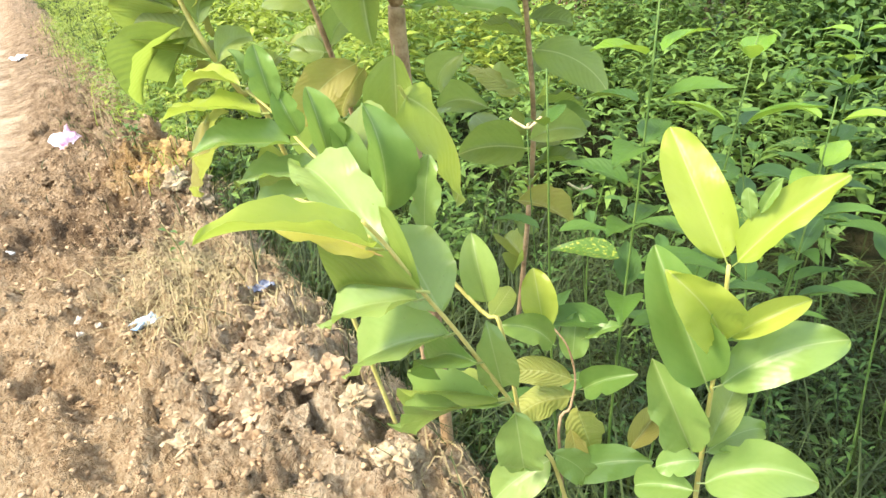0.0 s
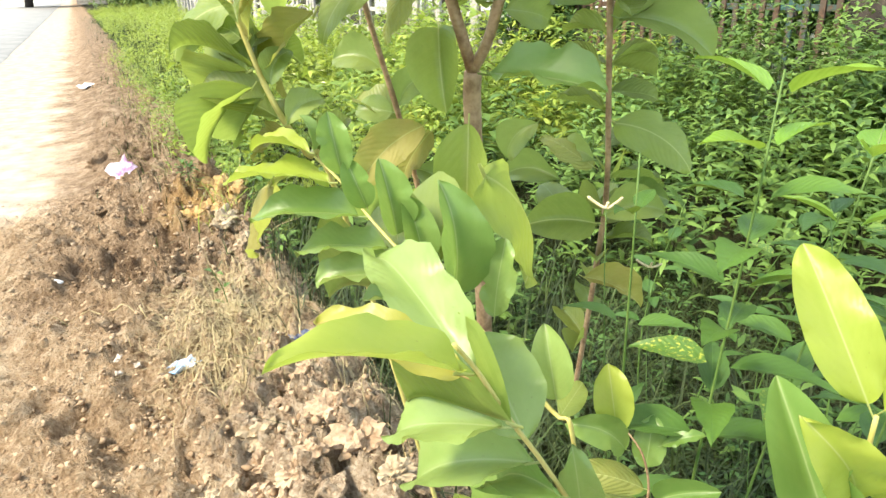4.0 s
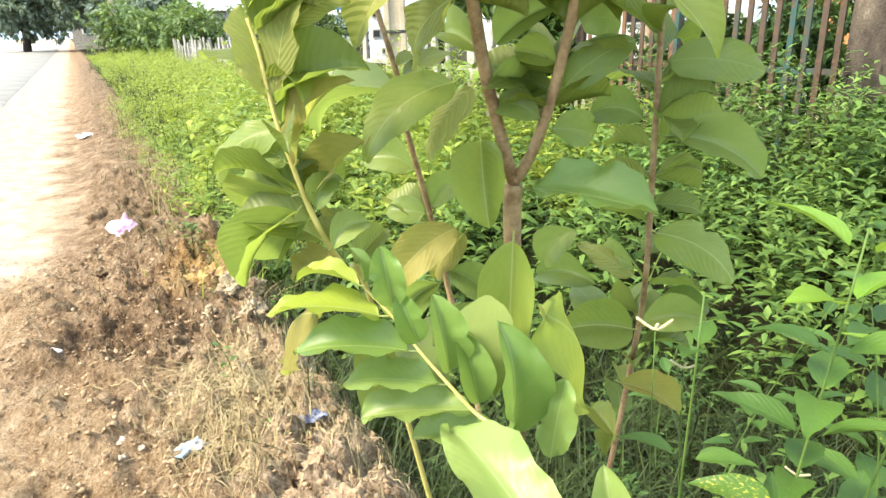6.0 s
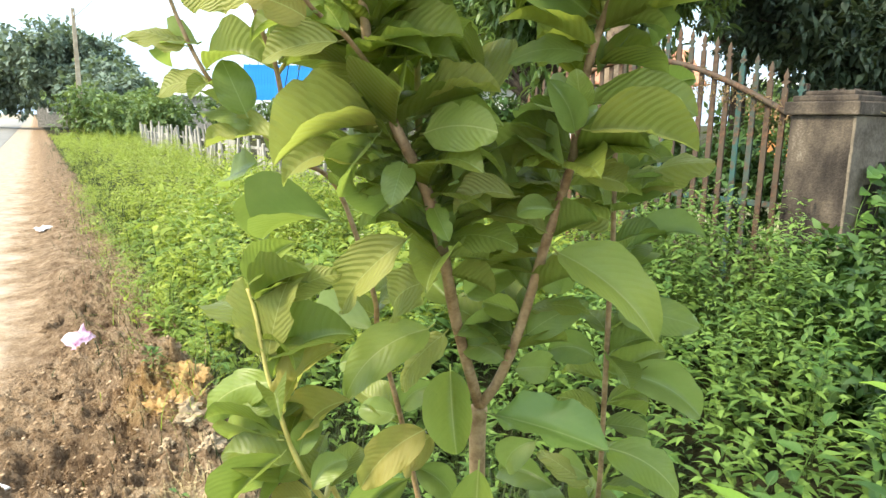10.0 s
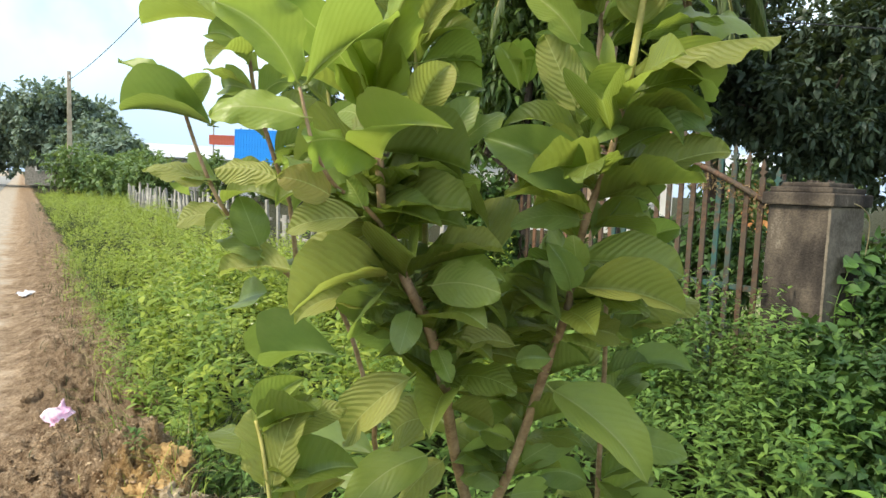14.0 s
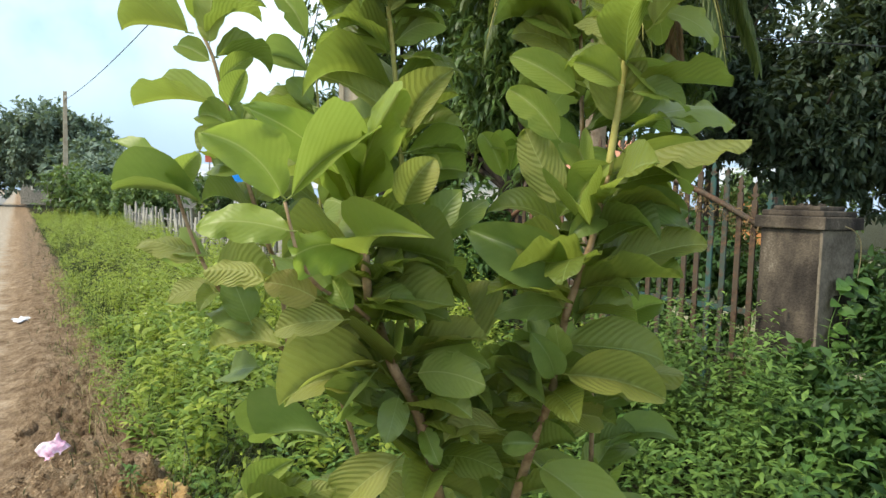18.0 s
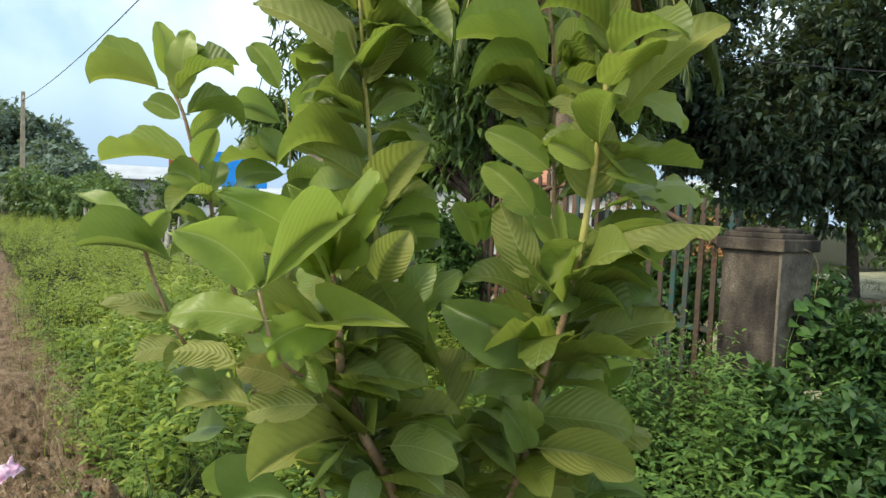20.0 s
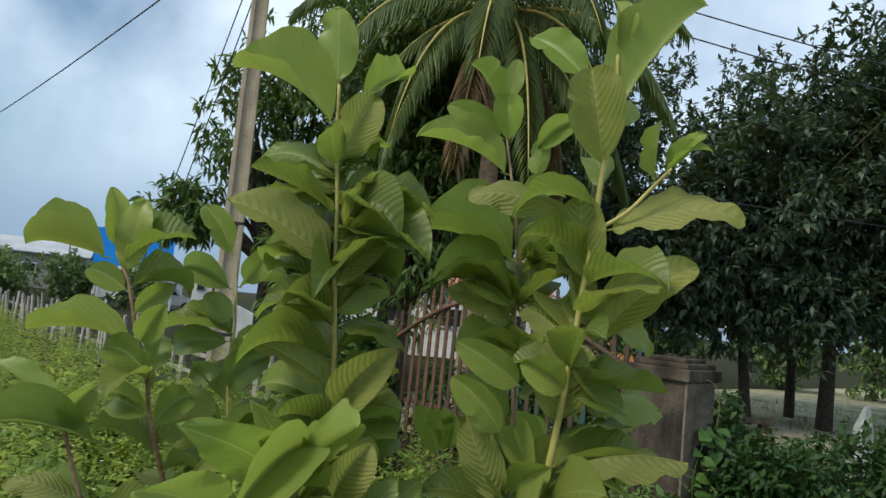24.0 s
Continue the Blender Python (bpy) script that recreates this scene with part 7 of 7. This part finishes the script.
leaf("olive", (-0.009, 0.73, 1.284), (-0.114, 0.709, 1.255), (0.05, -0.88, 0.47), 0.049)
leaf("deep", (-0.057, 0.73, 1.214), (-0.175, 0.773, 1.179), (-0.42, -0.67, 0.61), 0.057)
leaf("olive", (0.031, 0.73, 1.201), (-0.063, 0.751, 1.1), (-0.4, -0.9, 0.18), 0.061)
leaf("olive", (0.061, 0.73, 1.152), (-0.022, 0.816, 1.078), (-0.76, -0.63, 0.13), 0.062)
leaf("deep", (0.061, 0.73, 1.189), (0.088, 0.794, 1.217), (0.47, -0.51, 0.72), 0.033)
leaf("deep", (0.055, 0.73, 1.22), (0.083, 0.784, 1.25), (0.65, -0.6, 0.47), 0.031)
leaf("deep", (0.042, 0.73, 1.256), (-0.024, 0.784, 1.21), (-0.6, -0.8, -0.07), 0.042)
leaf("mature", (0.032, 0.84, 1.064), (-0.072, 0.786, 0.972), (0.11, -0.91, 0.41), 0.065)
leaf("olive", (0.051, 0.84, 1.058), (-0.018, 0.84, 0.967), (-0.47, -0.81, 0.36), 0.050)
leaf("deep", (-0.042, 0.84, 1.051), (-0.196, 0.904, 1), (-0.4, -0.28, 0.87), 0.077)
leaf("deep", (0.064, 0.84, 1.088), (-0.009, 0.904, 1.112), (-0.44, -0.71, 0.55), 0.045)
leaf("deep", (0.061, 0.84, 1.051), (0.103, 0.893, 1.056), (0.7, -0.59, 0.4), 0.037)
leaf("yellowing", (-0.018, 1.02, 0.831), (-0.116, 0.966, 0.736), (0.16, -0.92, 0.35), 0.069)
leaf("yellowing", (-0.008, 1.02, 0.822), (-0.066, 1.02, 0.736), (-0.05, -1, 0.03), 0.051)
leaf("deep", (-0.071, 1.02, 0.845), (-0.14, 1.02, 0.848), (0.02, -0.91, 0.42), 0.046)
leaf("deep", (-0.066, 1.02, 0.856), (-0.005, 1.02, 0.904), (-0.09, -0.99, 0.12), 0.048)
leaf("deep", (-0.085, 1.02, 0.913), (-0.17, 1.02, 0.926), (0.06, -0.92, 0.38), 0.056)
leaf("deep", (-0.042, 1.02, 0.757), (0.026, 1.02, 0.711), (0.29, -0.86, 0.43), 0.054)
leaf("deep", (-0.047, 1.02, 0.736), (-0.124, 1.02, 0.656), (-0.13, -0.98, 0.12), 0.068)
leaf("deep", (-0.047, 1.02, 0.693), (0.031, 1.052, 0.617), (0.56, -0.79, 0.25), 0.068)
leaf("mature", (-0.124, 0.7, 1.024), (-0.22, 0.7, 0.964), (-0.31, -0.81, 0.5), 0.050)
leaf("yellowing", (-0.119, 0.7, 0.979), (-0.047, 0.7, 1.074), (-0.42, -0.85, 0.32), 0.052)
leaf("mature", (-0.123, 0.7, 0.984), (-0.17, 0.7, 0.99), (0.06, -0.89, 0.45), 0.031)
leaf("mature", (-0.114, 0.7, 0.936), (-0.180, 0.676, 0.846), (-0.22, -0.9, 0.39), 0.044)
leaf("deep", (-0.104, 0.7, 0.923), (-0.165, 0.732, 0.861), (-0.28, -0.94, -0.21), 0.043)
leaf("yellowing", (-0.029, 0.7, 1.014), (-0.114, 0.754, 0.913), (-0.75, -0.59, 0.31), 0.062)
leaf("olive", (-0.134, 0.7, 1.047), (-0.094, 0.7, 1.17), (-0.35, -0.93, 0.11), 0.057)
leaf("olive", (-0.141, 0.7, 1.047), (-0.162, 0.7, 1.146), (0.97, -0.1, 0.2), 0.045)
leaf("olive", (-0.115, 0.7, 1.121), (-0.049, 0.721, 1.153), (0.15, -0.94, 0.31), 0.034)
leaf("mature", (-0.157, 0.7, 1.138), (-0.097, 0.7, 1.191), (-0.19, -0.96, 0.22), 0.035)
leaf("deep", (-0.096, 0.7, 0.931), (-0.077, 0.721, 0.97), (0.34, -0.89, 0.31), 0.032)
leaf("mature", (-0.117, 0.7, 0.95), (-0.216, 0.743, 0.919), (-0.38, -0.24, 0.89), 0.050)
leaf("yellowing", (-0.076, 0.7, 0.874), (-0.15, 0.732, 0.838), (-0.55, -0.57, 0.61), 0.039)
leaf("deep", (-0.083, 0.7, 0.888), (-0.053, 0.743, 0.911), (0.5, -0.65, 0.57), 0.034)
leaf("young", (0.174, 0.85, 1.968), (0.13, 0.85, 2.023), (0.16, -0.98, 0.12), 0.031)
leaf("mature", (0.184, 0.85, 1.979), (0.194, 0.85, 2.036), (0.01, -1, 0), 0.027)
leaf("mature", (0.182, 0.85, 1.926), (0.105, 0.85, 1.965), (-0.11, -0.97, -0.22), 0.039)
leaf("young", (0.19, 0.85, 1.921), (0.183, 0.85, 1.989), (-0.08, -1, -0.01), 0.039)
leaf("mature", (0.225, 0.85, 1.914), (0.274, 0.85, 1.958), (0.09, -0.99, -0.1), 0.034)
leaf("mature", (0.228, 0.85, 1.878), (0.235, 0.85, 1.936), (-0.07, -1, 0.01), 0.028)
leaf("mature", (0.195, 0.85, 1.878), (0.07, 0.818, 1.909), (0.33, -0.74, 0.58), 0.058)
leaf("deep", (0.214, 0.85, 1.764), (0.084, 0.85, 1.797), (0.18, -0.68, 0.72), 0.059)
leaf("deep", (0.214, 0.85, 1.735), (0.107, 0.85, 1.738), (0.02, -0.84, 0.54), 0.047)
leaf("mature", (0.223, 0.85, 1.721), (0.146, 0.818, 1.734), (0.37, -0.92, -0.12), 0.042)
leaf("olive", (0.216, 0.85, 1.683), (0.129, 0.85, 1.721), (-0.01, -1, -0.02), 0.042)
leaf("deep", (0.238, 0.85, 1.752), (0.246, 0.85, 1.801), (-0.09, -1, 0.02), 0.032)
leaf("olive", (0.23, 0.85, 1.722), (0.294, 0.85, 1.666), (-0.06, -1, -0.07), 0.038)
leaf("mature", (0.219, 0.85, 1.555), (0.147, 0.818, 1.611), (0.31, -0.94, -0.14), 0.045)
leaf("olive", (0.219, 0.85, 1.49), (0.161, 0.85, 1.56), (0.06, -1, 0.05), 0.049)
leaf("deep", (0.224, 0.85, 1.577), (0.261, 0.85, 1.527), (0.01, -1, 0), 0.041)
leaf("deep", (0.222, 0.85, 1.663), (0.181, 0.893, 1.624), (-0.5, -0.79, -0.34), 0.045)
leaf("deep", (0.221, 0.85, 1.634), (0.277, 0.903, 1.653), (0.59, -0.73, 0.34), 0.045)
leaf("deep", (0.222, 0.85, 1.591), (0.172, 0.903, 1.562), (-0.67, -0.72, -0.17), 0.045)
leaf("deep", (0.223, 0.85, 1.52), (0.28, 0.903, 1.548), (0.44, -0.74, 0.51), 0.046)
leaf("young", (0.138, 0.75, 1.531), (0.11, 0.75, 1.584), (0.09, -0.99, 0.05), 0.029)
leaf("young", (0.156, 0.75, 1.57), (0.12, 0.75, 1.569), (0, -0.99, 0.16), 0.024)
leaf("young", (0.144, 0.75, 1.538), (0.153, 0.75, 1.579), (-0.04, -1, 0.01), 0.023)
leaf("lime", (-0.021, 0.645, 0.872), (-0.095, 0.645, 0.879), (0.09, -0.01, 1), 0.033)
leaf("young", (-0.02, 0.645, 0.872), (-0.03, 0.645, 0.912), (0.93, -0.27, 0.24), 0.018)
leaf("lime", (0.002, 0.645, 0.841), (-0.123, 0.624, 0.839), (0, -0.1, 1), 0.056)
leaf("young", (0.011, 0.645, 0.846), (0, 0.645, 0.916), (0.42, -0.91, 0.06), 0.035)
leaf("young", (0.037, 0.645, 0.812), (0.016, 0.645, 0.867), (0.44, -0.88, 0.16), 0.031)
leaf("young", (0.033, 0.645, 0.805), (-0.096, 0.624, 0.799), (0, -0.29, 0.96), 0.058)
leaf("young", (0.063, 0.645, 0.77), (-0.051, 0.634, 0.763), (-0.04, -0.24, 0.97), 0.050)
leaf("young", (0.069, 0.645, 0.782), (0.053, 0.645, 0.869), (0.65, -0.75, 0.12), 0.039)
leaf("young", (0.099, 0.645, 0.745), (-0.024, 0.624, 0.731), (-0.06, -0.28, 0.96), 0.055)
leaf("young", (0.1, 0.645, 0.748), (0.081, 0.645, 0.83), (0.58, -0.81, 0.14), 0.037)
leaf("young", (0.13, 0.645, 0.717), (0.129, 0.624, 0.853), (0.77, -0.63, -0.09), 0.061)
leaf("young", (0.132, 0.645, 0.708), (0.032, 0.624, 0.713), (0.11, -0.27, 0.96), 0.045)
leaf("young", (0.173, 0.645, 0.695), (0.187, 0.645, 0.792), (-0.3, -0.95, 0.04), 0.043)
leaf("mature", (0.162, 0.645, 0.865), (0.192, 0.773, 0.683), (0.99, -0.08, 0.11), 0.099)
leaf("deep", (0.12, 0.645, 0.756), (0.018, 0.752, 0.761), (0.24, 0.19, 0.95), 0.065)
leaf("yellowing", (-0.075, 0.645, 0.84), (-0.191, 0.752, 0.706), (-0.83, -0.32, 0.46), 0.091)
leaf("mature", (0.064, 0.645, 0.705), (-0.088, 0.773, 0.639), (-0.07, 0.39, 0.92), 0.092)
leaf("young", (0.244, 0.64, 0.605), (0.227, 0.651, 0.694), (0.2, -0.97, 0.15), 0.044)
leaf("mature", (0.247, 0.64, 0.588), (0.267, 0.694, 0.603), (0.32, -0.38, 0.87), 0.030)
leaf("young", (0.228, 0.362, 0.806), (0.119, 0.465, 0.848), (0.42, -0.66, 0.62), 0.050)
leaf("lime", (0.228, 0.343, 0.824), (0.153, 0.257, 0.874), (0.46, 0.11, 0.88), 0.037)
leaf("young", (0.248, 0.366, 0.774), (0.146, 0.402, 0.725), (-0.25, -0.30, 0.92), 0.046)
leaf("mature", (0.257, 0.343, 0.793), (0.16, 0.407, 0.761), (-0.25, 0.11, 0.96), 0.036)
leaf("flush", (0.226, 0.352, 0.814), (0.117, 0.365, 0.841), (0.15, -0.45, 0.88), 0.034)
leaf("young", (0.257, 0.382, 0.748), (0.208, 0.43, 0.800), (0.38, -0.78, 0.5), 0.060)
leaf("young", (0.262, 0.395, 0.727), (0.141, 0.46, 0.630), (-0.45, -0.42, 0.79), 0.062)
leaf("young", (0.281, 0.395, 0.7), (0.212, 0.481, 0.617), (-0.85, -0.22, 0.48), 0.041)
leaf("young", (0.288, 0.46, 0.622), (0.282, 0.428, 0.711), (0.32, -0.9, -0.31), 0.037)
leaf("young", (0.293, 0.46, 0.611), (0.171, 0.546, 0.482), (-0.75, -0.09, 0.65), 0.059)
leaf("mature", (0.29, 0.46, 0.614), (0.158, 0.567, 0.504), (-0.52, 0.21, 0.83), 0.061)
leaf("young", (0.298, 0.46, 0.603), (0.306, 0.468, 0.510), (0.14, -0.9, 0.40), 0.048)
leaf("young", (0.332, 0.5, 0.51), (0.27, 0.479, 0.461), (-0.15, -0.82, 0.55), 0.048)
leaf("young", (0.329, 0.5, 0.517), (0.37, 0.532, 0.45), (0.7, -0.71, 0.08), 0.035)
leaf("lime", (0.309, 0.68, 0.546), (0.293, 0.701, 0.627), (0.13, -0.95, 0.28), 0.044)
leaf("young", (0.323, 0.68, 0.528), (0.254, 0.659, 0.566), (0.46, -0.79, 0.4), 0.040)
leaf("young", (0.343, 0.68, 0.503), (0.347, 0.701, 0.565), (0.01, -0.94, 0.33), 0.038)
leaf("young", (0.355, 0.68, 0.54), (0.401, 0.68, 0.566), (-0.43, -0.45, 0.78), 0.016)
leaf("olive", (0.349, 0.68, 0.477), (0.255, 0.68, 0.481), (0.02, -0.8, 0.6), 0.038)
leaf("young", (0.355, 0.68, 0.462), (0.423, 0.659, 0.508), (-0.5, -0.78, 0.38), 0.039)
leaf("olive", (0.346, 0.68, 0.452), (0.263, 0.712, 0.374), (-0.55, -0.8, 0.25), 0.046)
leaf("olive", (0.35, 0.68, 0.432), (0.375, 0.701, 0.334), (0.31, -0.94, -0.12), 0.053)
leaf("yellowing", (0.343, 0.68, 0.4), (0.356, 0.68, 0.319), (0.17, -0.99, 0.03), 0.034)
leaf("young", (0.336, 0.68, 0.311), (0.446, 0.659, 0.37), (-0.43, -0.72, 0.54), 0.049)
leaf("yellowing", (0.418, 0.68, 0.365), (0.458, 0.734, 0.392), (0.14, -0.53, 0.84), 0.037)
leaf("lime", (0.465, 0.435, 0.773), (0.421, 0.489, 0.865), (-0.17, -0.89, 0.43), 0.042)
leaf("lime", (0.467, 0.435, 0.773), (0.534, 0.435, 0.846), (-0.59, -0.61, 0.54), 0.030)
leaf("young", (0.476, 0.435, 0.811), (0.471, 0.435, 0.836), (-0.14, -0.99, -0.03), 0.011)
leaf("young", (0.481, 0.435, 0.815), (0.493, 0.435, 0.843), (-0.5, -0.84, 0.21), 0.009)
leaf("lime", (0.468, 0.435, 0.707), (0.42, 0.403, 0.782), (0.37, -0.92, -0.15), 0.042)
leaf("young", (0.462, 0.435, 0.659), (0.414, 0.467, 0.774), (-0.01, -0.96, 0.26), 0.050)
leaf("lime", (0.47, 0.435, 0.709), (0.525, 0.435, 0.748), (-0.31, -0.84, 0.45), 0.022)
leaf("young", (0.466, 0.435, 0.662), (0.557, 0.435, 0.715), (-0.3, -0.8, 0.52), 0.045)
leaf("young", (0.455, 0.435, 0.591), (0.416, 0.435, 0.687), (0.15, -0.99, 0.06), 0.042)
leaf("deep", (0.466, 0.435, 0.594), (0.494, 0.478, 0.641), (-0.12, -0.7, 0.71), 0.029)
leaf("young", (0.464, 0.435, 0.584), (0.426, 0.435, 0.571), (-0.22, -0.74, 0.64), 0.026)
leaf("young", (0.464, 0.435, 0.592), (0.524, 0.478, 0.59), (0.38, -0.5, 0.78), 0.026)
leaf("young", (0.463, 0.435, 0.557), (0.554, 0.424, 0.581), (-0.26, -0.71, 0.66), 0.048)
leaf("young", (0.463, 0.435, 0.548), (0.411, 0.456, 0.526), (-0.5, -0.62, 0.6), 0.035)
leaf("young", (-0.012, 0.676, 1.497), (-0.052, 0.512, 1.578), (0.93, -0.32, -0.19), 0.050)
leaf("young", (-0.012, 0.676, 1.497), (0.077, 0.523, 1.597), (-0.38, -0.65, -0.66), 0.038)
leaf("mature", (-0.012, 0.676, 1.5), (-0.031, 0.596, 1.589), (0.64, -0.63, -0.43), 0.050)
leaf("young", (0.008, 0.64, 1.445), (-0.011, 0.504, 1.452), (0.81, -0.08, 0.57), 0.048)
leaf("young", (0.008, 0.64, 1.445), (0.095, 0.539, 1.474), (-0.76, -0.56, 0.34), 0.040)
leaf("mature", (0, 0.645, 1.46), (-0.063, 0.703, 1.502), (-0.11, -0.66, 0.74), 0.045)
leaf("young", (-0.012, 0.51, 1.474), (-0.096, 0.489, 1.477), (0.24, -0.91, 0.33), 0.036)
leaf("young", (-0.022, 0.512, 1.501), (-0.059, 0.441, 1.55), (0.86, -0.51, -0.1), 0.050)
leaf("mature", (-0.022, 0.512, 1.5), (0.022, 0.604, 1.563), (0.56, -0.63, 0.53), 0.045)


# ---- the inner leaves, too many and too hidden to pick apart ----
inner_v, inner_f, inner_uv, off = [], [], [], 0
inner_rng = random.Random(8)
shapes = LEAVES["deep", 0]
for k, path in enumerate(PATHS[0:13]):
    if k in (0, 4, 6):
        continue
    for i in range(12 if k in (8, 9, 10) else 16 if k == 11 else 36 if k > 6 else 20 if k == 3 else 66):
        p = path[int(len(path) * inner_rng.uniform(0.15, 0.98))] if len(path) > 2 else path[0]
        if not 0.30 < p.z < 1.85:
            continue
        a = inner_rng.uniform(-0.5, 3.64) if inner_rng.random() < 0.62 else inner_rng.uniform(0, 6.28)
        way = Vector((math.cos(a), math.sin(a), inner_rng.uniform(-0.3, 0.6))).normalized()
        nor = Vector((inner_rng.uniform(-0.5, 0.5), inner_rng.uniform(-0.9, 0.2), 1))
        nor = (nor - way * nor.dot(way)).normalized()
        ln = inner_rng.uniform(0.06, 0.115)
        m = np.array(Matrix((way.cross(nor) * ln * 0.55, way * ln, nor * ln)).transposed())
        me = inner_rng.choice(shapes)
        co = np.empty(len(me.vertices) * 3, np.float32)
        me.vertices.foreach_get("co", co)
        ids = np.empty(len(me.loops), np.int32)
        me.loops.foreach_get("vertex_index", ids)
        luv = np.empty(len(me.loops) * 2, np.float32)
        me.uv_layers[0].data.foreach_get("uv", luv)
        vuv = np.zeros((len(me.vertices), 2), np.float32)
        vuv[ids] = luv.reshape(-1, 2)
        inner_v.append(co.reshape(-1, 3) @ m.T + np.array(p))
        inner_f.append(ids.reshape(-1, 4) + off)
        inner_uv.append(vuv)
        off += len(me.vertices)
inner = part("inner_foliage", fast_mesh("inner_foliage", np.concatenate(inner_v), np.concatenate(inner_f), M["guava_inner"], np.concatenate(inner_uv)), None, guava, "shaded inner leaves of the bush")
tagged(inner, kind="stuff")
